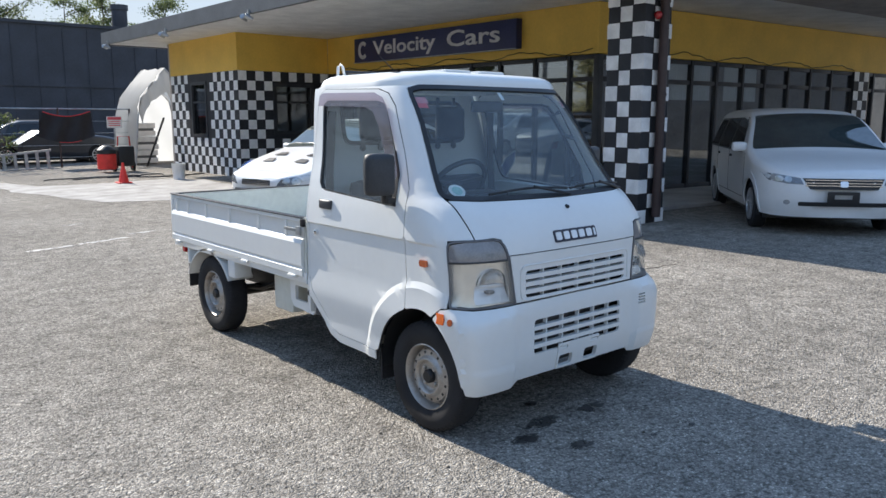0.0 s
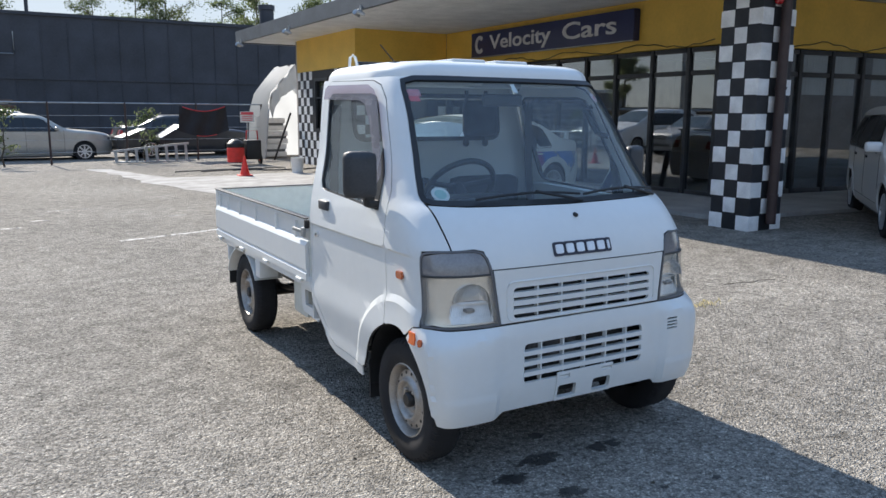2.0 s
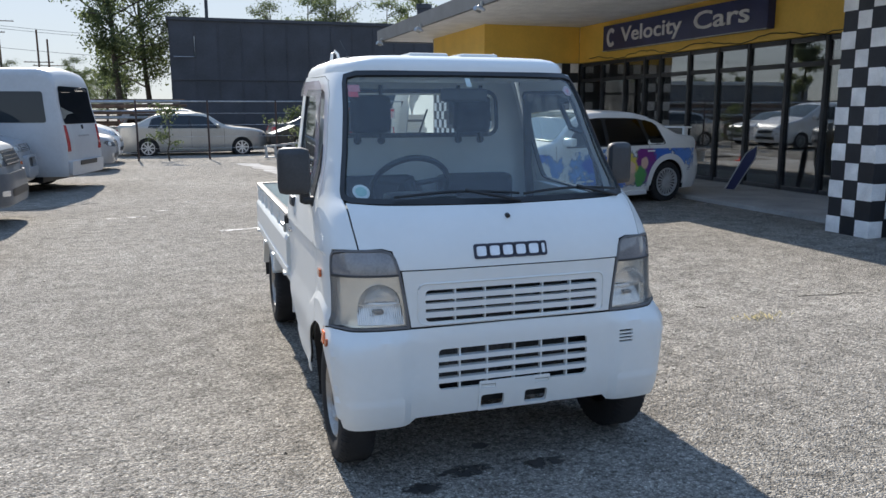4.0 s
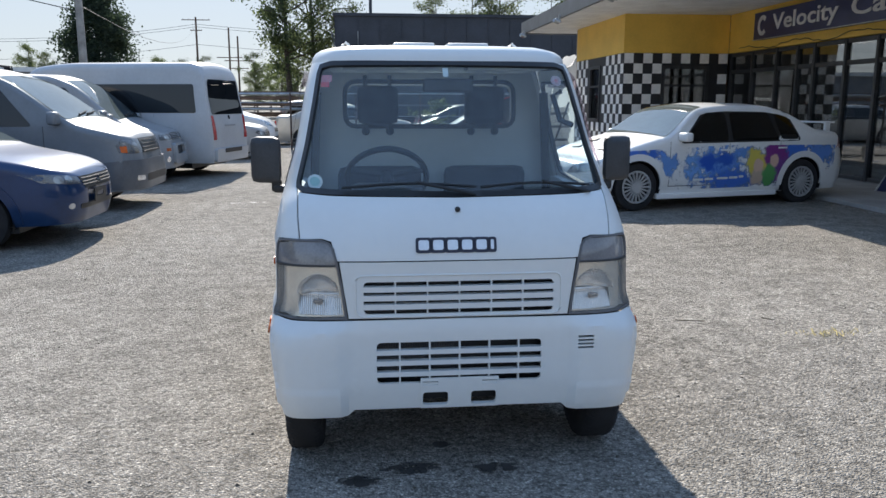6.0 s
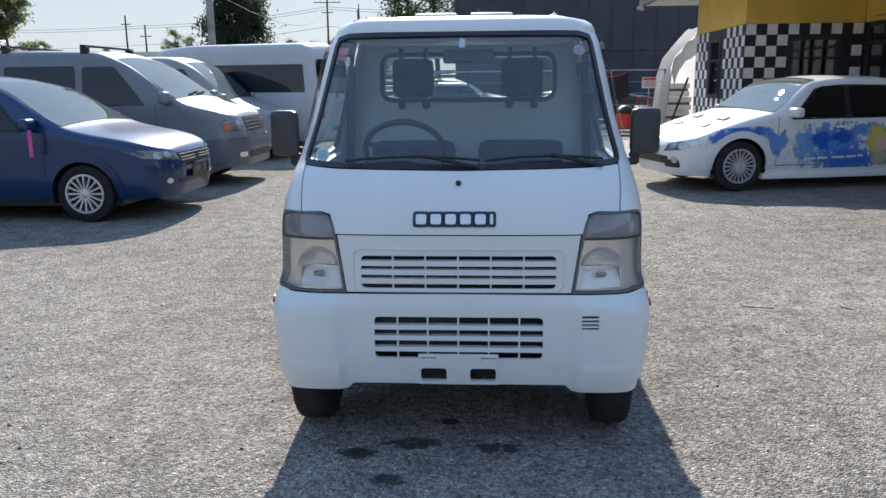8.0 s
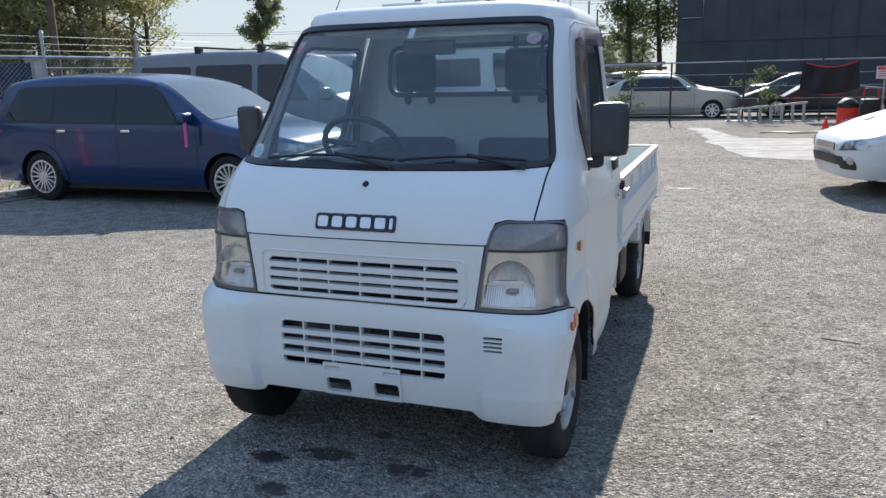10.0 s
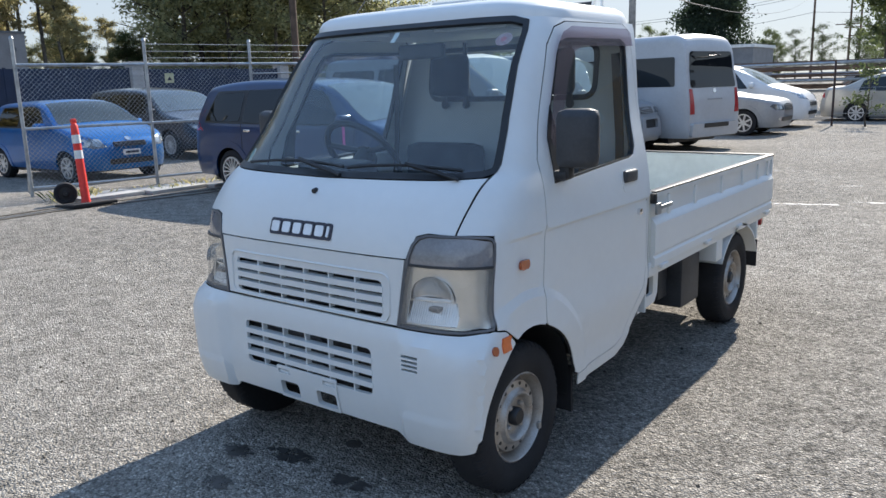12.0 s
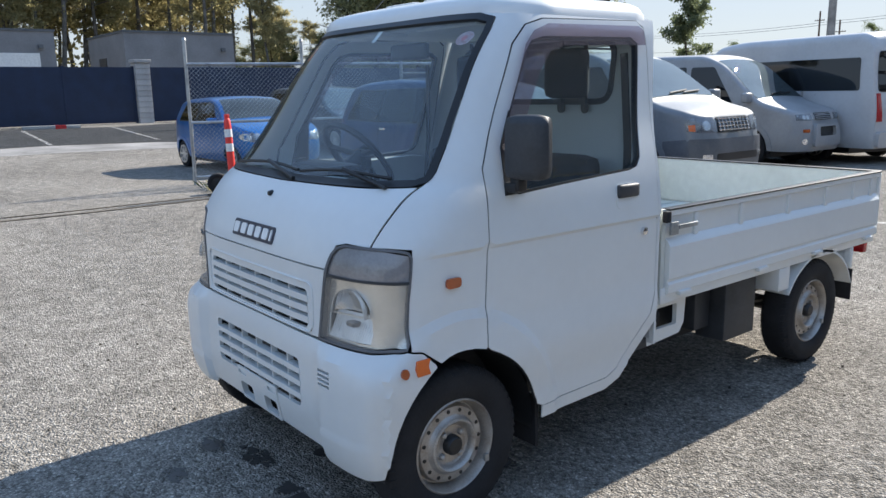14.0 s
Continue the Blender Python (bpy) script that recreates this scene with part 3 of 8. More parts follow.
def cab(u, z):
    """The cab's outer skin: u from the middle of the nose (0) round the corner (1) and back along the side."""
    s, a = (1 if u >= 0 else -1), abs(u)
    f, w, d = tF(z), tW(z), tD(z)
    if a <= 1:
        p = a * math.pi / 2
        n = tN(z)
        r = (math.sin(p) ** n + max(0.0, math.cos(p)) ** n) ** (-1 / n)
        x, y = w * r * math.sin(p), f + d * (1 - r * math.cos(p))
    else:
        x, y = w, f + d + a - 1
    if z < 0.66:
        k = max(0.0, min(1.0, (abs(x) - 0.437) / 0.03)) * max(0.0, min(1.0, (0.655 - z) / 0.03))
        k += 0.3 * max(0.0, min(1.0, (0.384 - z) / 0.012)) * max(0.0, min(1.0, (abs(x) - 0.437) / 0.03))
        y -= 0.015 * k * max(0.0, min(1.0, (0.25 - (y - f)) / 0.15))
        x += 0.005 * max(0.0, min(1.0, (0.384 - z) / 0.012)) * max(0.0, min(1.0, (a - 0.55) / 0.2))
    if a > 0.6:
        q = math.hypot(y - 0.36, z - 0.262)
        k = max(0.0, min(1.0, (0.485 - q) / 0.03))
        x += 0.012 * k
        x -= 0.011 * max(0.0, min(1.0, (0.938 - z) / 0.012)) * max(0.0, min(1.0, (z - 0.56) / 0.12)) * min(1.0, (a - 0.6) / 0.3)
    return (s * x, y, z)


def solve_u(fn, goal):
    lo, hi = 0.0, 3.0
    for _ in range(40):
        mid = (lo + hi) / 2
        if fn(mid) < goal:
            lo = mid
        else:
            hi = mid
    return (lo + hi) / 2


def fx(x, z):
    """A point of the nose, by x and z."""
    w, n = tW(z), tN(z)
    q = min(abs(x) / w, 0.9999)

    def share(a):
        p = a * math.pi / 2
        return math.sin(p) * (math.sin(p) ** n + max(0.0, math.cos(p)) ** n) ** (-1 / n) if a < 1 else 1 + a
    return (math.copysign(solve_u(share, q), x), z)


def fy(y, z, s=1):
    """A point of the flank, by y and z."""
    return (s * solve_u(lambda a: cab(a, z)[1], y), z)


def X(x, z):
    return ("x", x, z)


def Y(y, z):
    return ("y", y, z)


def line(pts, res=0.022):
    """A closed outline of X and Y points, straight as seen from ahead or from the side, laid on the skin."""
    out = []
    put = lambda p: fx(p[1], p[2]) if p[0] == "x" else fy(p[1], p[2])
    for i in range(len(pts)):
        a, b = pts[i - 1], pts[i]
        d = math.hypot(a[1] - b[1], a[2] - b[2])
        if a[0] == b[0] and d < 1e-5:
            continue
        k = max(1, math.ceil(d / res)) if a[0] == b[0] else 1
        out += [put((a[0], a[1] + (b[1] - a[1]) * j / k, a[2] + (b[2] - a[2]) * j / k)) for j in range(k)]
    return out


def xs_line(pts):
    return line([X(*p) for p in pts])


def ys_line(pts):
    return line([Y(*p) for p in pts])


def both(pts):
    """Right half of an outline from the middle out and back, closed by its mirror image."""
    return xs_line(list(pts) + [(-x, z) for x, z in reversed(pts)])


def arc(cy, cz, r0, r1, rz, a0, a1, n=10):
    out = []
    for k in range(n + 1):
        a = radians(a0 + (a1 - a0) * k / n)
        c = math.cos(a)
        out.append((cy + (r1 if c > 0 else r0) * c, cz + rz * math.sin(a)))
    return out


def shrink(poly, d):
    """Moves an outline in by d."""
    poly = [Vector(p) for p in poly]
    area = sum(poly[i - 1].x * poly[i].y - poly[i].x * poly[i - 1].y for i in range(len(poly)))
    sg = 1 if area > 0 else -1
    out = []
    for i in range(len(poly)):
        a, p, b = poly[i - 1], poly[i], poly[(i + 1) % len(poly)]
        d1, d2 = (p - a), (b - p)
        if d1.length < 1e-6 or d2.length < 1e-6:
            out.append(p)
            continue
        d1.normalize(), d2.normalize()
        n = Vector((-d1.y, d1.x)) + Vector((-d2.y, d2.x))
        n = n.normalized() / max(0.5, math.sqrt(max(0.05, (1 + d1.dot(d2)) / 2)))
        out.append(p + n * d * sg)
    return out


DOOR = [(0.475, 0.612), (0.48, 0.74), (0.505, 1.18), (0.60, 1.36), (0.72, 1.57), (0.79, 1.635), (0.87, 1.657), (1.36, 1.668), (1.42, 1.645), (1.425, 1.60), (1.385, 1.2), (1.362, 1.08), (1.36, 0.64), (1.33, 0.56), (1.16, 0.375), (1.10, 0.347), (0.748, 0.337)] + arc(0.36, 0.262, 0.285, 0.372, 0.362, 14, 70, 8)
WINDOW = [(0.585, 1.105), (0.595, 1.24), (0.66, 1.36), (0.765, 1.545), (0.80, 1.585), (0.86, 1.60), (1.32, 1.608), (1.352, 1.585), (1.345, 1.54), (1.285, 1.17), (1.262, 1.135), (1.22, 1.122), (0.64, 1.085)]
GLASS_TOP = [(0, 1.672), (0.50, 1.668), (0.545, 1.655), (0.556, 1.62), (0.572, 1.50), (0.60, 1.33), (0.632, 1.18), (0.632, 1.155), (0.61, 1.142), (0.5, 1.137), (0, 1.128)]


def wheel(parent, x, y, out, r=0.268, width=0.150):
    """A steel wheel with a black hub, a raised ring and a circle of dark discs as holes; out is the side that it faces.
    """
    h, o = width / 2, out
    wall = [(0.78, 0.157), (0.90, 0.170), (0.985, 0.196), (1.0, 0.216), (0.975, 0.224), (0.965, 0.236), (0.90, 0.252), (0.80, 0.261), (0.70, r - 0.002), (0.40, r)]
    prof = [(-h * a, q) for a, q in wall] + [(h * a, q) for a, q in reversed(wall)]
    w = part("wheel", lathe(bmesh.new(), prof, (x, y, r), seg=64, close=True), M["rubber"], parent, "black tyre on a worn steel wheel", 50)
    for s in (-1, 1):
        bm = bmesh.new()
        for k in range(54):
            a = k * math.tau / 54
            rows = ((0.93, 0.2475), (0.80, 0.2615), (0.56, r))
            pts = [(x + s * h * q, y + rr * math.cos(a + 0.012 * i), r + rr * math.sin(a + 0.012 * i)) for i, (q, rr) in enumerate(rows)]
            tube(bm, pts, 0.0032, 4)
        part("tread", bm, M["rubber"], w)["kind"] = "stuff"
    prof = table([(0.0, 0.010), (0.064, 0.010), (0.070, 0.014), (0.079, 0.033), (0.084, 0.037), (0.091, 0.034), (0.097, 0.022), (0.102, 0.018), (0.127, 0.014), (0.131, 0.006), (0.136, -0.012), (0.140, -0.012), (0.146, 0.006), (0.151, 0.034), (0.156, 0.041), (0.161, 0.038), (0.163, 0.026)])

    def disc(a, b):
        return (x + o * (prof(a) + h - 0.052), y + a * math.cos(b), r + a * math.sin(b))
    bm = bmesh.new()
    seg, radii = 60, [0.030, 0.05, 0.064, 0.070, 0.0745, 0.079, 0.084, 0.0875, 0.091, 0.097, 0.102, 0.115, 0.127, 0.131, 0.136, 0.140, 0.146, 0.151, 0.156, 0.161, 0.163]
    rows = [[bm.verts.new(disc(q, k * math.tau / seg)) for k in range(seg)] for q in radii]
    for i in range(len(rows) - 1):
        for k in range(seg):
            bm.faces.new((rows[i][k], rows[i][(k + 1) % seg], rows[i + 1][(k + 1) % seg], rows[i + 1][k]))
    bmesh.ops.recalc_face_normals(bm, faces=bm.faces)
    part("rim", bm, M["steel_rim"], w, "worn silver steel rim with traces of rust", 28)
    part("hub", lathe(bmesh.new(), [(o * (h - 0.05), 0.034), (o * (h - 0.022), 0.033), (o * (h - 0.014), 0.026)], (x, y, r), seg=20), M["plastic_black"], w, "black hub centre")
    # black discs paint the shade of holes on the uncut rim
    for k in range(15):
        p = Vector(disc(0.1155, k * math.tau / 15))
        part("vent_hole", lathe(bmesh.new(), [(-o * 0.004, 0.0072), (o * 0.0016, 0.0068)], p, seg=10), M["plastic_black"], w)
    for k in range(4):
        p = Vector(disc(0.051, k * math.tau / 4 + 0.7))
        part("wheel_nut", lathe(bmesh.new(), [(-o * 0.004, 0.012), (o * 0.012, 0.010), (o * 0.016, 0.005)], p, seg=6), M["steel_rim"], w)
    p = Vector(disc(0.153, -0.55 if o > 0 else 2.6))
    part("balance_weight", boxes((p.x - 0.005, p.x + 0.007, p.y - 0.009, p.y + 0.009, p.z - 0.013, p.z + 0.013), bevel=0.003), M["galvanised"], w)
    return w


def kei_truck():
    t = thing("pickup_truck", "small white cab-over pickup truck parked on asphalt, empty flat bed", "truck", TRUCK)
    P = M["white_paint"]
    cab_body = part("cab", boxes((-0.60, 0.60, 0.80, 1.30, 0.33, 0.40), (-0.60, 0.60, 0.06, 0.45, 0.62, 0.66)), M["plastic_black"], t, "white painted steel cab", 0)
    # nose panel between the lamps and the glass
    hood = both([(0, 0.889), (0.47, 0.889), (0.492, 0.962), (0.53, 0.972), (0.612, 0.966), (0.622, 1.05), (0.627, 1.135), (0.5, 1.128), (0, 1.12)])
    part("front_panel", panel(hood, [], cab, 0.035), P, cab_body)
    for s in (1, -1):
        m2 = (lambda pts: pts) if s == 1 else (lambda pts: [(-u, z) for u, z in pts])
        ring = [X(0.618, 0.966), X(0.628, 1.05), X(0.634, 1.14), X(0.638, 1.16), X(0.638, 1.18), X(0.606, 1.33), X(0.578, 1.50), X(0.561, 1.62), X(0.55, 1.66), X(0.50, 1.673)] + [Y(0.87, 1.672), Y(1.2, 1.674), Y(1.49, 1.674)]
        ring += [Y(1.40, 1.2), Y(1.395, 1.1), Y(1.395, 0.6), Y(1.36, 0.52), Y(1.18, 0.325), Y(1.10, 0.295), Y(0.75, 0.285), Y(0.748, 0.333), Y(1.10, 0.343), Y(1.16, 0.371), Y(1.334, 0.556), Y(1.365, 0.64), Y(1.367, 1.08), Y(1.39, 1.2), Y(1.43, 1.60), Y(1.424, 1.648), Y(1.36, 1.6705)]
        ring += [Y(0.865, 1.6605), Y(0.785, 1.638), Y(0.715, 1.573), Y(0.597, 1.365), Y(0.50, 1.183), Y(0.475, 0.74), Y(0.470, 0.614)]
        ring += [Y(*p) for p in arc(0.36, 0.262, 0.285, 0.372, 0.362, 74, 108, 5)]
        ring += [Y(0.20, 0.652), Y(0.165, 0.657), Y(0.172, 0.80), Y(0.197, 0.96), X(0.66, 0.966)]
        creases = [[fy(y, z) for y in np.arange(0.22, 1.38, 0.03)] for z in (0.938, 0.926)]
        creases += [[fy(0.36 + q * math.cos(a), 0.262 + q * math.sin(a)) for a in np.linspace(0.12, 2.3, 48)] for q in (0.486, 0.455)]
        part("side_panel", panel(m2(line(ring)), [], cab, 0.026, lines=[m2(c) for c in creases]), P, cab_body, "", 18)
        door_line = ys_line(DOOR)
        win_line = ys_line(WINDOW)
        door = part("door", panel(m2(door_line), [m2(win_line)], cab, 0.026, 0.012, lines=[m2(c) for c in creases]), P, t, "white painted door", 18)
        part("door_seal", panel(m2(shrink(win_line, -0.004)), [m2(shrink(win_line, 0.010))], cab, 0.04, 0.02, -0.003), M["plastic_black"], door)
        part("door_glass", panel(m2(shrink(win_line, 0.008)), [], cab, 0.08, 0.0, -0.010), M["glass"], door)
        bm = bmesh.new()
        for seam in (door_line,):
            tube(bm, [Vector(cab(s * u, z)) - Vector((s * 0.008, 0, 0)) for u, z in dense(seam, 0.03)], 0.0055, 5, True)
        part("door_gap", bm, M["rubber"], door)
        # door inner lining
        inner = ys_line([(0.52, 0.62), (0.54, 1.09), (1.24, 1.11), (1.33, 1.10), (1.33, 0.66), (1.14, 0.42), (0.78, 0.40), (0.70, 0.55)])
        part("door_lining", panel(m2(inner), [], cab, 0.08, 0.03, -0.03), M["interior_grey"], door)
        # handle in its recess, and the lock
        hy, hz = 1.19, 1.045
        part("handle_recess", panel([(s * a, b) for a, b in [fy(*p) for p in rect(hy - 0.065, hy + 0.06, hz - 0.062, hz + 0.03, 0.025)]], [], cab, 0.03, 0.004, 0.0022), P, door)
        hb = boxes((-0.012, 0.012, hy - 0.06, hy + 0.055, hz - 0.022, hz + 0.028), bevel=0.011)
        hh = part("door_handle", hb, M["plastic_grey"], door, "dark grey plastic door handle", 60)
        hh.location = (s * 0.728, 0, 0)
        part("lock", lathe(bmesh.new(), [(s * 0.72, 0.015), (s * 0.738, 0.014), (s * 0.741, 0.008)], (0, 1.285, 0.885), seg=16), M["chrome"], door)
        # rain visor over the window
        vis = [(0.585, 1.24), (0.66, 1.385), (0.755, 1.565), (0.80, 1.61), (0.87, 1.635), (1.34, 1.642), (1.375, 1.625), (1.375, 1.575), (0.93, 1.565), (0.86, 1.545), (0.80, 1.48), (0.68, 1.28), (0.60, 1.2)]
        part("rain_visor", panel(m2(ys_line(vis)), [], cab, 0.04, 0.0, 0.022), M["visor"], door, "smoked purple wind deflector")
        # mirror on a foot at the door's front corner
        xa, xb = sorted((s * 0.722, s * 0.857))
        mb = boxes((xa, xb, 0.572, 0.642, 1.145, 1.35), bevel=0.032)
        for v in mb.verts:
            v.co.y += 0.02 * (abs(v.co.x) - 0.79) / 0.07
        mir = part("mirror", mb, M["plastic_grey"], t, "dark grey door mirror housing", 60)
        xa, xb, xc, xd = *sorted((s * 0.66, s * 0.705)), *sorted((s * 0.69, s * 0.76))
        bm = boxes((min(xa, xc), max(xb, xd), 0.578, 0.635, 1.095, 1.135), bevel=0.014)
        box(bm, *sorted((s * 0.725, s * 0.768)), 0.585, 0.63, 1.10, 1.16, 0.012)
        part("mirror_foot", bm, M["plastic_black"], mir)
        part("mirror_sail", panel(m2(ys_line([(0.576, 1.086), (0.592, 1.245), (0.655, 1.36), (0.676, 1.09)])), [], cab, 0.04, 0.008, 0.004), M["plastic_black"], door)
        # headlamp
        lamp = line([X(0.437, 0.66), X(0.452, 0.78), X(0.472, 0.89), X(0.484, 0.935), X(0.50, 0.956), X(0.53, 0.966), X(0.62, 0.964), X(0.655, 0.962), Y(0.170, 0.957), Y(0.186, 0.951), Y(0.192, 0.935), Y(0.172, 0.80), Y(0.161, 0.68), Y(0.150, 0.662), X(0.655, 0.656)])
        hl = part("headlamp", panel(m2(shrink(lamp, -0.002)), [m2(shrink(lamp, 0.0055))], cab, 0.03, 0.05, 0.003), M["lamp_rim"], t, "clear headlamp, slightly yellowed")
        lo = line([X(0.443, 0.668), X(0.455, 0.78), X(0.468, 0.866), X(0.60, 0.862), X(0.655, 0.860), Y(0.185, 0.857), Y(0.172, 0.80), Y(0.155, 0.672), X(0.655, 0.664)])
        hi = line([X(0.470, 0.872), X(0.486, 0.935), X(0.50, 0.952), X(0.53, 0.960), X(0.62, 0.958), X(0.655, 0.956), Y(0.186, 0.942), Y(0.180, 0.866), X(0.655, 0.868), X(0.60, 0.870)])
        cx, cz, br = 0.548, 0.752, 0.080
        dome = [fx(cx + br * math.cos(a), cz + br * math.sin(a)) for a in np.linspace(0, math.pi, 17)]
        low = line([X(0.455, 0.674), X(0.464, 0.749), X(0.60, 0.749), X(0.634, 0.749), X(0.640, 0.700), X(0.634, 0.672)])
        part("reflector", panel(m2(lo), [m2(dome), m2(low)], cab, 0.025, 0.006, -0.022), M["reflector"], hl)
        part("turn_lens", panel(m2(hi), [], cab, 0.025, 0.01, -0.004), M["lamp_smoke"], hl, "smoke grey turn signal lens")
        part("lens", panel(m2(shrink(lo, 0.0)), [], cab, 0.03, 0.0, 0.001), M["lens"], hl)
        q = Vector(cab(*fx(cx, cz)))
        bm = bmesh.new()
        rows = [[bm.verts.new((s * cx + rr * math.cos(a), q.y + d, cz + rr * math.sin(a))) for a in np.linspace(0, math.pi, 17)] for d, rr in ((0.020, 0.0815), (0.036, 0.076), (0.050, 0.060), (0.060, 0.034), (0.062, 0.004))]
        for A, B in zip(rows, rows[1:]):
            for k in range(16):
                bm.faces.new((A[k], A[k + 1], B[k + 1], B[k]))
        part("bowl", bm, M["bowl"], hl, "bright reflector bowl", 60)
        # stepped lower reflector with fine upright ribs
        part("lower_reflector", panel(m2(shrink(low, -0.003)), [], lambda u, v: tuple(Vector(cab(u, v)) + Vector((0, 0.026 + 0.36 * max(0.0, v - 0.672), 0))), 0.02, 0.004), M["bowl_ribbed"], hl, "ribbed bright lower reflector")
        part("bulb_shield", boxes((s * cx - 0.020, s * cx + 0.020, q.y + 0.018, q.y + 0.05, cz - 0.038, cz - 0.022), bevel=0.006), M["lamp_grey"], hl)
        part("divider", panel(m2(line([X(0.467, 0.866), X(0.470, 0.874), X(0.60, 0.870), X(0.655, 0.868), Y(0.180, 0.866), Y(0.180, 0.857), X(0.655, 0.860), X(0.60, 0.862)])), [], cab, 0.03, 0.02, 0.002), M["plastic_grey"], hl)
        # side marker, round reflector and square reflector
        part("side_marker", panel(m2([fy(*p) for p in rect(0.305, 0.365, 0.826, 0.858, 0.014)]), [], cab, 0.02, 0.01, 0.012), M["amber_dark"], t, "amber side marker lamp")
        part("reflector_square", panel(m2([fy(*p) for p in rect(0.172, 0.222, 0.588, 0.632)]), [], cab, 0.03, 0.006, 0.006), M["amber"], t, "orange square reflector")
        part("reflector_round", panel(m2([fy(0.125 + 0.014 * math.cos(a), 0.605 + 0.014 * math.sin(a)) for a in np.linspace(0, math.tau, 13)[:-1]]), [], cab, 0.02, 0.01, 0.008), M["amber_dark"], t)
        # wheel arch liner
        bm = bmesh.new()
        pa = arc(0.36, 0.262, 0.285, 0.368, 0.36, -5, 185, 18)
        A = [bm.verts.new((s * (tW(z) - 0.012), y, z)) for y, z in pa]
        B = [bm.verts.new((s * 0.50, y, z)) for y, z in pa]
        C = bm.verts.new((s * 0.50, 0.36, 0.26))
        for i in range(len(pa) - 1):
            bm.faces.new((A[i], A[i + 1], B[i + 1], B[i]))
            bm.faces.new((B[i], B[i + 1], C))
        part("wheel_arch", bm, M["plastic_black"], cab_body)
        part("mud_flap", boxes((s * 0.60 - 0.09, s * 0.60 + 0.10, 0.742, 0.756, 0.16, 0.36)), M["rubber"], cab_body)
        wheel(t, s * 0.625, 0.36, s)
        wheel(t, s * 0.625, 2.71, s)
    # upper grille panel with its slats
    gp = both([(0, 0.662), (0.43, 0.662), (0.462, 0.884), (0, 0.884)])
    gh = xs_line(rect(-0.372, 0.372, 0.678, 0.806, 0.02))
    grille = part("grille", panel(gp, [gh], cab, 0.04, 0.012), P, t, "white slatted upper grille panel")
    rimline = xs_line(rect(-0.402, 0.402, 0.668, 0.832, 0.035))
    bm = bmesh.new()
    tube(bm, [Vector(cab(u, z)) + Vector((0, -0.001, 0)) for u, z in dense(rimline, 0.05)], 0.004, 6, True)
    part("grille_rim", bm, P, grille)

    def slats(name, x, zs, h, parent, cols, z0, z1):
        for z in zs:
            bm = bmesh.new()
            strip(bm, [Vector(cab(*fx(q, z))) + Vector((0, 0.012, 0)) for q in np.linspace(-x, x, 15)], (0, 0, 1), 0.03, h)
            part(name, bm, P, parent, "", 30)
        for q in cols:
            bm = bmesh.new()
            strip(bm, [Vector(cab(*fx(q, z))) + Vector((0, 0.016, 0)) for z in np.linspace(z0, z1, 6)], (1, 0, 0), 0.022, 0.006)
            part(name + "_bar", bm, P, parent, "", 30)
    slats("slat", 0.375, [0.7065, 0.7415, 0.7765], 0.021, grille, [-0.25, -0.125, 0.0, 0.125, 0.25], 0.678, 0.806)
    # bumper
    half_line = [X(0, 0.656), X(0.44, 0.654), X(0.655, 0.650), Y(0.150, 0.656), Y(0.165, 0.652), Y(0.20, 0.646), Y(0.247, 0.608)] + [Y(*p) for p in arc(0.36, 0.262, 0.285, 0.372, 0.362, 112, 178, 8)] + [Y(0.072, 0.252), X(0.66, 0.245), X(0.44, 0.252), X(0.415, 0.286), X(0.155, 0.286), X(0, 0.286)]
    right = line(half_line)[:-1]
    right = [p for p in right if p[0] > 1e-4]
    right = [fx(0, 0.656)] + right + [fx(0, 0.286)]
    outline = right + [(-u, z) for u, z in reversed(right)]
    outline = [p for i, p in enumerate(outline) if (Vector(p) - Vector(outline[i - 1])).length > 1e-5]
    low = xs_line(rect(-0.325, 0.325, 0.405, 0.575, 0.02))
    holes = [low] + [[fx(*p) for p in rect(a, a + 0.105, 0.30, 0.365, 0.015)] for a in (-0.148, 0.043)]
    vents = [[fx(*p) for p in rect(0.47, 0.535, z, z + 0.008)] for z in (0.533, 0.548, 0.563, 0.578)]
    ridges = []
    for s in (-1, 1):
        ridges += [[fx(s * x, z) for z in np.arange(0.27, 0.648, 0.02)] for x in (0.437, 0.467)]
        ridges += [[fx(s * x, z) for x in np.arange(0.475, 0.70, 0.02)] for z in (0.384, 0.372)]
    bump = part("bumper", panel(outline, holes + vents, cab, 0.024, 0.015, lines=ridges), P, t, "white bumper with lower grille", 30)
    slats("lower_slat", 0.33, [0.443, 0.489, 0.533], 0.019, bump, [-0.235, -0.118, 0.0, 0.118, 0.235], 0.405, 0.575)
    part("plate_bracket", panel([fx(*p) for p in rect(-0.155, 0.155, 0.288, 0.425, 0.005)], [[fx(*p) for p in rect(a, a + 0.10, 0.302, 0.363, 0.014)] for a in (-0.146, 0.046)] + [[fx(*p) for p in rect(a, a + 0.062, 0.395, 0.412)] for a in (-0.148, 0.088)], cab, 0.04, 0.006, 0.007), P, bump)
    part("radiator", boxes((-0.45, 0.45, 0.085, 0.12, 0.30, 0.82)), M["plastic_black"], t, "dark radiator behind the grille")
    bm = bmesh.new()
    for k in range(60):
        x = -0.40 + k * 0.0068
        box(bm, x, x + 0.003, 0.078, 0.085, 0.40, 0.80)
    part("radiator_fin", bm, M["lamp_grey"], t)["kind"] = "stuff"
    # windscreen
    gl = both(GLASS_TOP)
    ws = part("windscreen", panel(gl, [], cab, 0.06, 0.0, -0.004), M["glass"], t, "windscreen with stickers")
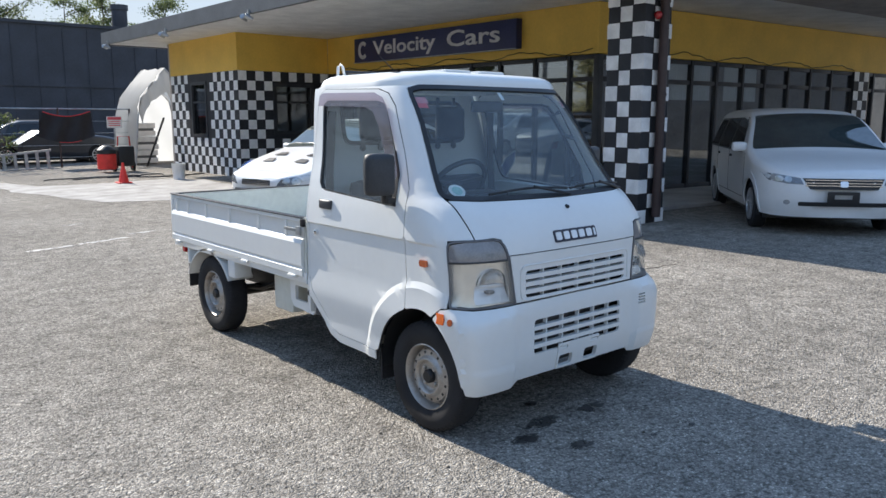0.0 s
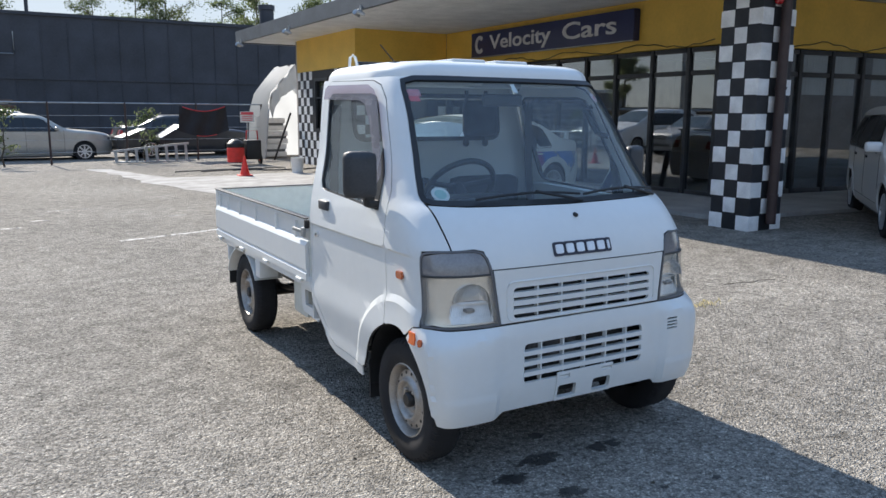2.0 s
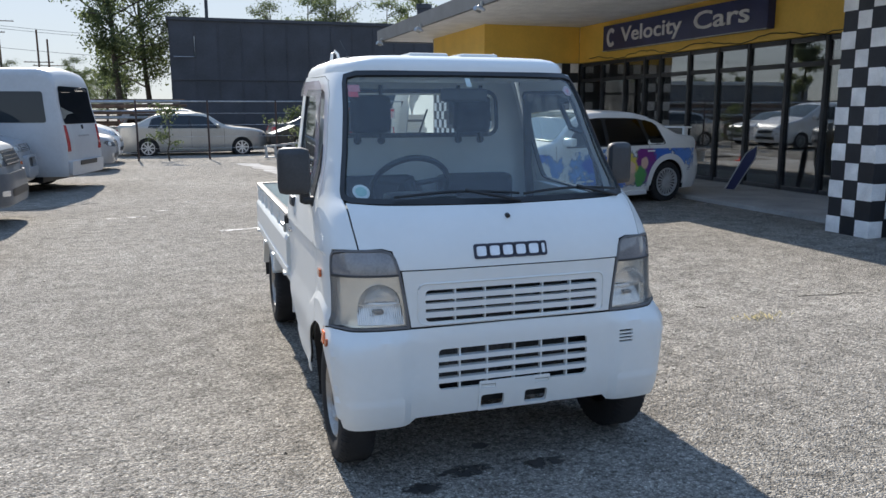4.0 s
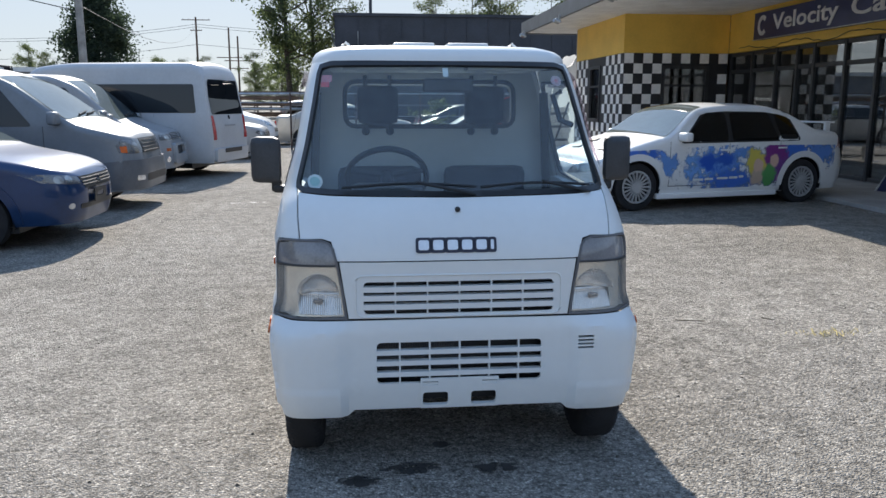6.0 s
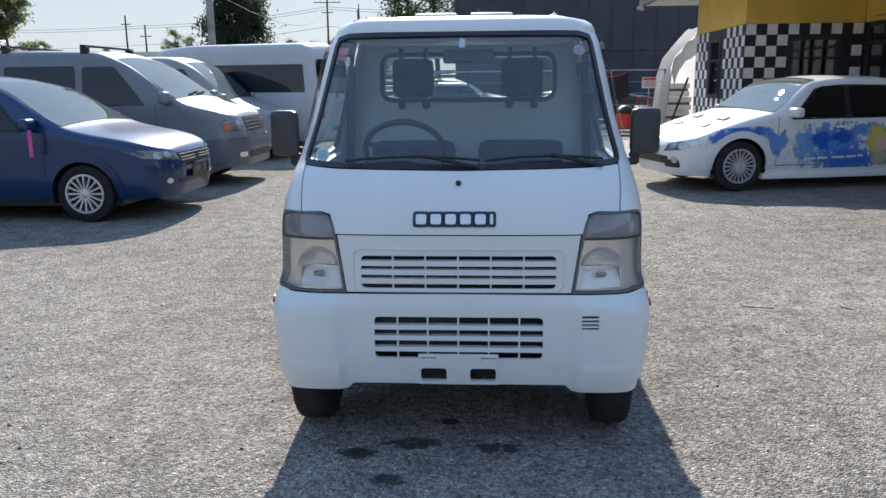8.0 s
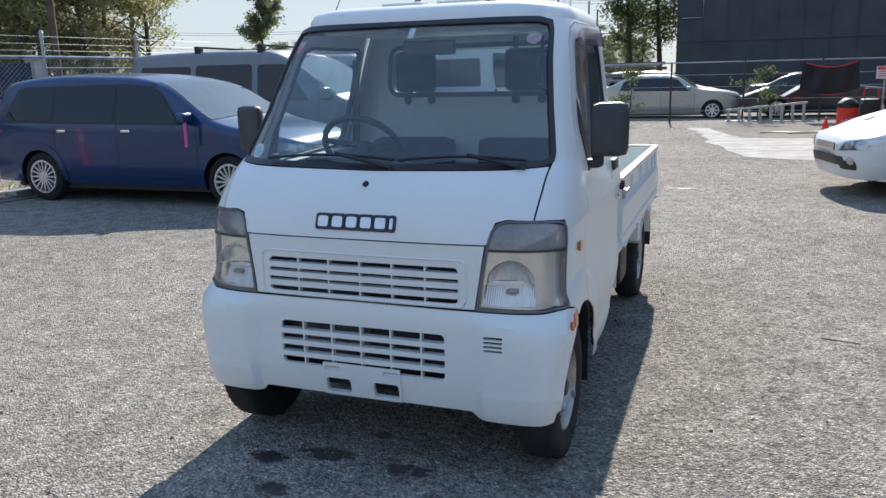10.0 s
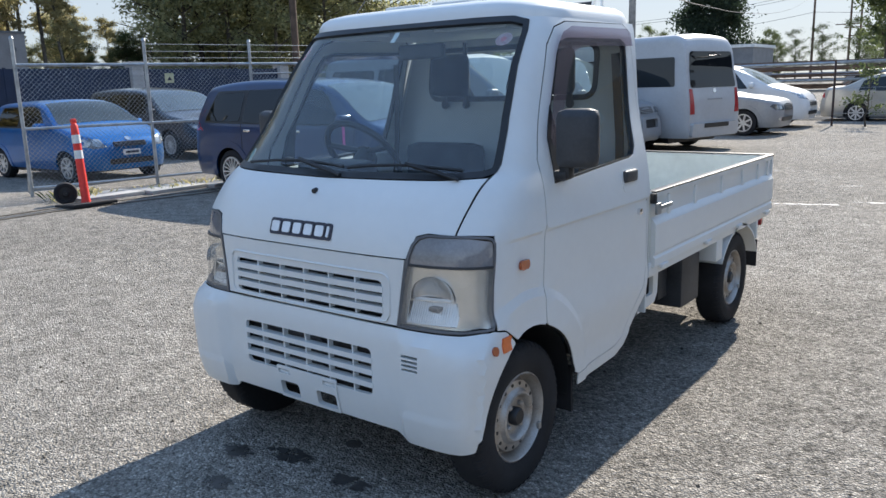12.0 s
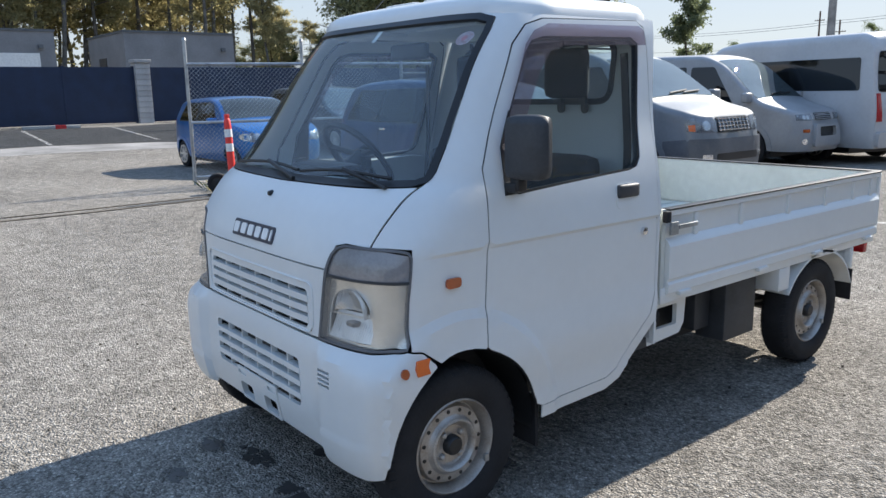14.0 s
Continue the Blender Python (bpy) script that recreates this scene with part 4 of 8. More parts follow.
    part("windscreen_seal", panel(shrink(gl, -0.006), [shrink(gl, 0.015)], cab, 0.05, 0.012, 0.004), M["plastic_black"], ws, "black rubber seal")
    for nm, x, z, sx, sz, mm in (("sticker", -0.522, 1.606, 0.024, 0.015, "sticker_pink"), ("sticker", -0.529, 1.58, 0.02, 0.011, "sticker_red"), ("sticker", 0.0, 1.635, 0.012, 0.02, "sticker_white")):
        part(nm, panel([fx(*p) for p in rect(x - sx, x + sx, z - sz, z + sz)], [], cab, 0.05, 0.001, -0.010), M[mm], ws)
    for x, z, r, mm in ((-0.565, 1.185, 0.033, "sticker_white"), (0.50, 1.60, 0.027, "sticker_print")):
        part("sticker", panel([fx(x + r * math.cos(a), z + r * 0.85 * math.sin(a)) for a in np.linspace(0, math.tau, 17)[:-1]], [], cab, 0.05, 0.001, -0.010), M[mm], ws)
    for r, x, z, mm in ((0.022, -0.565, 1.185, "sticker_teal"), (0.010, 0.50, 1.60, "sticker_pink")):
        part("sticker_print", panel([fx(x + r * math.cos(a), z + r * 0.85 * math.sin(a)) for a in np.linspace(0, math.tau, 13)[:-1]], [], cab, 0.05, 0.001, -0.0085), M[mm], ws)
    # roof: rings that close to the crown
    bm = bmesh.new()
    rings = []
    for inset, z in ((0, 1.672), (0.004, 1.695), (0.018, 1.718), (0.045, 1.735), (0.09, 1.746), (0.20, 1.756), (0.35, 1.762)):
        ring = []
        base = [fx(x, 1.672) for x in np.linspace(0, 0.50, 9)] + [fy(y, 1.672) for y in np.linspace(0.87, 1.44, 9)]
        pts = [Vector(cab(u, v)) for u, v in base] + [Vector((0.575, 1.475, 0)), Vector((0.55, 1.492, 0)), Vector((0.45, 1.50, 0)), Vector((0.2, 1.50, 0)), Vector((0, 1.50, 0))]
        pts += [Vector((-p.x, p.y, 0)) for p in reversed(pts[1:-1])]
        for p in pts:
            c = Vector((0, 1.06, 0))
            q = Vector((p.x * (1 - inset / 0.58), c.y + (p.y - c.y) * (1 - inset / 0.44) if inset < 0.4 else c.y, z))
            ring.append(bm.verts.new(q))
        rings.append(ring)
    for A, B in zip(rings, rings[1:]):
        for k in range(len(A)):
            bm.faces.new((A[k - 1], A[k], B[k], B[k - 1]))
    bm.faces.new(rings[-1])
    bmesh.ops.recalc_face_normals(bm, faces=bm.faces)
    roof = part("roof", bm, P, cab_body, "white cab roof", 50)
    part("roof_pad", boxes((-0.22, -0.03, 0.80, 1.42, 1.745, 1.768), (0.03, 0.22, 0.80, 1.42, 1.745, 1.768), bevel=0.01), P, roof)
    part("headliner", boxes((-0.52, 0.52, 0.72, 1.46, 1.655, 1.665)), M["interior_grey"], roof)
    for s in (-1, 1):
        bm = bmesh.new()
        tube(bm, [(s * 0.47, 1.46, 1.735), (s * 0.465, 1.46, 1.80), (s * 0.45, 1.46, 1.812), (s * 0.435, 1.46, 1.80), (s * 0.42, 1.46, 1.735)], 0.008, 8)
        part("rope_hook", bm, P, roof)
    bm = tube(bmesh.new(), [(-0.42, 1.46, 1.772), (0.42, 1.46, 1.772)], 0.009, 8)
    for x in (-0.40, 0.40):
        tube(bm, [(x, 1.46, 1.745), (x, 1.46, 1.772)], 0.008, 6)
    part("roof_rail", bm, M["plastic_black"], roof)
    bm = tube(bmesh.new(), [(-0.485, 0.88, 1.745), (-0.505, 0.99, 1.83)], 0.0025, 5)
    box(bm, -0.505, -0.465, 0.845, 0.91, 1.735, 1.747, 0.004)
    part("aerial", bm, M["plastic_black"], roof)
    # back wall with its window
    rear_y = table([(0.3, 1.395), (1.1, 1.395), (1.7, 1.495)])
    rw = rect(-0.455, 0.455, 1.375, 1.605, 0.06)
    back_o = [(-0.725, 0.42), (0.725, 0.42), (0.728, 0.95), (0.695, 1.15), (0.60, 1.60), (0.575, 1.68), (-0.575, 1.68), (-0.60, 1.60), (-0.695, 1.15), (-0.728, 0.95)]
    bk = part("back_wall", panel(back_o, [rw], lambda u, v: (-u, rear_y(v), v), 0.08, 0.02), P, cab_body)
    part("back_lining", panel(shrink(back_o, 0.02), [rw], lambda u, v: (u, rear_y(v) - 0.025, v), 0.08, 0.01), M["interior_grey"], bk, "pale grey inner lining")
    part("rear_window_seal", panel(shrink(rw, -0.016), [shrink(rw, 0.008)], lambda u, v: (u, rear_y(v) - 0.032, v), 0.05, 0.05), M["plastic_black"], bk)
    part("rear_window", panel(rw, [], lambda u, v: (u, rear_y(v) - 0.005, v), 0.2, 0.0), M["glass"], bk)
    return t


truck = kei_truck()


def truck_bed(t):
    P = M["white_paint"]
    bed = part("cargo_bed", boxes((-0.70, 0.70, 1.44, 3.27, 0.635, 0.665), (-0.72, 0.72, 1.43, 1.455, 0.60, 0.95)), M["bed_paint"], t, "pale grey-green scratched load floor", 30)
    bm = bmesh.new()
    for k in range(13):
        x = -0.63 + k * 0.105
        box(bm, x - 0.03, x + 0.03, 1.47, 3.25, 0.664, 0.671, 0.002)
    part("floor_rib", bm, M["bed_paint"], bed)
    part("bed_frame", boxes((-0.725, -0.66, 1.43, 3.28, 0.575, 0.634), (0.66, 0.725, 1.43, 3.28, 0.575, 0.634), (-0.66, 0.66, 3.22, 3.28, 0.575, 0.634), bevel=0.006), P, bed)
    prof = [(0.0, 0.610), (0.012, 0.616), (0.012, 0.648), (0.003, 0.656), (0.003, 0.662), (0.012, 0.670), (0.012, 0.80), (0.0, 0.822), (-0.012, 0.832), (-0.012, 0.918), (0.004, 0.924), (0.004, 0.944), (-0.030, 0.944), (-0.030, 0.62), (-0.028, 0.61)]

    def gate(y0, y1, s):
        bm = bmesh.new()
        A = [bm.verts.new((s * (0.728 + p), y0, z)) for p, z in prof]
        B = [bm.verts.new((s * (0.728 + p), y1, z)) for p, z in prof]
        for k in range(len(prof)):
            bm.faces.new((A[k - 1], A[k], B[k], B[k - 1]))
        bm.faces.new(A)
        bm.faces.new(B[::-1])
        bmesh.ops.recalc_face_normals(bm, faces=bm.faces)
        return bm
    for s in (-1, 1):
        g = part("side_gate", gate(1.46, 3.275, s), P, t, "white drop side with a worn black top edge", 25)
        part("gate_lining", boxes((s * 0.694 - 0.003, s * 0.694 + 0.003, 1.48, 3.26, 0.67, 0.935)), M["bed_paint"], g)
        part("edge_strip", boxes((s * 0.715 - 0.021, s * 0.715 + 0.021, 1.46, 3.285, 0.9445, 0.952), bevel=0.003), M["plastic_black"], g, "black rubber edge strip")
        for y in (1.64, 1.96, 2.34, 2.70, 3.0, 3.2):
            part("gate_rib", boxes((s * 0.719 - 0.008, s * 0.719 + 0.008, y - 0.012, y + 0.012, 0.826, 0.918), bevel=0.003), P, g)
        for y in (1.56, 2.12, 2.62, 3.17):
            bm = boxes((s * 0.738 - 0.013, s * 0.738 + 0.013, y - 0.038, y + 0.038, 0.598, 0.616), bevel=0.007)
            part("hinge", bm, P, g, "white painted hinge")
        bm = boxes((s * 0.742 - 0.008, s * 0.742 + 0.008, 1.50, 1.62, 0.868, 0.886), (s * 0.742 - 0.006, s * 0.742 + 0.006, 1.455, 1.50, 0.848, 0.90), bevel=0.004)
        part("latch", bm, M["galvanised"], g)
        part("rubber_stop", boxes((s * 0.735 - 0.012, s * 0.735 + 0.012, 1.425, 1.455, 0.90, 0.945), bevel=0.006), M["rubber"], g)
        # rear wheel guard and flap
        bm = bmesh.new()
        pa = arc(2.71, 0.262, 0.36, 0.36, 0.33, 20, 150, 12)
        for sx0, sx1 in ((0.54, 0.725),):
            A = [bm.verts.new((s * sx0, y, z)) for y, z in pa]
            B = [bm.verts.new((s * sx1, y, z)) for y, z in pa]
            C = [bm.verts.new((s * sx1, y, z + 0.012)) for y, z in pa]
            D = [bm.verts.new((s * sx0, y, z + 0.012)) for y, z in pa]
            for i in range(len(pa) - 1):
                for U, V in ((A, B), (B, C), (C, D)):
                    bm.faces.new((U[i], U[i + 1], V[i + 1], V[i]))
        part("wheel_guard", bm, P, t)
        for ya, yb in ((2.30, 2.40), (3.03, 3.06)):
            part("guard_bracket", boxes((s * 0.66 - 0.06, s * 0.66 + 0.062, ya, yb, 0.46, 0.575), bevel=0.008), P, t)
        part("rear_mud_flap", boxes((s * 0.62 - 0.09, s * 0.62 + 0.10, 3.06, 3.075, 0.27, 0.45), bevel=0.004), M["rubber"], t)
        part("chassis_rail", boxes((s * 0.36 - 0.035, s * 0.36 + 0.035, 0.5, 3.25, 0.42, 0.55), bevel=0.005), M["plastic_black"], t)
        part("tail_lamp", boxes((s * 0.55 - 0.10, s * 0.55 + 0.13, 3.28, 3.33, 0.50, 0.58), bevel=0.01), M["red_lens"], t, "red tail lamp")
        part("cab_bracket", panel([(a * s, b) for a, b in ((1.40, 0.58), (1.68, 0.58), (1.67, 0.44), (1.64, 0.40), (1.44, 0.385), (1.385, 0.42))], [[(a * s, b) for a, b in rect(1.49, 1.62, 0.445, 0.535, 0.01)]], lambda u, v: (s * 0.665, abs(u), v), 0.1, 0.02 * s), P, t)
        part("rubber_buffer", lathe(bmesh.new(), [(s * 0.66, 0.025), (s * 0.70, 0.023), (s * 0.71, 0.012)], (0, 1.44, 0.52), seg=14), M["rubber"], t)
    part("tail_gate", boxes((-0.725, 0.725, 3.285, 3.312, 0.62, 0.944), bevel=0.005), P, t, "white tail gate")
    part("tail_gate_lining", boxes((-0.69, 0.69, 3.279, 3.284, 0.67, 0.935)), M["bed_paint"], t)
    part("tail_gate_strip", boxes((-0.725, 0.725, 3.278, 3.318, 0.9445, 0.952), bevel=0.003), M["plastic_black"], t)
    # boxes, tank and axle under the bed
    part("battery_box", boxes((0.52, 0.67, 1.96, 2.20, 0.27, 0.56), bevel=0.012), M["plastic_grey"], t, "dark grey battery cover")
    part("battery_bracket", boxes((0.50, 0.60, 1.84, 1.95, 0.34, 0.56), bevel=0.008), M["plastic_grey"], t)
    part("fuel_tank", boxes((-0.30, 0.48, 1.55, 2.10, 0.25, 0.45), bevel=0.04), M["plastic_black"], t)
    part("tank_plate", boxes((-0.62, -0.44, 1.76, 1.98, 0.31, 0.56), bevel=0.02), M["bed_paint"], t, "pale pressed-steel filler plate")
    bm = tube(bmesh.new(), [(-0.58, 2.71, 0.265), (0.58, 2.71, 0.265)], 0.045, 12)
    bmesh.ops.create_uvsphere(bm, u_segments=16, v_segments=10, radius=0.12, matrix=Matrix.Translation((0, 2.71, 0.265)))
    part("rear_axle", bm, M["plastic_black"], t)
    part("underbody", boxes((-0.34, 0.34, 0.20, 3.1, 0.30, 0.42), (-0.46, 0.46, 0.12, 0.9, 0.42, 0.62)), M["plastic_black"], t)
    part("spare_wheel", lathe(bmesh.new(), [(0.42, 0.16), (0.42, 0.25), (0.56, 0.25), (0.56, 0.16)], (-0.05, 2.2, 0), "z", 24, True), M["rubber"], t)
    for s in (-1, 1):
        part("leaf_spring", tube(bmesh.new(), [(s * 0.45, 2.2, 0.42), (s * 0.45, 2.45, 0.33), (s * 0.45, 2.71, 0.30), (s * 0.45, 3.0, 0.34), (s * 0.45, 3.2, 0.44)], 0.02, 6), M["plastic_black"], t)


def truck_inside(t):
    G, D, F = M["interior_grey"], M["plastic_grey"], M["seat_fabric"]
    part("cab_floor", boxes((-0.69, 0.69, 0.77, 1.38, 0.40, 0.44), (-0.48, 0.48, 0.42, 0.77, 0.40, 0.44)), D, t)
    bm = boxes((-0.66, 0.66, 0.24, 0.52, 0.95, 1.10), (-0.66, 0.66, 0.30, 0.60, 0.70, 1.0), bevel=0.04)
    dash = part("dashboard", bm, M["plastic_black"], t, "dark grey dashboard", 60)
    part("binnacle", boxes((-0.42, -0.10, 0.40, 0.58, 1.06, 1.15), bevel=0.04), M["plastic_black"], dash)
    part("paper", boxes((-0.10, 0.02, 0.34, 0.42, 1.102, 1.104)), M["sticker_white"], dash)
    bm = bmesh.new()
    R = pose(-0.26, 0.66, 1.155, 0, 0, 0) @ Matrix.Rotation(radians(38), 4, "X")
    tube(bm, [R @ Vector((0.18 * math.cos(a), 0, 0.18 * math.sin(a))) for a in np.linspace(0, math.tau, 33)[:-1]], 0.014, 8, True)
    for a in (0.3, math.pi - 0.3, -math.pi / 2):
        tube(bm, [R @ Vector((0, 0.02, 0)), R @ Vector((0.18 * math.cos(a), 0, 0.18 * math.sin(a)))], 0.014, 6)
    tube(bm, [R @ Vector((0, 0.02, 0)), R @ Vector((0, -0.22, 0))], 0.03, 10)
    lathe(bm, [(0.0, 0.06), (0.03, 0.055), (0.04, 0.02)], (-0.26, 0.66, 1.135), "y", 20)
    part("steering_wheel", bm, M["plastic_black"], t, "black steering wheel")
    for s in (-1, 1):
        seat = part("seat", boxes((s * 0.30 - 0.24, s * 0.30 + 0.24, 0.78, 1.24, 0.66, 0.82), bevel=0.05), F, t, "black fabric seat", 60)
        bm = boxes((s * 0.28 - 0.22, s * 0.28 + 0.22, 1.22, 1.32, 0.80, 1.165), bevel=0.05)
        part("backrest", bm, F, seat, "", 60)
        bm = boxes((s * 0.285 - 0.108, s * 0.285 + 0.108, 1.30, 1.36, 1.385, 1.585), bevel=0.035)
        hr = part("headrest", bm, F, seat, "black headrest pad", 60)
        bm = bmesh.new()
        for q in (-0.065, 0.065):
            tube(bm, [(s * 0.285 + q, 1.38, 1.34), (s * 0.285 + q, 1.375, 1.64)], 0.012, 6)
            lathe(bm, [(0, 0.022), (0.012, 0.02)], (s * 0.285 + q, 1.372, 1.345), "y", 12)
        part("headrest_bracket", bm, M["plastic_black"], hr)
        bm = bmesh.new()
        strip(bm, [(s * 0.60, 1.30, 1.55), (s * 0.62, 1.31, 1.2), (s * 0.64, 1.28, 0.7)], (0.3, 1, 0), 0.045, 0.004)
        part("seat_belt", bm, M["plastic_black"], t)
    bm = tube(bmesh.new(), [(0.535, 0.66, 1.55), (0.50, 0.68, 1.53), (0.52, 0.60, 1.42), (0.565, 0.56, 1.40)], 0.013, 8)
    part("grab_handle", bm, M["plastic_black"], t)
    bm = boxes((-0.09, 0.14, 0.72, 0.745, 1.545, 1.605), bevel=0.012)
    part("rear_view_mirror", bm, M["plastic_grey"], t, "", 60)
    for s in (-1, 1):
        part("sun_visor", boxes((s * 0.28 - 0.17, s * 0.28 + 0.17, 0.70, 0.83, 1.64, 1.655), bevel=0.006), G, t)
    # wipers lying on the cowl
    for x0, x1 in ((-0.45, 0.08), (0.10, 0.56)):
        bm = bmesh.new()
        pts = [Vector(cab(*fx(x, 1.152 + 0.016 * math.sin((x - x0) / (x1 - x0) * 3.0)))) + Vector((0, -0.022, 0.01)) for x in np.linspace(x0, x1, 10)]
        tube(bm, pts, 0.006, 6)
        a = Vector(cab(*fx(x1, 1.13))) + Vector((0, -0.01, 0.006))
        tube(bm, [a, pts[5] + Vector((0, -0.006, 0.006))], 0.008, 6)
        part("wiper", bm, M["plastic_black"], t)
    p = Vector(cab(*fx(0.0, 1.075)))
    part("washer_jet", lathe(bmesh.new(), [(-0.012, 0.008), (0.004, 0.012)], p, "y", 12), M["plastic_black"], t)
    # badge letters over their dark outline
    a, b = Vector(cab(*fx(-0.166, 0.93))), Vector(cab(*fx(-0.166, 0.975)))
    tilt = math.degrees(math.atan2((b - a).y, (b - a).z))
    base = Matrix.Translation((-0.163, tF(0.925) - 0.004, 0.925)) @ pose(0, 0, 0, 90 - tilt, 0, 0)
    bars = part("badge", boxes((0, 0.001, 0, 0.001, 0.9, 0.901)), M["badge_dark"], t, "silver maker's badge with dark outline")
    # plain outlined blocks stand in for the maker's name
    for k in range(6):
        w = 0.048 if k < 5 else 0.020
        x = k * 0.0560
        put = lambda q: (lambda u, v: base @ Vector((u, v, q)))
        part("badge_outline", panel(rect(x - 0.007, x + w + 0.007, -0.007, 0.054, 0.012), [], put(0.0), 0.1, 0.003), M["badge_dark"], bars)
        part("badge_block", panel(rect(x + 0.004, x + w - 0.004, 0.004, 0.043, 0.009), [], put(0.004), 0.1, 0.004), M["badge_silver"], bars)


truck_bed(truck)
truck_inside(truck)

# settle the cab's proportions: small shifts along its height and length
ZW = table([(0, 0), (0.24, 0.245), (0.29, 0.282), (0.41, 0.395), (0.575, 0.557), (0.66, 0.65), (0.82, 0.808), (0.885, 0.872), (1.10, 1.085), (1.15, 1.128), (1.40, 1.375), (1.665, 1.64), (1.85, 1.825), (3, 3)])
YW = table([(-1, -1), (0.1, 0.1), (0.36, 0.347), (0.5, 0.48), (0.75, 0.718), (1.25, 1.215), (1.36, 1.335), (1.40, 1.355), (1.44, 1.385), (1.5, 1.45), (2.3, 2.3), (4, 4)])
for ob in truck.children_recursive:
    if ob.name.split(".")[0] in ("wheel", "tread", "rim", "hub", "vent_hole", "wheel_nut", "balance_weight"):
        continue
    for v in ob.data.vertices:
        v.co.z, v.co.y = ZW(v.co.z), YW(v.co.y)

# ---------------------------------------------------------------- parked cars


def car(name, label, m, paint, L, W, H, top, belt, plan, axles, side_glass, screen, rear_screen, r=0.31, sill=0.24, tum=0.24, group="", rim="alloy", spokes=10, wide=0.19, extras=None, glass="glass_car", roof_r=0.09, bow=(0.5, 0.10, 0.05), trim=True, seams=()):
    """A car, nose at y=0 and tail at y=L. top: roofline (y, z); belt: shoulder (y, z); plan: half width share (y, w);
    side_glass: (y0, y1, slant0, slant1) fields; screen: (y0, y1) of the windscreen on the roofline."""
    t = thing(name, label, "van" if "van" in name else "car", m, group)
    top_f, belt_f, plan_f = smooth(top), smooth(belt), smooth(plan)
    body_paint = paint

    def tumble(y, z):
        b = belt_f(y)
        k = max(0.0, (z - b) / max(0.2, H - b))
        low = max(0.0, (0.45 - z) / 0.25)
        return (1 - tum * k ** 1.1) * (1 - 0.05 * low * low)

    def half(y, z):
        return W / 2 * plan_f(y) * tumble(y, z) * (1 - 0.012 * ((z - 0.62) / 0.3) ** 2 * (z < 0.62))

    def sweep(y, z):
        """How far the rounded nose or tail stands back at this height."""
        zc, f, r_ = bow
        q = min(2.2, abs(z - zc) / 0.35) ** 2
        return f * q * max(0.0, 1 - y / 0.7) ** 2 - r_ * q * max(0.0, 1 - (L - y) / 0.6) ** 2
    ends = [0.012, 0.025, 0.045, 0.07, 0.10, 0.135, 0.175, 0.22, 0.27]
    ys = sorted(set([round(v, 3) for v in np.linspace(0, L, int(L / 0.055))] + ends + [L - e for e in ends]))
    nz, na = 16, 6
    bm = bmesh.new()
    rows = []
    for y in ys:
        zt = top_f(y)
        rr = min(roof_r, (zt - sill) * 0.45)
        row = [Vector((0, y, sill))]
        for k in range(nz + 1):
            z = sill + (zt - rr - sill) * k / nz
            row.append(Vector((half(y, z), y, z)))
        xe = row[-1].x
        for k in range(1, na + 1):
            a = math.pi / 2 * k / na
            row.append(Vector((xe - rr * (1 - math.cos(a)), y, zt - rr + rr * math.sin(a))))
        xe2 = row[-1].x
        for k in range(1, 5):
            q = 1 - k / 4
            row.append(Vector((xe2 * q, y, zt + 0.035 * (1 - q * q) * (1 if zt > 1.0 else 0.8))))
        rows.append(row)
    for s in (1, -1):
        vs = []
        for row in rows:
            vr = []
            for k, p in enumerate(row):
                q = p.copy()
                q.y += sweep(p.y, p.z)
                if 0 < k <= nz + 1:
                    for ax in axles:
                        d = Vector((q.y - ax, q.z - r))
                        if abs(d.length - (r + 0.05)) < 0.036 and d.length > 0:
                            d = d.normalized() * (r + 0.05)
                            q.y, q.z = ax + d.x, r + d.y
                vr.append(bm.verts.new((s * q.x, q.y, q.z)))
            vs.append(vr)
        for i in range(len(vs) - 1):
            for k in range(len(vs[0]) - 1):
                f = (vs[i][k], vs[i + 1][k], vs[i + 1][k + 1], vs[i][k + 1])
                c = sum((v.co for v in f), Vector()) / 4
                if any(math.hypot(c.y - ax, c.z - r) < r + 0.06 for ax in axles) and 0 < k < nz + 1:
                    continue
                bm.faces.new(f)
        bm.faces.new(vs[0])
        bm.faces.new(vs[-1])
    bmesh.ops.remove_doubles(bm, verts=bm.verts, dist=0.0008)
    bmesh.ops.recalc_face_normals(bm, faces=bm.faces)
    body = part("body", bm, body_paint, t, "", 35)
    part("underside", boxes((-W / 2 + 0.12, W / 2 - 0.12, 0.55, L - 0.5, 0.17, 0.42)), M["plastic_black"], t)

    def flank(s, off):
        return lambda u, v: (s * (half(s * u, v) + off), s * u + sweep(s * u, v), v)

    def roofmap(off):
        def fn(u, v):
            zt = top_f(v)
            rr = min(roof_r, (zt - sill) * 0.45)
            xe = max(0.05, half(v, zt - rr) - rr)
            q = min(1.0, abs(u))
            return (u * xe, v + sweep(v, zt), zt + 0.035 * (1 - q * q) + off)
        return fn

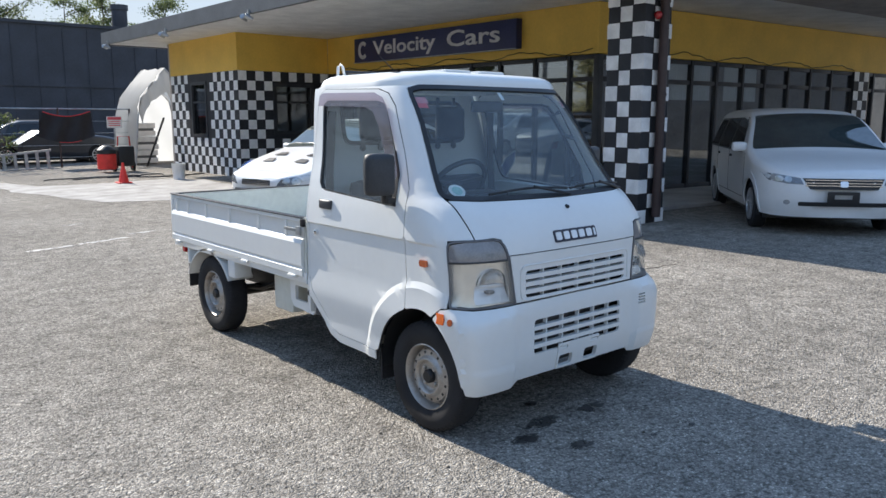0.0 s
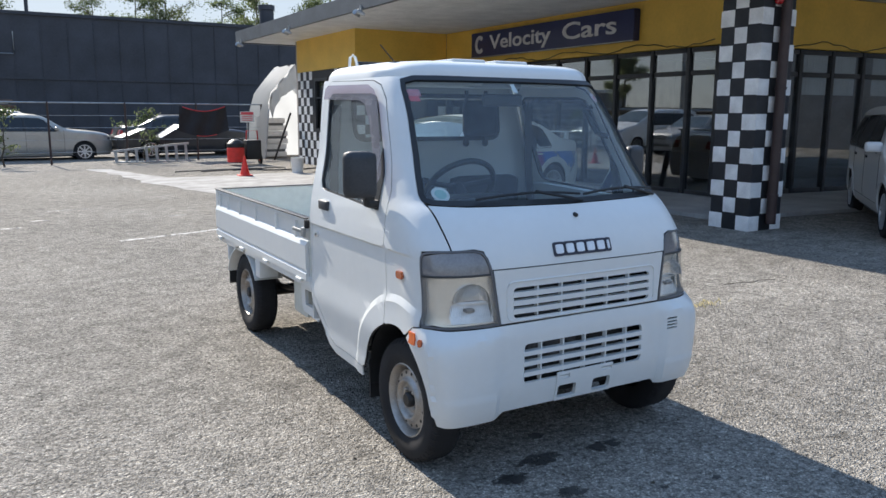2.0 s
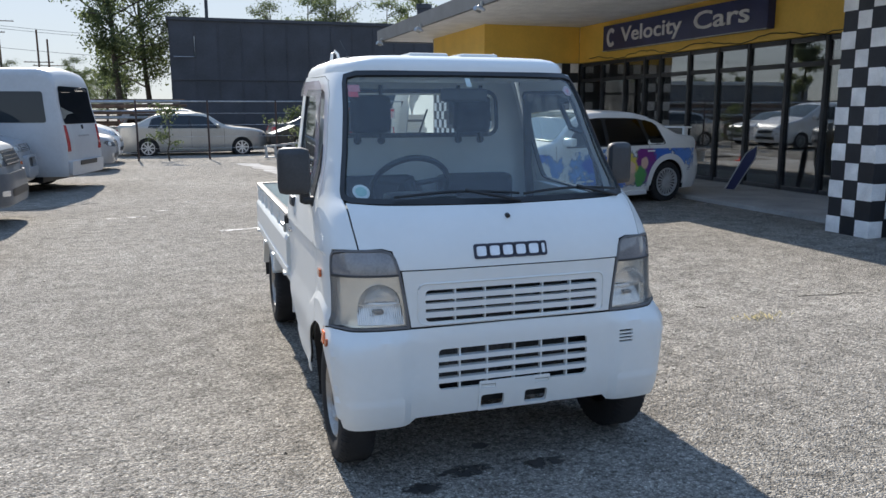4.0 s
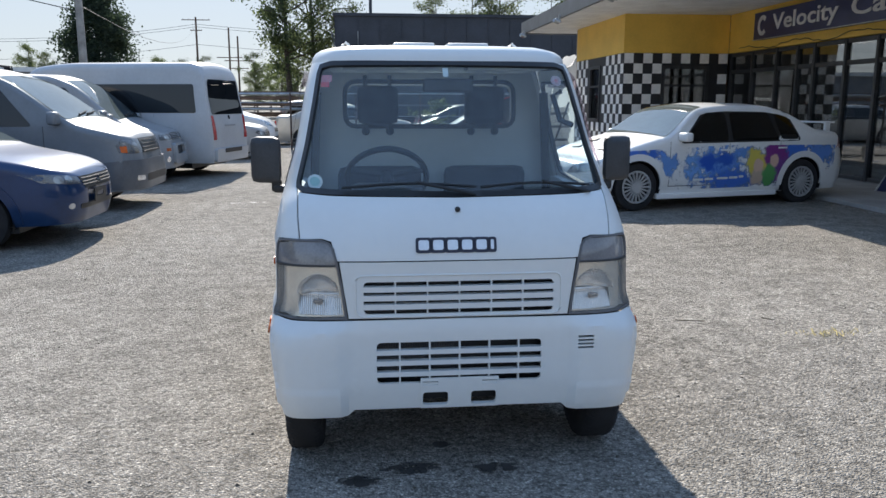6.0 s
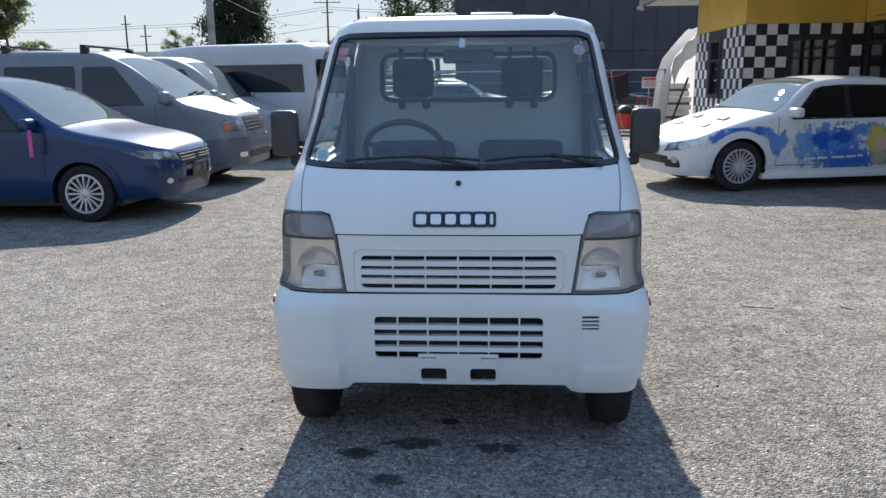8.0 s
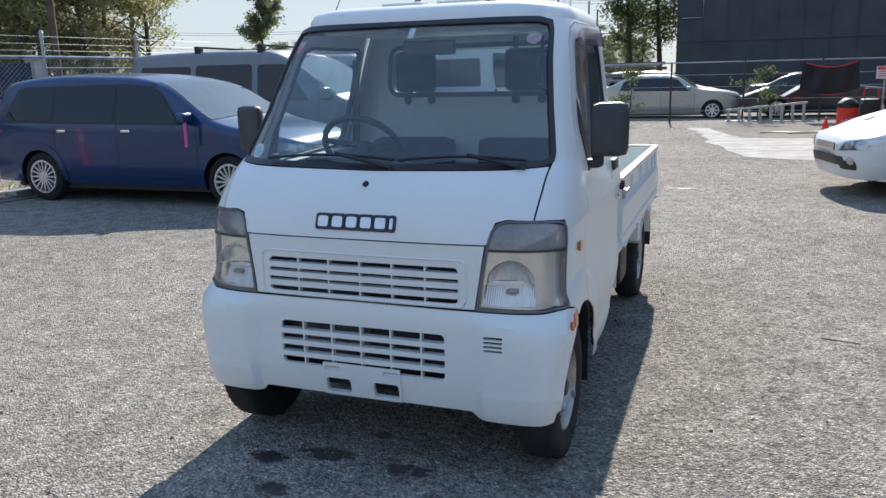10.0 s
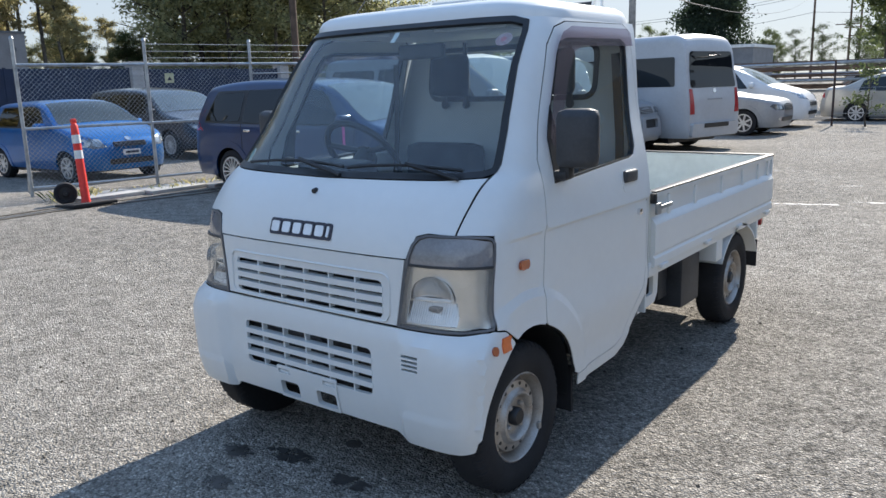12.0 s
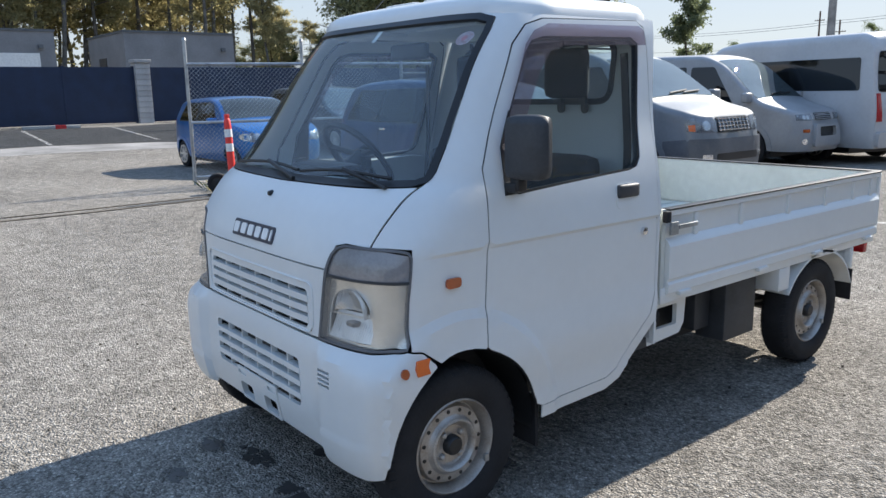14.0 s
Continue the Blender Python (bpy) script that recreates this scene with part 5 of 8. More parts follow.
    def nose(tail=False, off=0.006):
        def fn(u, v):
            # first station at which the skin holds this x and z
            lo, hi = (0.0, L * 0.45) if not tail else (L, L * 0.55)
            for _ in range(30):
                mid = (lo + hi) / 2
                zt = top_f(mid)
                rr = min(roof_r, (zt - sill) * 0.45)
                x = half(mid, min(v, zt - rr))
                if v > zt - rr:
                    c = min(1.0, max(0.0, (v - (zt - rr)) / rr))
                    x = x - rr * (1 - math.sqrt(1 - c * c))
                ok = v <= zt + 0.02 and x >= abs(u)
                if ok:
                    hi = mid
                else:
                    lo = mid
            return (-u if tail else u, hi + sweep(hi, v) + (off if tail else -off), v)
        return fn
    # glass
    for s in (1, -1):
        if trim:
            a, b = side_glass[0], side_glass[-1]
            q = round_poly([(a[0] - 0.05, a[4] - 0.03), (b[1] + 0.04, b[4] - 0.025), (b[1] + b[3] + 0.03, b[5] + 0.03), (a[0] + a[2] - 0.02, a[5] + 0.03)], 0.06, 3)
            part("window_trim", panel([(s * u, v) for u, v in q], [], flank(s, 0.002), 0.08, 0.0), M["plastic_black"], t)
        for sy in seams:
            pts = [Vector(flank(s, -0.002)(s * sy, z)) for z in np.linspace(sill + 0.12, belt_f(sy) + 0.02, 9)]
            part("door_seam", tube(bmesh.new(), pts, 0.006, 4), M["plastic_black"], t)
        if len(seams) > 1:
            pts = [Vector(flank(s, -0.002)(s * y, sill + 0.12)) for y in np.linspace(seams[0], seams[-1], 12)]
            part("door_seam", tube(bmesh.new(), pts, 0.006, 4), M["plastic_black"], t)
        for y0, y1, s0, s1, z0, z1 in side_glass:
            q = round_poly([(y0, z0), (y1, z0 + 0.0), (y1 + s1, z1), (y0 + s0, z1)], 0.05, 3)
            w = part("side_window", panel([(s * a, b) for a, b in q], [], flank(s, 0.006), 0.10, 0.0), M["glass_dark"], t)
        for ax in axles:
            car_wheel(t, s, s * (W / 2 - wide / 2 - 0.02), ax, r, wide, rim, spokes)
            bm = bmesh.new()
            pa = [(ax + (r + 0.045) * math.cos(a), r + (r + 0.045) * math.sin(a)) for a in np.linspace(-0.3, math.pi + 0.3, 15)]
            A = [bm.verts.new((s * (W / 2 - 0.04), y, z)) for y, z in pa]
            B = [bm.verts.new((s * (W / 2 - 0.30), y, z)) for y, z in pa]
            C = bm.verts.new((s * (W / 2 - 0.30), ax, r))
            for i in range(len(pa) - 1):
                bm.faces.new((A[i], A[i + 1], B[i + 1], B[i]))
                bm.faces.new((B[i], B[i + 1], C))
            part("wheel_arch", bm, M["plastic_black"], body)
            bm = bmesh.new()
            pts = []
            for a in np.linspace(-0.1, math.pi + 0.1, 25):
                y, z = ax + (r + 0.078) * math.cos(a), r + (r + 0.078) * math.sin(a)
                pts.append((s * (half(y, z) - 0.004), y, max(z, sill)))
            strip(bm, pts, (1, 0, 0), 0.088, 0.024)
            part("arch_lip", bm, body_paint, body, "", 50)
    if screen:
        y0, y1 = screen
        so = round_poly([(-1.03, y0), (1.03, y0), (1.0, y1), (-1.0, y1)], 0.06, 3)
        ws = part("windscreen", panel(so, [], roofmap(0.010), 0.10, 0.0), M[glass], t)
        # opaque sheet on the skin; its dark colour paints the cabin's dimness
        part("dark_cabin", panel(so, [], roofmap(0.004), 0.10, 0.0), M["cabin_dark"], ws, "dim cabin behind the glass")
    if rear_screen:
        y0, y1 = rear_screen
        part("rear_screen", panel(round_poly([(-1.0, y0), (1.0, y0), (1.0, y1), (-1.0, y1)], 0.06, 3), [], roofmap(0.006), 0.12, 0.0), M["glass_dark"], t)
    if extras:
        extras(t, flank, roofmap, nose, part)
    return t


def lamp_unit(t, outline, n2, label="clear headlamp", bulbs=1):
    """A lamp: dark housing, bright bowls and a clear cover; n2(off) maps onto the skin."""
    h = part("headlamp", panel(outline, [], n2(0.004), 0.06, 0.004), M["lamp_grey"], t, label)
    xs_, zs_ = [p[0] for p in outline], [p[1] for p in outline]
    cx, cz = sum(xs_) / len(xs_), sum(zs_) / len(zs_)
    w, d = max(xs_) - min(xs_), max(zs_) - min(zs_)
    rr = min(0.32 * d, 0.4 * w)
    for k in range(bulbs):
        x = cx + (k - (bulbs - 1) / 2) * min(2.3 * rr, w / bulbs)
        part("bowl", panel([(x + rr * math.cos(a), cz + rr * math.sin(a)) for a in np.linspace(0, math.tau, 13)[:-1]], [], n2(0.008), 0.06, 0.003), M["lens_car"], h)
    part("lens", panel(outline, [], n2(0.012), 0.06, 0.0), M["lens_cover"], h)
    return h


def car_wheel(t, s, x, y, r, width, rim, spokes):
    h = width / 2
    q = r * 0.68
    w = part("wheel", lathe(bmesh.new(), [(-h * 0.8, q), (-h, q + 0.03), (-h * 0.8, r - 0.01), (-h * 0.5, r), (h * 0.5, r), (h * 0.8, r - 0.01), (h, q + 0.03), (h * 0.8, q)], (x, y, r), seg=32, close=True), M["rubber"], t, "", 50)
    bm = bmesh.new()
    lathe(bm, [(s * h * 0.75, q), (s * h * 0.95, q), (s * h * 0.95, q - 0.018), (s * h * 0.55, q - 0.022)], (x, y, r), seg=32, close=True)
    lathe(bm, [(s * h * 0.35, q - 0.02), (s * h * 0.36, 0.02)], (x, y, r), seg=24)
    part("brake_disc", bm, M["plastic_grey"], w)
    bm = bmesh.new()
    lathe(bm, [(s * h * 0.75, q + 0.002), (s * h * 0.98, q + 0.002), (s * h * 0.98, q - 0.02), (s * h * 0.6, q - 0.024)], (x, y, r), seg=32, close=True)
    for k in range(spokes):
        a = k * math.tau / spokes
        c, d = math.cos(a), math.sin(a)
        strip(bm, [(x + s * h * 0.78, y + 0.03 * c, r + 0.03 * d), (x + s * h * 0.86, y + (q - 0.01) * c, r + (q - 0.01) * d)], (1, 0, 0), 0.02 if spokes > 8 else 0.045, 0.02)
    lathe(bm, [(s * h * 0.6, 0.05), (s * h * 0.9, 0.045), (s * h * 0.93, 0.02)], (x, y, r), seg=16)
    part("rim", bm, M[rim], w, "", 40)
    return w


# shade of a car's cabin, painted on a sheet under the windscreen
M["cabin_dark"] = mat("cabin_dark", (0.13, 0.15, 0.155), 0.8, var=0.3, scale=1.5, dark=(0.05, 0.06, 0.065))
M["cladding_grey"] = mat("cladding_grey", (0.13, 0.14, 0.155), 0.4, metal=0.2, var=0.12, scale=3, coat=0.3)
M["ribbon_pink"] = mat("ribbon_pink", (0.62, 0.10, 0.32), 0.6, var=0.1)
M["car_white"] = mat("car_white", (0.77, 0.77, 0.76), 0.34, var=0.03, scale=2, coat=0.6)
M["car_blue"] = mat("car_blue", (0.004, 0.034, 0.115), 0.3, metal=0.25, var=0.12, scale=2, coat=0.6)
M["car_bright_blue"] = mat("car_bright_blue", (0.001, 0.13, 0.40), 0.3, metal=0.45, var=0.1, scale=2, coat=0.5)
M["car_silver"] = mat("car_silver", (0.34, 0.345, 0.35), 0.5, metal=0.15, var=0.08, scale=2, coat=0.4)
M["car_greysilver"] = mat("car_greysilver", (0.21, 0.225, 0.24), 0.5, metal=0.15, var=0.08, scale=2, coat=0.4)
M["van_white"] = mat("van_white", (0.50, 0.505, 0.51), 0.4, var=0.06, scale=1.5, coat=0.3)
M["car_beige"] = mat("car_beige", (0.44, 0.42, 0.38), 0.32, metal=0.4, var=0.08, scale=2, coat=0.6)
M["car_dark"] = mat("car_dark", (0.03, 0.033, 0.04), 0.3, var=0.12, scale=2, coat=0.6)


def minivan_shape():
    return dict(L=4.76, W=1.80, H=1.55, top=[(0, 0.69), (0.04, 0.745), (0.25, 0.825), (0.95, 0.965), (1.10, 1.01), (1.9, 1.44), (2.4, 1.53), (3.4, 1.56), (4.3, 1.49), (4.55, 1.30), (4.72, 0.98), (4.76, 0.75)],
                belt=[(0, 0.72), (1.0, 0.93), (4.76, 1.0)], plan=[(0, 0.40), (0.025, 0.55), (0.08, 0.70), (0.18, 0.82), (0.36, 0.92), (0.6, 0.975), (0.9, 1.0), (3.9, 1.0), (4.5, 0.93), (4.72, 0.82), (4.76, 0.7)], axles=(0.92, 3.75),
                seams=(1.32, 2.48, 3.46), side_glass=[(1.55, 2.45, 0.42, 0.05, 0.99, 1.42), (2.52, 3.42, 0.02, 0.0, 1.0, 1.43), (3.49, 4.30, 0.0, -0.22, 1.02, 1.40)], screen=(1.12, 1.98), rear_screen=(4.33, 4.62), spokes=16)


def minivan(label, m, paint, ribbon=False):
    def ex(t, flank, roofmap, nose, part):
        n = nose()
        if ribbon:
            part("ribbon", strip(bmesh.new(), [(-1.03, 1.36, 1.0), (-1.035, 1.355, 0.9), (-1.03, 1.36, 0.72)], (1, 0, 0), 0.04, 0.006), M["ribbon_pink"], t, "pink ribbon tied to the mirror")
        for s in (1, -1):
            lamp_unit(t, [(s * a, b) for a, b in ((0.45, 0.640), (0.62, 0.645), (0.80, 0.675), (0.862, 0.765), (0.74, 0.757), (0.48, 0.715))][::s], lambda o: nose(False, o), bulbs=2)
            part("fog_lamp", panel([(s * 0.62 + 0.035 * math.cos(a), 0.42 + 0.03 * math.sin(a)) for a in np.linspace(0, math.tau, 12)[:-1]], [], n, 0.05, 0.006), M["lens_car"], t)
            mb = boxes((0, 0.20, -0.06, 0.06, 0, 0.13), bevel=0.04)
            mir = part("mirror", mb, paint, t, "", 60)
            mir.matrix_local = pose(s * 0.86, 1.42, 0.98) @ Matrix.Diagonal((s, 1, 1, 1))
            part("tail_lamp", panel([(s * a, b) for a, b in ((0.60, 0.85), (0.86, 0.88), (0.80, 1.18), (0.66, 1.15))], [], nose(True), 0.06, 0.006), M["red_lens"], t)
            for y in (2.35, 3.35):
                part("door_handle", boxes((s * 0.905 - 0.012, s * 0.905 + 0.012, y - 0.09, y + 0.05, 0.875, 0.91), bevel=0.008), M["chrome" if ribbon else "plastic_black"], t)
        part("grille", panel([(-0.38, 0.585), (0.38, 0.585), (0.46, 0.715), (-0.46, 0.715)], [], n, 0.08, 0.006), M["plastic_black"], t)
        bm = bmesh.new()
        for z in (0.63, 0.66, 0.695):
            strip(bm, [Vector(n(x, z)) + Vector((0, -0.004, 0)) for x in np.linspace(-0.43, 0.43, 9)], (0, 0, 1), 0.012, 0.010)
        part("grille_bar", bm, M["chrome"], t)
        part("maker_emblem", panel(rect(-0.045, 0.045, 0.615, 0.685, 0.02), [], nose(False, 0.02), 0.05, 0.01), M["chrome"], t)
        part("plate_holder", panel(rect(-0.18, 0.18, 0.42, 0.56, 0.01), [rect(-0.10, 0.10, 0.47, 0.52, 0.005)], nose(False, 0.014), 0.08, 0.008), M["plastic_black"], t)
        part("air_intake", panel(rect(-0.50, 0.50, 0.38, 0.43, 0.02), [], n, 0.08, 0.006), M["plastic_black"], t)
    return car("minivan", label, m, paint, extras=ex, **minivan_shape())


M["lens_car"] = mat("lens_car", (0.55, 0.56, 0.56), 0.12, metal=0.5, var=0.2, scale=12, coat=1.0)


def face(fx_, fy_, dx, dy, z=0.0):
    """The pose of a car whose nose is at (fx_, fy_) and points along (dx, dy)."""
    ang = math.degrees(math.atan2(-dy, -dx)) - 90
    return pose(fx_, fy_, z, 0, 0, ang)



minivan("white minivan parked in the canopy's shade by the showroom", face(9.68, 3.89, -0.776, -0.631, 0.07), M["car_white"])
minivan("dark blue minivan parked in a row facing the lot", face(-0.33, 8.38, 1.0, 0.0), M["car_blue"], True)


def blob(cx, cz, rx, rz, n=15, rough=0.3, seed=1):
    rnd = random.Random(seed)
    return [(cx + rx * (1 - rough * rnd.random()) * math.cos(a), cz + rz * (1 - rough * rnd.random()) * math.sin(a)) for a in np.linspace(0, math.tau, n + 1)[:-1]]


def common_face(t, n2, tl, paint, lamp, grille, intake, tail, mirrors, handles, W, fog=None, uprights=0):
    """Lamps, grille, bumper openings, mirrors and handles of a car."""
    n = n2(0.006)
    for s in (1, -1):
        lamp_unit(t, [(s * a, b) for a, b in lamp][::s], n2, bulbs=2)
        if tail:
            part("tail_lamp", panel([(s * a, b) for a, b in tail], [], tl, 0.06, 0.008), M["red_lens"], t, "red tail lamp")
        if fog:
            part("fog_lamp", panel([(s * fog[0] + fog[2] * math.cos(a), fog[1] + fog[2] * math.sin(a)) for a in np.linspace(0, math.tau, 12)[:-1]], [], n, 0.05, 0.006), M["lens_car"], t)
        xa, xb = sorted((s * (W / 2 - 0.03), s * (W / 2 + 0.17)))
        part("mirror", boxes((xa, xb, mirrors[0] - 0.06, mirrors[0] + 0.06, mirrors[1], mirrors[1] + mirrors[2]), bevel=0.035), paint, t, "", 60)
        for y, z in handles:
            part("door_handle", boxes((s * (W / 2 + 0.004) - 0.012, s * (W / 2 + 0.004) + 0.012, y - 0.09, y + 0.06, z, z + 0.025), bevel=0.008), paint, t)
    if grille:
        part("grille", panel(rect(*grille, 0.02), [], n, 0.08, 0.006), M["plastic_black"], t)
        for k in range(4):
            z = grille[2] + (grille[3] - grille[2]) * (k + 0.5) / 4
            bm = bmesh.new()
            strip(bm, [Vector(n(x, z)) + Vector((0, -0.004, 0)) for x in np.linspace(grille[0] + 0.01, grille[1] - 0.01, 9)], (0, 0, 1), 0.014, 0.012)
            part("grille_bar", bm, M["chrome"], t)
        for k in range(uprights):
            x = grille[0] + (grille[1] - grille[0]) * (k + 0.5) / uprights
            bm = bmesh.new()
            strip(bm, [Vector(n(x, z)) + Vector((0, -0.005, 0)) for z in np.linspace(grille[2] + 0.01, grille[3] - 0.01, 4)], (1, 0, 0), 0.012, 0.010)
            part("grille_bar", bm, M["chrome"], t)
    if intake:
        part("air_intake", panel(rect(*intake, 0.03), [], n, 0.08, 0.006), M["plastic_black"], t)


def tall_van(name, label, m, paint, L, W, H, lower, nose_len, z_hood, lamp, grille, rim="alloy", guarded=False):
    top = [(0, z_hood - 0.10), (0.04, z_hood - 0.03), (0.2, z_hood + 0.02), (nose_len, z_hood + 0.15), (nose_len + 0.1, z_hood + 0.2), (nose_len + 0.95, H - 0.14), (nose_len + 1.35, H - 0.02), (L * 0.7, H), (L - 0.25, H - 0.03), (L - 0.06, H - 0.14), (L, 1.0)]
    belt_z = z_hood + 0.10

    def ex(t, flank, roofmap, nose, part):
        common_face(t, lambda o: nose(False, o), nose(True), paint, lamp, grille, (-0.45, 0.45, 0.40, 0.50), None, (nose_len + 0.25, belt_z + 0.05, 0.17), [(nose_len + 1.35, belt_z - 0.10)], W, (0.66, 0.46, 0.05), 0 if guarded else 9)
        for s in (1, -1):
            if guarded:
                sig = [(0.50, 0.60), (0.64, 0.60), (0.64, 0.655), (0.50, 0.655)]
            else:
                sig = [(0.77, 0.80), (0.822, 0.805), (0.825, 0.885), (0.765, 0.89)]
            part("turn_signal", panel([(s * a, b) for a, b in sig][::s], [], nose(False, 0.016), 0.05, 0.004), M["amber_dark" if guarded else "amber"], t, "amber turn signal")
            part("wiper", tube(bmesh.new(), [Vector(roofmap(0.03)(s * 0.2 - 0.2, nose_len + 0.14)), Vector(roofmap(0.03)(s * 0.2 + 0.4, nose_len + 0.2))], 0.012, 5), M["plastic_black"], t)
        if lower:
            for y in (2.2, 3.35):
                bar = part("roof_bar", boxes((-0.78, 0.78, y - 0.03, y + 0.03, H + 0.055, H + 0.085), bevel=0.01), M["plastic_black"], t, "black roof rack bar")
                for s in (1, -1):
                    part("bar_foot", boxes((s * 0.70 - 0.05, s * 0.70 + 0.05, y - 0.05, y + 0.05, H - 0.05, H + 0.06), bevel=0.012), M["plastic_black"], bar)
            for s in (1, -1):
                ext = [(0.16, 0.30), (0.57, 0.30), (0.57, 0.66), (0.16, 0.70)]
                part("lower_cladding", panel([(s * a, b) for a, b in ext], [], flank(s, 0.006), 0.12, 0.006), lower, t)
                part("lower_cladding", panel([(s * a, b) for a, b in ((1.32, 0.30), (L - 1.45, 0.30), (L - 1.45, 0.60), (1.32, 0.60))], [], flank(s, 0.006), 0.3, 0.006), lower, t)
            part("lower_intake", panel(rect(-0.5, 0.5, 0.40, 0.50, 0.03), [], nose(False, 0.040), 0.1, 0.003), M["plastic_black"], t)
            for s in (1, -1):
                part("fog_lamp", panel([(s * a, b) for a, b in rect(0.58, 0.72, 0.42, 0.49, 0.015)][::s], [], nose(False, 0.042), 0.06, 0.003), M["bowl"], t)
            part("bumper", panel(rect(-W / 2 + 0.07, W / 2 - 0.07, 0.30, 0.70, 0.03), [], nose(False, 0.035), 0.10, 0.02), lower, t, "grey lower bumper")
        if guarded:
            bar = part("bull_bar", panel(round_poly([(-0.46, 0.36), (0.46, 0.36), (0.40, 0.74), (-0.40, 0.74)], 0.06), [rect(-0.28, 0.28, 0.53, 0.69, 0.04)], nose(False, 0.07), 0.05, 0.07), paint, t, "pale plastic bumper guard")
            part("bar_opening", panel(rect(-0.30, 0.30, 0.51, 0.71, 0.03), [], nose(False, 0.015), 0.08, 0.004), M["plastic_black"], bar)
            for s in (1, -1):
                part("fog_lamp", panel([(s * 0.60 + 0.05 * math.cos(a), 0.45 + 0.05 * math.sin(a)) for a in np.linspace(0, math.tau, 14)[:-1]], [], nose(False, 0.012), 0.05, 0.005), M["bowl"], t)
            part("bumper", panel(rect(-W / 2 + 0.07, W / 2 - 0.07, 0.29, 0.70, 0.04), [], nose(False, 0.010), 0.08, 0.012), paint, t, "pale front bumper")
    sg = [(nose_len + 0.55, nose_len + 1.45, 0.45, 0.02, belt_z + 0.03, H - 0.22), (nose_len + 1.55, nose_len + 2.6, 0.02, 0.0, belt_z + 0.03, H - 0.21), (nose_len + 2.7, L - 0.25, 0.0, -0.12, belt_z + 0.04, H - 0.22)]
    return car(name, label, m, paint, L, W, H, top, [(0, z_hood - 0.1), (nose_len, belt_z), (L, belt_z + 0.02)], [(0, 0.50), (0.03, 0.66), (0.09, 0.80), (0.2, 0.91), (0.4, 0.97), (0.65, 1.0), (L - 0.3, 1.0), (L - 0.04, 0.92), (L, 0.86)], (0.95, L - 1.0), sg, (nose_len + 0.12, nose_len + 1.0), None, r=0.33, sill=0.28, tum=0.16, extras=ex, rim=rim, spokes=7, bow=(0.45, 0.045, 0.02), trim=False, seams=(nose_len + 0.42, nose_len + 1.5, nose_len + 2.65))


LAMP_G = [(0.42, 0.785), (0.78, 0.785), (0.83, 0.80), (0.84, 0.90), (0.79, 0.995), (0.45, 0.985)]
tall_van("van", "grey-silver people mover van with dark grey lower cladding", face(-0.45, 11.2, 1, 0), M["car_greysilver"], 4.79, 1.80, 1.92, M["cladding_grey"], 0.75, 1.03, LAMP_G, (-0.39, 0.39, 0.785, 0.985))
tall_van("van", "silver people mover van with a bull-bar bumper", face(-0.92, 14.75, 1, 0), M["car_silver"], 4.6, 1.70, 1.95, None, 0.70, 0.95, [(0.36, 0.80), (0.72, 0.80), (0.72, 0.90), (0.40, 0.91)], (-0.28, 0.28, 0.80, 0.92), guarded=True)


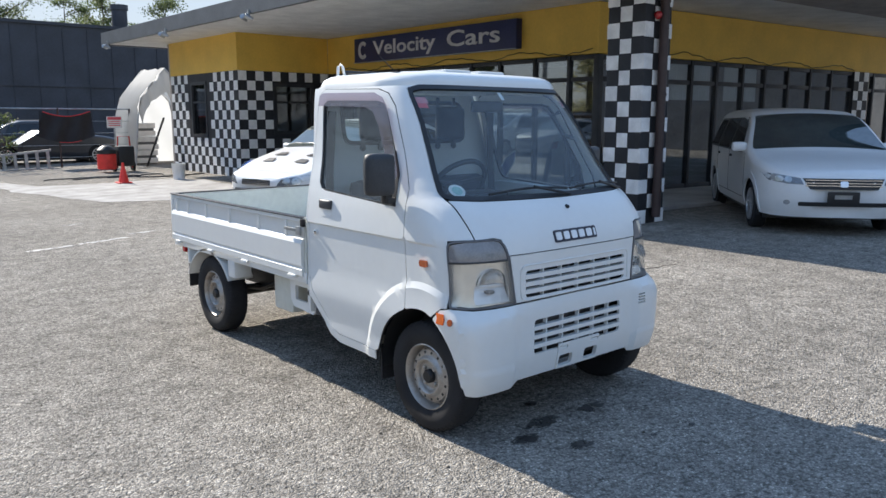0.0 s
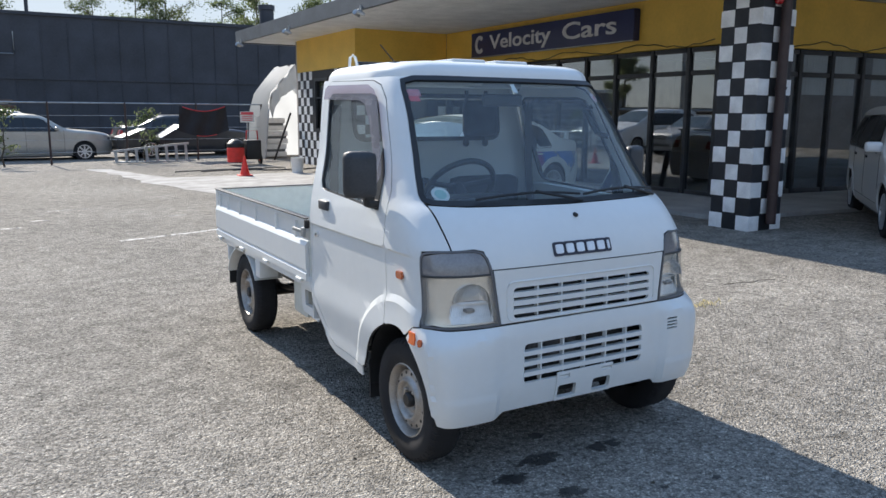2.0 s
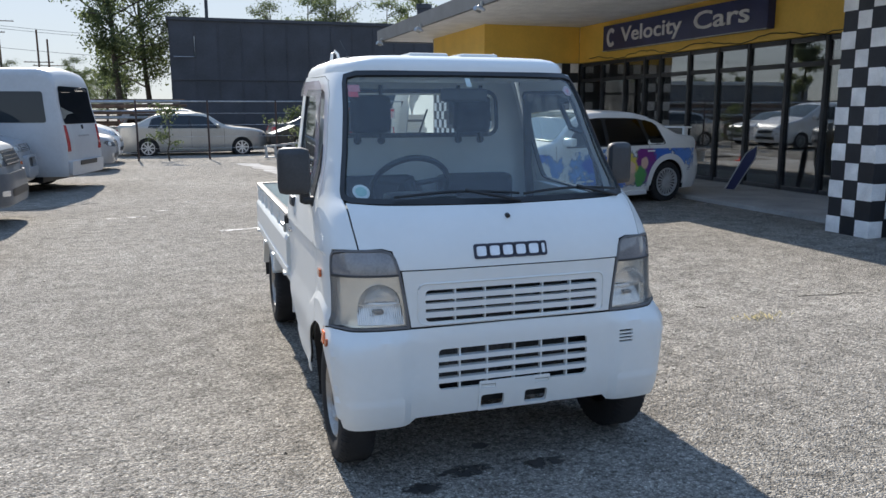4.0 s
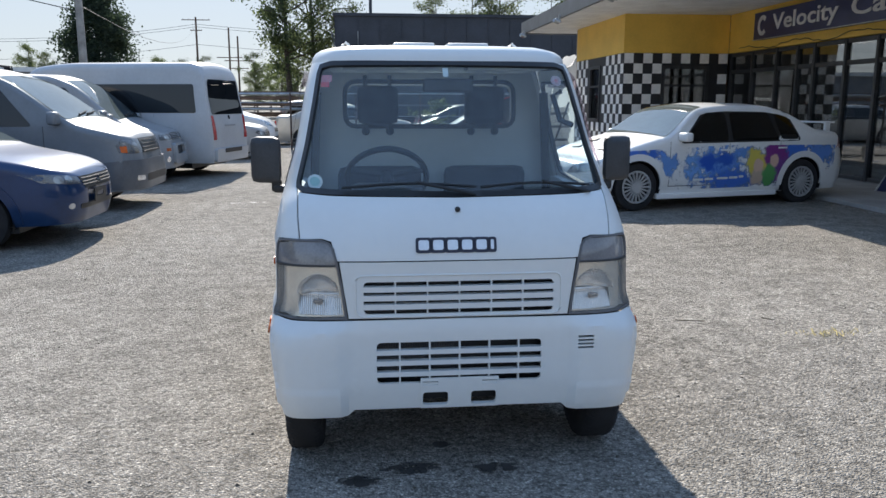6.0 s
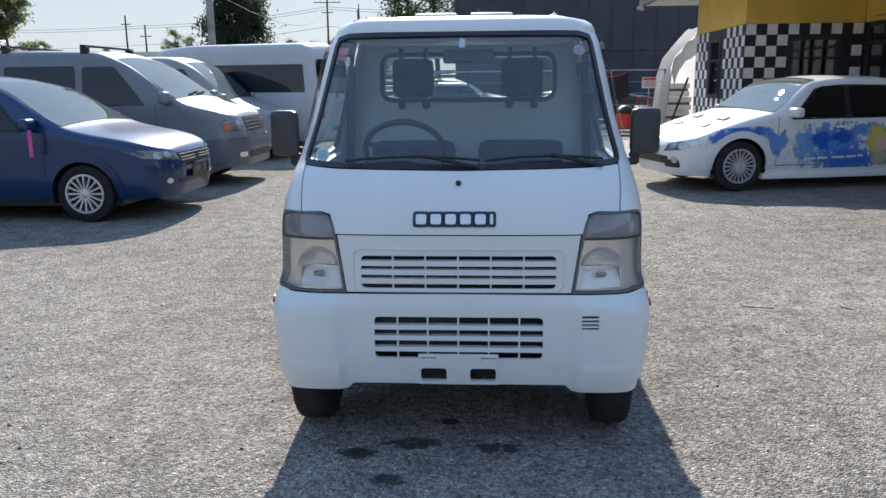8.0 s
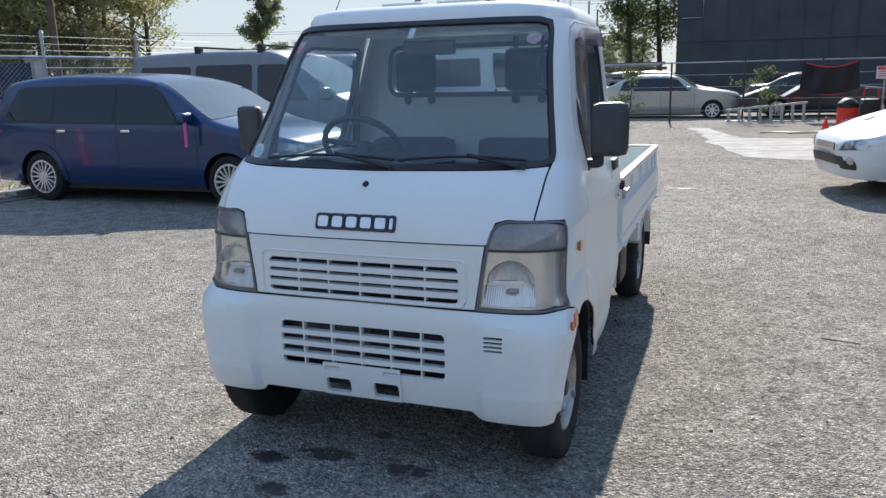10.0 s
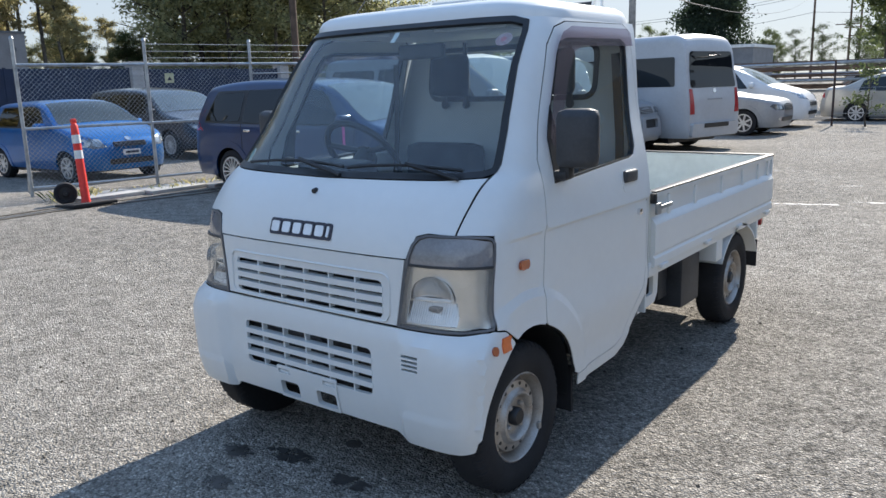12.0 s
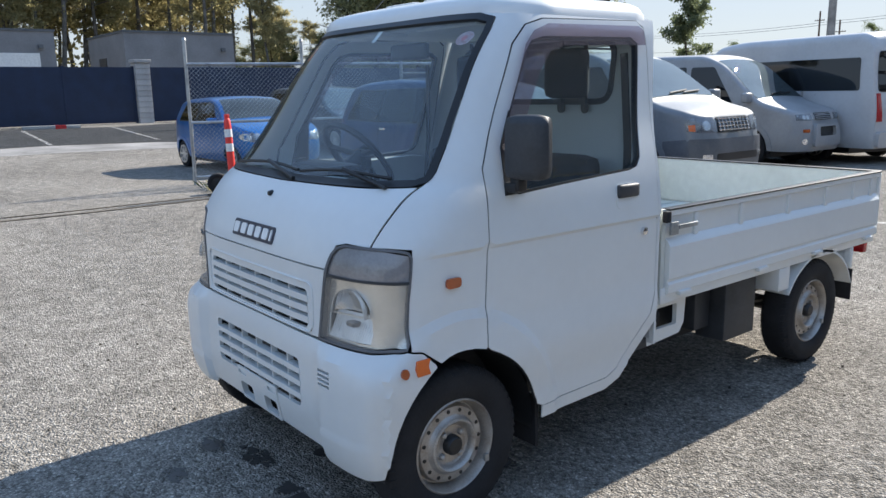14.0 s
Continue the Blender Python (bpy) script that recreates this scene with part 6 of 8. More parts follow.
def commuter_van():
    L, W, H = 5.1, 1.86, 2.25

    def ex(t, flank, roofmap, nose, part):
        tl = nose(True)
        common_face(t, lambda o: nose(False, o), tl, M["van_white"], [(0.5, 0.8), (0.76, 0.8), (0.74, 1.0), (0.55, 1.0)], (-0.4, 0.4, 0.8, 0.9), None, [(0.70, 0.74), (0.85, 0.74), (0.83, 1.22), (0.735, 1.22)], (0.75, 1.2, 0.2), [(1.6, 1.05)], W)
        part("rear_window", panel(round_poly([(-0.79, 1.24), (0.79, 1.24), (0.72, 1.93), (-0.72, 1.93)], 0.07, 3), [], nose(True, 0.008), 0.08, 0.0), M["glass_dark"], t)
        part("rear_bumper", panel(rect(-0.80, 0.80, 0.30, 0.56, 0.05), [], nose(True, 0.06), 0.1, 0.08), M["van_white"], t, "white rear bumper")
        part("step", panel(rect(-0.42, 0.42, 0.47, 0.555, 0.02), [], nose(True, 0.07), 0.1, 0.01), M["plastic_black"], t)
        part("handle_strip", panel(rect(-0.25, 0.25, 1.0, 1.03, 0.01), [], nose(True, 0.014), 0.1, 0.01), M["car_silver"], t)
        part("emblem", panel(rect(-0.05, 0.05, 1.14, 1.22, 0.03), [], nose(True, 0.012), 0.1, 0.008), M["chrome"], t)
        bm = tube(bmesh.new(), [(0.35, L + 0.02, 1.86), (0.30, L + 0.12, 1.90), (0.12, L + 0.13, 1.84)], 0.014, 6)
        part("rear_mirror_arm", bm, M["plastic_black"], t)
        part("wiper", tube(bmesh.new(), [(-0.1, L + 0.0, 1.85), (0.28, L + 0.0, 1.84)], 0.012, 5), M["plastic_black"], t)
        part("door_seam", tube(bmesh.new(), [(W / 2 * 0.995, 3.9, 0.5), (W / 2 * 0.99, 3.9, 1.2), (W / 2 * 0.88, 3.9, 2.0)], 0.006, 4), M["plastic_grey"], t)
    top = [(0, 1.0), (0.05, 1.15), (0.3, 1.28), (1.05, 1.95), (1.4, 2.18), (2.2, 2.25), (4.6, 2.25), (4.85, 2.19), (4.98, 2.02), (5.06, 1.35), (5.1, 0.9)]
    return car("van", "white high-roof commuter van backed into its space", face(-5.13, 17.42, -0.972, 0.236), M["van_white"], L, W, H, top, [(0, 1.0), (5.1, 1.18)], [(0, 0.8), (0.1, 0.92), (0.3, 1.0), (4.7, 1.0), (5.0, 0.97), (5.1, 0.93)], (0.9, 3.95), [(0.9, 1.75, 0.3, 0.0, 1.22, 1.82), (1.85, 4.80, 0.0, -0.05, 1.27, 1.83)], (0.32, 1.02), None, r=0.33, sill=0.28, tum=0.13, extras=ex, rim="steel_rim", roof_r=0.16, bow=(0.8, 0.03, 0.015), trim=False, seams=(0.7, 1.8, 3.1))


commuter_van()


def sedan(name, label, m, paint, L=4.5, H=1.43, W=1.75, hood=0.86, nose_z=None, extra=None, lamp=None, grille=(-0.35, 0.35, 0.60, 0.72), rim="alloy", spokes=10, r=0.315, axles=None):
    nz = hood if nose_z is None else nose_z
    top = [(0, nz - 0.14), (0.05, nz - 0.07), (0.25, nz - 0.02), (L * 0.15, (nz + hood) / 2 + 0.05), (L * 0.25, hood + 0.10), (L * 0.28, hood + 0.13), (L * 0.43, H - 0.04), (L * 0.52, H), (L * 0.66, H - 0.01), (L * 0.74, H - 0.08), (L * 0.88, hood + 0.20), (L - 0.08, hood + 0.17), (L - 0.02, hood + 0.05), (L, hood - 0.15)]

    def ex(t, flank, roofmap, nose, part):
        common_face(t, lambda o: nose(False, o), nose(True), paint, lamp or [(0.40, 0.60), (0.72, 0.62), (0.80, 0.70), (0.76, 0.76), (0.45, 0.72)], grille, (-0.5, 0.5, 0.34, 0.44), [(0.45, 0.78), (0.80, 0.78), (0.76, 0.93), (0.45, 0.94)], (L * 0.34, hood + 0.08, 0.12), [(L * 0.50, hood - 0.06), (L * 0.72, hood - 0.04)], W, (0.6, 0.40, 0.045))
        if extra:
            extra(t, flank, roofmap, nose, part)
    b = hood + 0.06
    return car(name, label, m, paint, L, W, H, top, [(0, hood - 0.1), (L * 0.3, b), (L, b + 0.05)], [(0, 0.42), (0.03, 0.60), (0.09, 0.75), (0.2, 0.87), (0.4, 0.95), (0.8, 1.0), (L - 0.8, 1.0), (L - 0.2, 0.92), (L, 0.78)], axles or (0.84, L - 0.98), seams=(L * 0.3, L * 0.515, L * 0.71), side_glass=[(L * 0.345, L * 0.51, 0.42, 0.02, b + 0.02, H - 0.10), (L * 0.525, L * 0.70, 0.02, -0.10, b + 0.02, H - 0.10), (L * 0.71, L * 0.78, -0.06, -0.16, b + 0.03, H - 0.12)], screen=(L * 0.285, L * 0.44), rear_screen=(L * 0.72, L * 0.87), r=r, sill=0.20, tum=0.25, extras=ex, rim=rim, spokes=spokes)


def decals(t, flank, roofmap, nose, part):
    """Plain colour fields on the flanks, and the bonnet's dark stripes and vents."""
    cut = lambda cy, a0, a1: [(cy + 0.42 * math.cos(a), 0.32 + 0.42 * math.sin(a)) for a in np.linspace(a0, a1, 14)]
    film = [(1.27, 0.27), (3.12, 0.27)] + cut(3.55, math.pi, 0.15) + [(4.12, 0.42), (4.16, 0.84), (2.2, 0.86), (0.40, 0.79), (0.38, 0.5)] + cut(0.84, math.pi - 0.15, 0)
    for s in (1, -1):
        part("decal", panel([(s * a, b) for a, b in film][::s], [], flank(s, 0.005), 0.06, 0.0), M["decal_film"], t, "blue splashed decal film with coloured figures as plain shapes")
        for y0, y1, z in ((1.70, 1.86, 0.395), (1.88, 2.02, 0.40), (2.08, 2.26, 0.405), (2.28, 2.42, 0.41), (2.44, 2.52, 0.42)):
            part("decal_bar", panel([(s * a, b) for a, b in rect(y0, y1, z - 0.012, z + 0.018, 0.012)][::s], [], flank(s, 0.009), 0.1, 0.0), M["sticker_white"], t)
    for u in (-0.62, 0.30):
        part("bonnet_vent", panel([(u, 0.52), (u + 0.32, 0.52), (u + 0.26, 0.64), (u + 0.06, 0.64)], [], roofmap(0.012), 0.1, 0.006), M["plastic_black"], t)
        part("bonnet_vent", panel([(u, 0.78), (u + 0.32, 0.78), (u + 0.26, 0.90), (u + 0.06, 0.90)], [], roofmap(0.012), 0.1, 0.006), M["plastic_black"], t)
    bm = boxes((-0.62, 0.62, 4.12, 4.28, 1.14, 1.165), (-0.60, -0.57, 4.12, 4.22, 1.0, 1.15), (0.57, 0.60, 4.12, 4.22, 1.0, 1.15), bevel=0.006)
    part("rear_wing", bm, M["car_white"], t)
    part("side_skirt", boxes((-0.86, 0.86, 1.15, 3.1, 0.15, 0.22), bevel=0.01), M["car_white"], t)
    part("intake_side", panel(rect(0.42, 0.66, 0.30, 0.40, 0.03), [], nose(), 0.08, 0.006), M["plastic_black"], t)
    part("intake_side", panel(rect(-0.66, -0.42, 0.30, 0.40, 0.03), [], nose(), 0.08, 0.006), M["plastic_black"], t)


def film_mat():
    """Soft splashes of printed colour on clear film."""
    m = bpy.data.materials.new("decal_film")
    m.use_nodes = True
    n, l = m.node_tree.nodes, m.node_tree.links
    bs = n["Principled BSDF"]
    bs.inputs["Roughness"].default_value, bs.inputs["Coat Weight"].default_value = 0.3, 0.5
    tc, sep = n.new("ShaderNodeTexCoord"), n.new("ShaderNodeSeparateXYZ")
    l.new(tc.outputs["Object"], sep.inputs[0])
    flat = n.new("ShaderNodeCombineXYZ")
    l.new(sep.outputs[1], flat.inputs[1])
    l.new(sep.outputs[2], flat.inputs[2])
    nz = n.new("ShaderNodeTexNoise")
    nz.inputs["Scale"].default_value, nz.inputs["Detail"].default_value = 7.0, 7
    l.new(flat.outputs[0], nz.inputs["Vector"])
    nz2 = n.new("ShaderNodeTexNoise")
    nz2.inputs["Scale"].default_value, nz2.inputs["Detail"].default_value = 16.0, 5
    l.new(flat.outputs[0], nz2.inputs["Vector"])

    def calc(op, a, b=None, c_=None):
        q = n.new("ShaderNodeMath")
        q.operation = op
        for k, v in enumerate((a, b, c_)):
            if v is None:
                continue
            if isinstance(v, (int, float)):
                q.inputs[k].default_value = v
            else:
                l.new(v, q.inputs[k])
        return q.outputs[0]
    rows = [(2.05, 0.58, 0.62, 0.34, (0.16, 0.36, 0.75), 1.0, 0.9), (2.30, 0.40, 0.55, 0.22, (0.05, 0.16, 0.60), 1.0, 0.8), (0.80, 0.72, 0.50, 0.16, (0.03, 0.13, 0.55), 0.95, 0.9), (1.28, 0.62, 0.22, 0.16, (0.12, 0.30, 0.72), 0.8, 0.9), (1.95, 0.64, 0.22, 0.16, (0.02, 0.10, 0.52), 1.0, 0.9), (2.20, 0.68, 0.20, 0.13, (0.02, 0.10, 0.50), 1.0, 0.8), (3.35, 0.78, 0.40, 0.17, (0.04, 0.15, 0.58), 1.0, 0.9), (3.90, 0.72, 0.36, 0.22, (0.10, 0.25, 0.68), 0.9, 0.9), (2.50, 0.75, 0.20, 0.12, (0.10, 0.28, 0.70), 0.8, 0.9),
            (2.74, 0.60, 0.22, 0.24, (0.66, 0.54, 0.10), 1.0, 0.45), (2.77, 0.42, 0.14, 0.16, (0.55, 0.42, 0.32), 1.0, 0.5), (3.06, 0.70, 0.22, 0.22, (0.20, 0.03, 0.22), 1.0, 0.35), (3.12, 0.48, 0.18, 0.26, (0.16, 0.05, 0.24), 1.0, 0.5), (2.76, 0.57, 0.09, 0.11, (0.72, 0.50, 0.38), 1.0, 0.3), (3.03, 0.63, 0.08, 0.10, (0.70, 0.46, 0.36), 1.0, 0.3), (2.95, 0.42, 0.13, 0.17, (0.10, 0.34, 0.10), 1.0, 0.5), (3.17, 0.36, 0.10, 0.10, (0.55, 0.35, 0.40), 1.0, 0.5)]
    col, alpha = None, 0.0
    for y, z, ry, rz, c_, top_a, ragged in rows:
        a = calc("DIVIDE", calc("SUBTRACT", sep.outputs[1], y), ry)
        b = calc("DIVIDE", calc("SUBTRACT", sep.outputs[2], z), rz)
        d = calc("SQRT", calc("ADD", calc("MULTIPLY", a, a), calc("MULTIPLY", b, b)))
        d = calc("MULTIPLY_ADD", calc("SUBTRACT", nz.outputs[0], 0.5), 3.0 * ragged, d)
        d = calc("MULTIPLY_ADD", calc("SUBTRACT", nz2.outputs[0], 0.5), 1.2 * ragged, d)
        mk = n.new("ShaderNodeMapRange")
        mk.inputs[1].default_value, mk.inputs[2].default_value = 1.0, 0.95 - 0.55 * ragged
        mk.inputs[3].default_value, mk.inputs[4].default_value = 0.0, top_a
        l.new(d, mk.inputs[0])
        mx = n.new("ShaderNodeMix")
        mx.data_type = "RGBA"
        l.new(mk.outputs[0], mx.inputs[0])
        if col is None:
            mx.inputs[6].default_value = (*c_, 1)
        else:
            l.new(col, mx.inputs[6])
        mx.inputs[7].default_value = (*c_, 1)
        col = mx.outputs[2]
        alpha = calc("MAXIMUM", mk.outputs[0], alpha)
    l.new(col, bs.inputs["Base Color"])
    l.new(alpha, bs.inputs["Alpha"])
    return m


M["decal_film"] = film_mat()
sedan("sedan_car", "white sports sedan with blue and coloured decals beside the showroom", face(5.20, 10.14, -0.977, -0.215, 0.05), M["car_white"], L=4.40, H=1.40, W=1.72, hood=0.84, nose_z=0.70, lamp=[(0.42, 0.50), (0.70, 0.53), (0.80, 0.60), (0.78, 0.66), (0.50, 0.60)], grille=(-0.30, 0.30, 0.50, 0.58), extra=decals, spokes=20, axles=(0.84, 3.55), r=0.32)
sedan("sedan_car", "silver sedan parked in the row", face(0.0, 21.2, 1, 0), M["car_silver"], L=4.6, H=1.45, W=1.80, hood=0.88, spokes=7)
sedan("sedan_car", "beige saloon standing behind the wire fence", face(4.38, 28.2, 1, 0.04, -0.06), M["car_beige"], L=4.98, H=1.47, W=1.82, hood=0.90, axles=(0.92, 3.95), spokes=8)


def people_mover(label, m, paint):
    L, W, H = 4.8, 1.82, 1.74
    top = [(0, 0.72), (0.05, 0.85), (0.3, 0.98), (0.9, 1.14), (1.0, 1.18), (1.9, 1.62), (2.4, 1.73), (3.6, 1.74), (4.5, 1.66), (4.72, 1.35), (4.8, 0.85)]

    def ex(t, flank, roofmap, nose, part):
        common_face(t, lambda o: nose(False, o), nose(True), paint, [(0.40, 0.76), (0.70, 0.80), (0.86, 0.95), (0.80, 0.98), (0.55, 0.86)], (-0.4, 0.4, 0.60, 0.70), (-0.5, 0.5, 0.36, 0.46), [(0.65, 0.9), (0.87, 0.9), (0.82, 1.3), (0.7, 1.3)], (1.45, 1.12, 0.14), [(2.4, 0.98)], W)
    return car("minivan", label, m, paint, L, W, H, top, [(0, 0.75), (1.0, 1.05), (4.8, 1.12)], [(0, 0.42), (0.04, 0.65), (0.1, 0.78), (0.22, 0.90), (0.7, 1.0), (4.0, 1.0), (4.6, 0.93), (4.8, 0.8)], (0.95, 3.85), [(1.6, 2.5, 0.42, 0.03, 1.12, 1.56), (2.58, 3.5, 0.02, 0.0, 1.13, 1.57), (3.57, 4.4, 0.0, -0.2, 1.14, 1.54)], (1.02, 1.95), None, extras=ex)


people_mover("white people mover parked in the row", face(-0.1, 24.3, 1, 0), M["car_white"])


def hatchback(label, m, paint):
    L, W, H = 3.64, 1.66, 1.50
    top = [(0, 0.70), (0.04, 0.80), (0.2, 0.88), (0.75, 1.02), (0.85, 1.06), (1.55, 1.44), (1.9, 1.50), (2.7, 1.49), (3.25, 1.42), (3.55, 1.05), (3.64, 0.75)]

    def ex(t, flank, roofmap, nose, part):
        common_face(t, lambda o: nose(False, o), nose(True), paint, [(0.40, 0.66), (0.62, 0.64), (0.76, 0.70), (0.80, 0.84), (0.70, 0.87), (0.52, 0.78)], (-0.30, 0.30, 0.66, 0.75), (-0.4, 0.4, 0.34, 0.44), [(0.6, 0.85), (0.78, 0.85), (0.74, 1.1), (0.64, 1.1)], (1.25, 0.98, 0.13), [(2.0, 0.88)], W)
        part("number_plate", panel(rect(-0.16, 0.16, 0.50, 0.60, 0.01), [], nose(False, 0.012), 0.1, 0.006), M["sticker_white"], t)
        part("plate_bar", panel(rect(-0.12, 0.12, 0.53, 0.57), [], nose(False, 0.016), 0.1, 0.003), M["badge_dark"], t)
        part("emblem", panel([(0.06 * math.cos(a), 0.80 + 0.035 * math.sin(a)) for a in np.linspace(0, math.tau, 13)[:-1]], [], nose(False, 0.012), 0.1, 0.008), M["chrome"], t)
    return car("hatchback_car", label, m, paint, L, W, H, top, [(0, 0.72), (0.8, 0.96), (3.64, 1.02)], [(0, 0.45), (0.03, 0.63), (0.09, 0.77), (0.2, 0.89), (0.4, 0.96), (0.65, 1.0), (3.0, 1.0), (3.5, 0.92), (3.64, 0.8)], (0.68, 3.05), [(1.25, 2.15, 0.42, 0.02, 1.03, 1.40), (2.22, 3.05, 0.02, -0.12, 1.04, 1.39)], (0.88, 1.6), (3.27, 3.52), r=0.29, extras=ex, spokes=8, glass="glass_low")


hatchback("bright blue hatchback parked behind the chain-link fence", face(-7.27, 7.90, 1, 0.0, -0.02) @ Matrix.Diagonal((1, 1, 0.91, 1)), M["car_bright_blue"])
minivan("dark car standing behind the chain-link fence", face(-9.5, 11.6, 1, 0.0), M["car_dark"])
sedan("sedan_car", "dark sedan standing behind the wire fence", face(9.0, 27.8, 1, 0.05), M["car_dark"], L=4.6, H=1.40)
sedan("sedan_car", "white sedan parked far along the row", face(-1.4, 27.6, 1, 0.0), M["car_white"], L=4.5, H=1.40)
minivan("pale minivan standing behind the wire fence", face(3.9, 31.6, 1, 0.0), M["car_silver"])

# ---------------------------------------------------------------- forecourt: pillar, sign, small fittings


def pillar():
    x0, x1, y0, y1, z0 = 8.84, 9.44, 6.22, 6.82, 0.06
    t = thing("pillar", "square pillar painted in black and white squares with a downpipe", "pillar", kind="structure")
    part("pillar_core", boxes((x0, x1, y0, y1, z0, SOFFIT), bevel=0.015), M["check_black"], t, "black painted masonry")
    rnd = random.Random(4)
    w = h = 0.208
    w = (x1 - x0) / 3
    for face_k in range(4):
        for i in range(3):
            for j in range(17):
                if (i + j) % 2:
                    continue
                e = [rnd.uniform(-0.006, 0.006) for _ in range(4)]
                za, zb = z0 + j * h + 0.008 + e[0], min(SOFFIT - 0.02, z0 + (j + 1) * h - 0.008 + e[1])
                a, b = i * w + 0.008 + e[2], (i + 1) * w - 0.008 + e[3]
                if i == 0:
                    a = -0.0065
                if i == 2:
                    b = 3 * w - 0.004 + e[3]
                bb = ((x0 - 0.006, x0 + 0.01, y0 + a, y0 + b, za, zb), (x0 + a, x0 + b, y0 - 0.006, y0 + 0.01, za, zb), (x1 - 0.01, x1 + 0.006, y0 + a, y0 + b, za, zb), (x0 + a, x0 + b, y1 - 0.01, y1 + 0.006, za, zb))[face_k]
                part("square", boxes(bb, bevel=0.003), M["check_white"], t, "", 30)
    px, py = x0 + 0.31, y0 - 0.085
    pipe = part("downpipe", tube(bmesh.new(), [(px, py, 0.16), (px, py, SOFFIT - 0.02)], 0.062, 14), M["pipe_brown"], t, "dark brown downpipe")
    for z in (0.5, 1.8, 3.0):
        part("pipe_clip", lathe(bmesh.new(), [(z, 0.07), (z + 0.03, 0.07)], (px, py, 0), "z", 14), M["pipe_brown"], pipe)
    bm = bmesh.new()
    bmesh.ops.create_uvsphere(bm, u_segments=14, v_segments=8, radius=0.055, matrix=Matrix.Translation((px - 0.10, y0 - 0.05, 2.84)))
    part("red_bell", bm, M["red_lens"], t, "small red alarm bell")


M["pipe_brown"] = mat("pipe_brown", (0.05, 0.03, 0.028), 0.5, var=0.2, scale=6)
pillar()


def shop_sign():
    t = thing("shop_sign", "navy shop sign with pale raised serif letters on the yellow wall", "sign", kind="")
    x = WALL_X
    part("sign_board", boxes((x - 0.16, x - 0.004, 10.70, 16.17, 2.825, 3.387), bevel=0.01), M["sign_navy"], t, "navy panel", 30)
    part("sign_edge", boxes((x - 0.175, x - 0.161, 10.70, 16.17, 2.815, 2.83)), M["galvanised"], t)
    # text runs along -y, seen from -x
    m = Matrix(((0, 0, -1, x - 0.163), (-1, 0, 0, 15.38), (0, 1, 0, 2.985), (0, 0, 0, 1)))
    letters("Velocity", 0.44, 0.012, M["sign_letter"], t, m, bold=0.006, width=2.28)
    m2 = m.copy()
    m2[1][3] = 12.72
    letters("Cars", 0.46, 0.012, M["sign_letter"], t, m2, bold=0.006, width=1.58)
    bm = bmesh.new()
    ring = [(15.80 + 0.15 * math.cos(a), 3.105 + 0.165 * math.sin(a)) for a in np.linspace(radians(45), radians(315), 16)]
    for (a, b), (c, d) in zip(ring, ring[1:]):
        strip(bm, [(x - 0.165, 31.60 - a, b), (x - 0.165, 31.60 - c, d)], (1, 0, 0), 0.085, 0.016)
    part("emblem", bm, M["sign_letter"], t, "pale ring emblem", 0)


shop_sign()


def flood_lamp(x, y, z):
    t = thing("flood_lamp", "small twin floodlight under the canopy edge", "lamp", pose(x, y, z), "floodlights along the canopy")
    part("bracket", boxes((-0.02, 0.02, -0.02, 0.02, -0.10, 0.02)), M["galvanised"], t)
    for s in (-1, 1):
        bm = bmesh.new()
        lathe(bm, [(-0.10, 0.025), (-0.04, 0.04), (0.06, 0.055), (0.065, 0.05)], (0, 0, 0), "y", 14)
        h = part("lamp_head", bm, M["galvanised"], t)
        h.matrix_local = pose(-0.06, s * 0.09, -0.13, 25, 0, 90 + s * 30)


for x, y in ((7.32, 22.6), (7.32, 14.3), (7.32, 18.5)):
    flood_lamp(x, y, SOFFIT + 0.02)


def light_string():
    """The loose wire of small lights under the yellow band."""
    t = thing("light_string", "thin dark string of unlit lights along the band", "wire")
    rnd = random.Random(9)
    pts = [(WALL_X - 0.03, y, BAND + 0.06 + 0.05 * math.sin(y * 3.1) + rnd.uniform(-0.02, 0.02)) for y in np.arange(8.95, 17.2, 0.15)]
    part("wire", tube(bmesh.new(), pts, 0.008, 4), M["plastic_black"], t)
    pts = [tuple(W0 + WDIR * s + Vector((-0.02, -0.05, BAND + 0.06 + 0.05 * math.sin(s * 3.3) + rnd.uniform(-0.02, 0.02)))) for s in np.arange(0.2, 9.0, 0.15)]
    part("wire", tube(bmesh.new(), pts, 0.008, 4), M["plastic_black"], t)


light_string()


def curtains():
    off = Vector((-WDIR.y, WDIR.x, 0)) * 0.13
    for k, (s0, s1) in enumerate(((2.1, 2.68), (2.82, 3.42), (3.92, 4.38), (4.52, 5.05))):
        bm = bmesh.new()
        n = 40
        A, B = [], []
        for i in range(n + 1):
            p = W0 + WDIR * (s0 + (s1 - s0) * i / n) + off * (1 + 0.12 * math.sin(i * 1.7))
            A.append(bm.verts.new((p.x, p.y, 1.86)))
            B.append(bm.verts.new((p.x, p.y, BAND - 0.02)))
        for i in range(n):
            bm.faces.new((A[i], A[i + 1], B[i + 1], B[i]))
        tagged(part("curtain", bm, M["curtain"]), "pale pleated half curtain behind the wing window", "curtain", "curtains")


curtains()


def wing_pilaster():
    p = W0 + WDIR * 8.9 + Vector((-0.02, -0.06, 0))
    check_wall("wall_check_wing", (p.x, p.y), (p.x + WDIR.x * 0.7, p.y + WDIR.y * 0.7), BASE, BAND - 0.005, 0.226, [], "checkered strip at the end of the wing")


wing_pilaster()


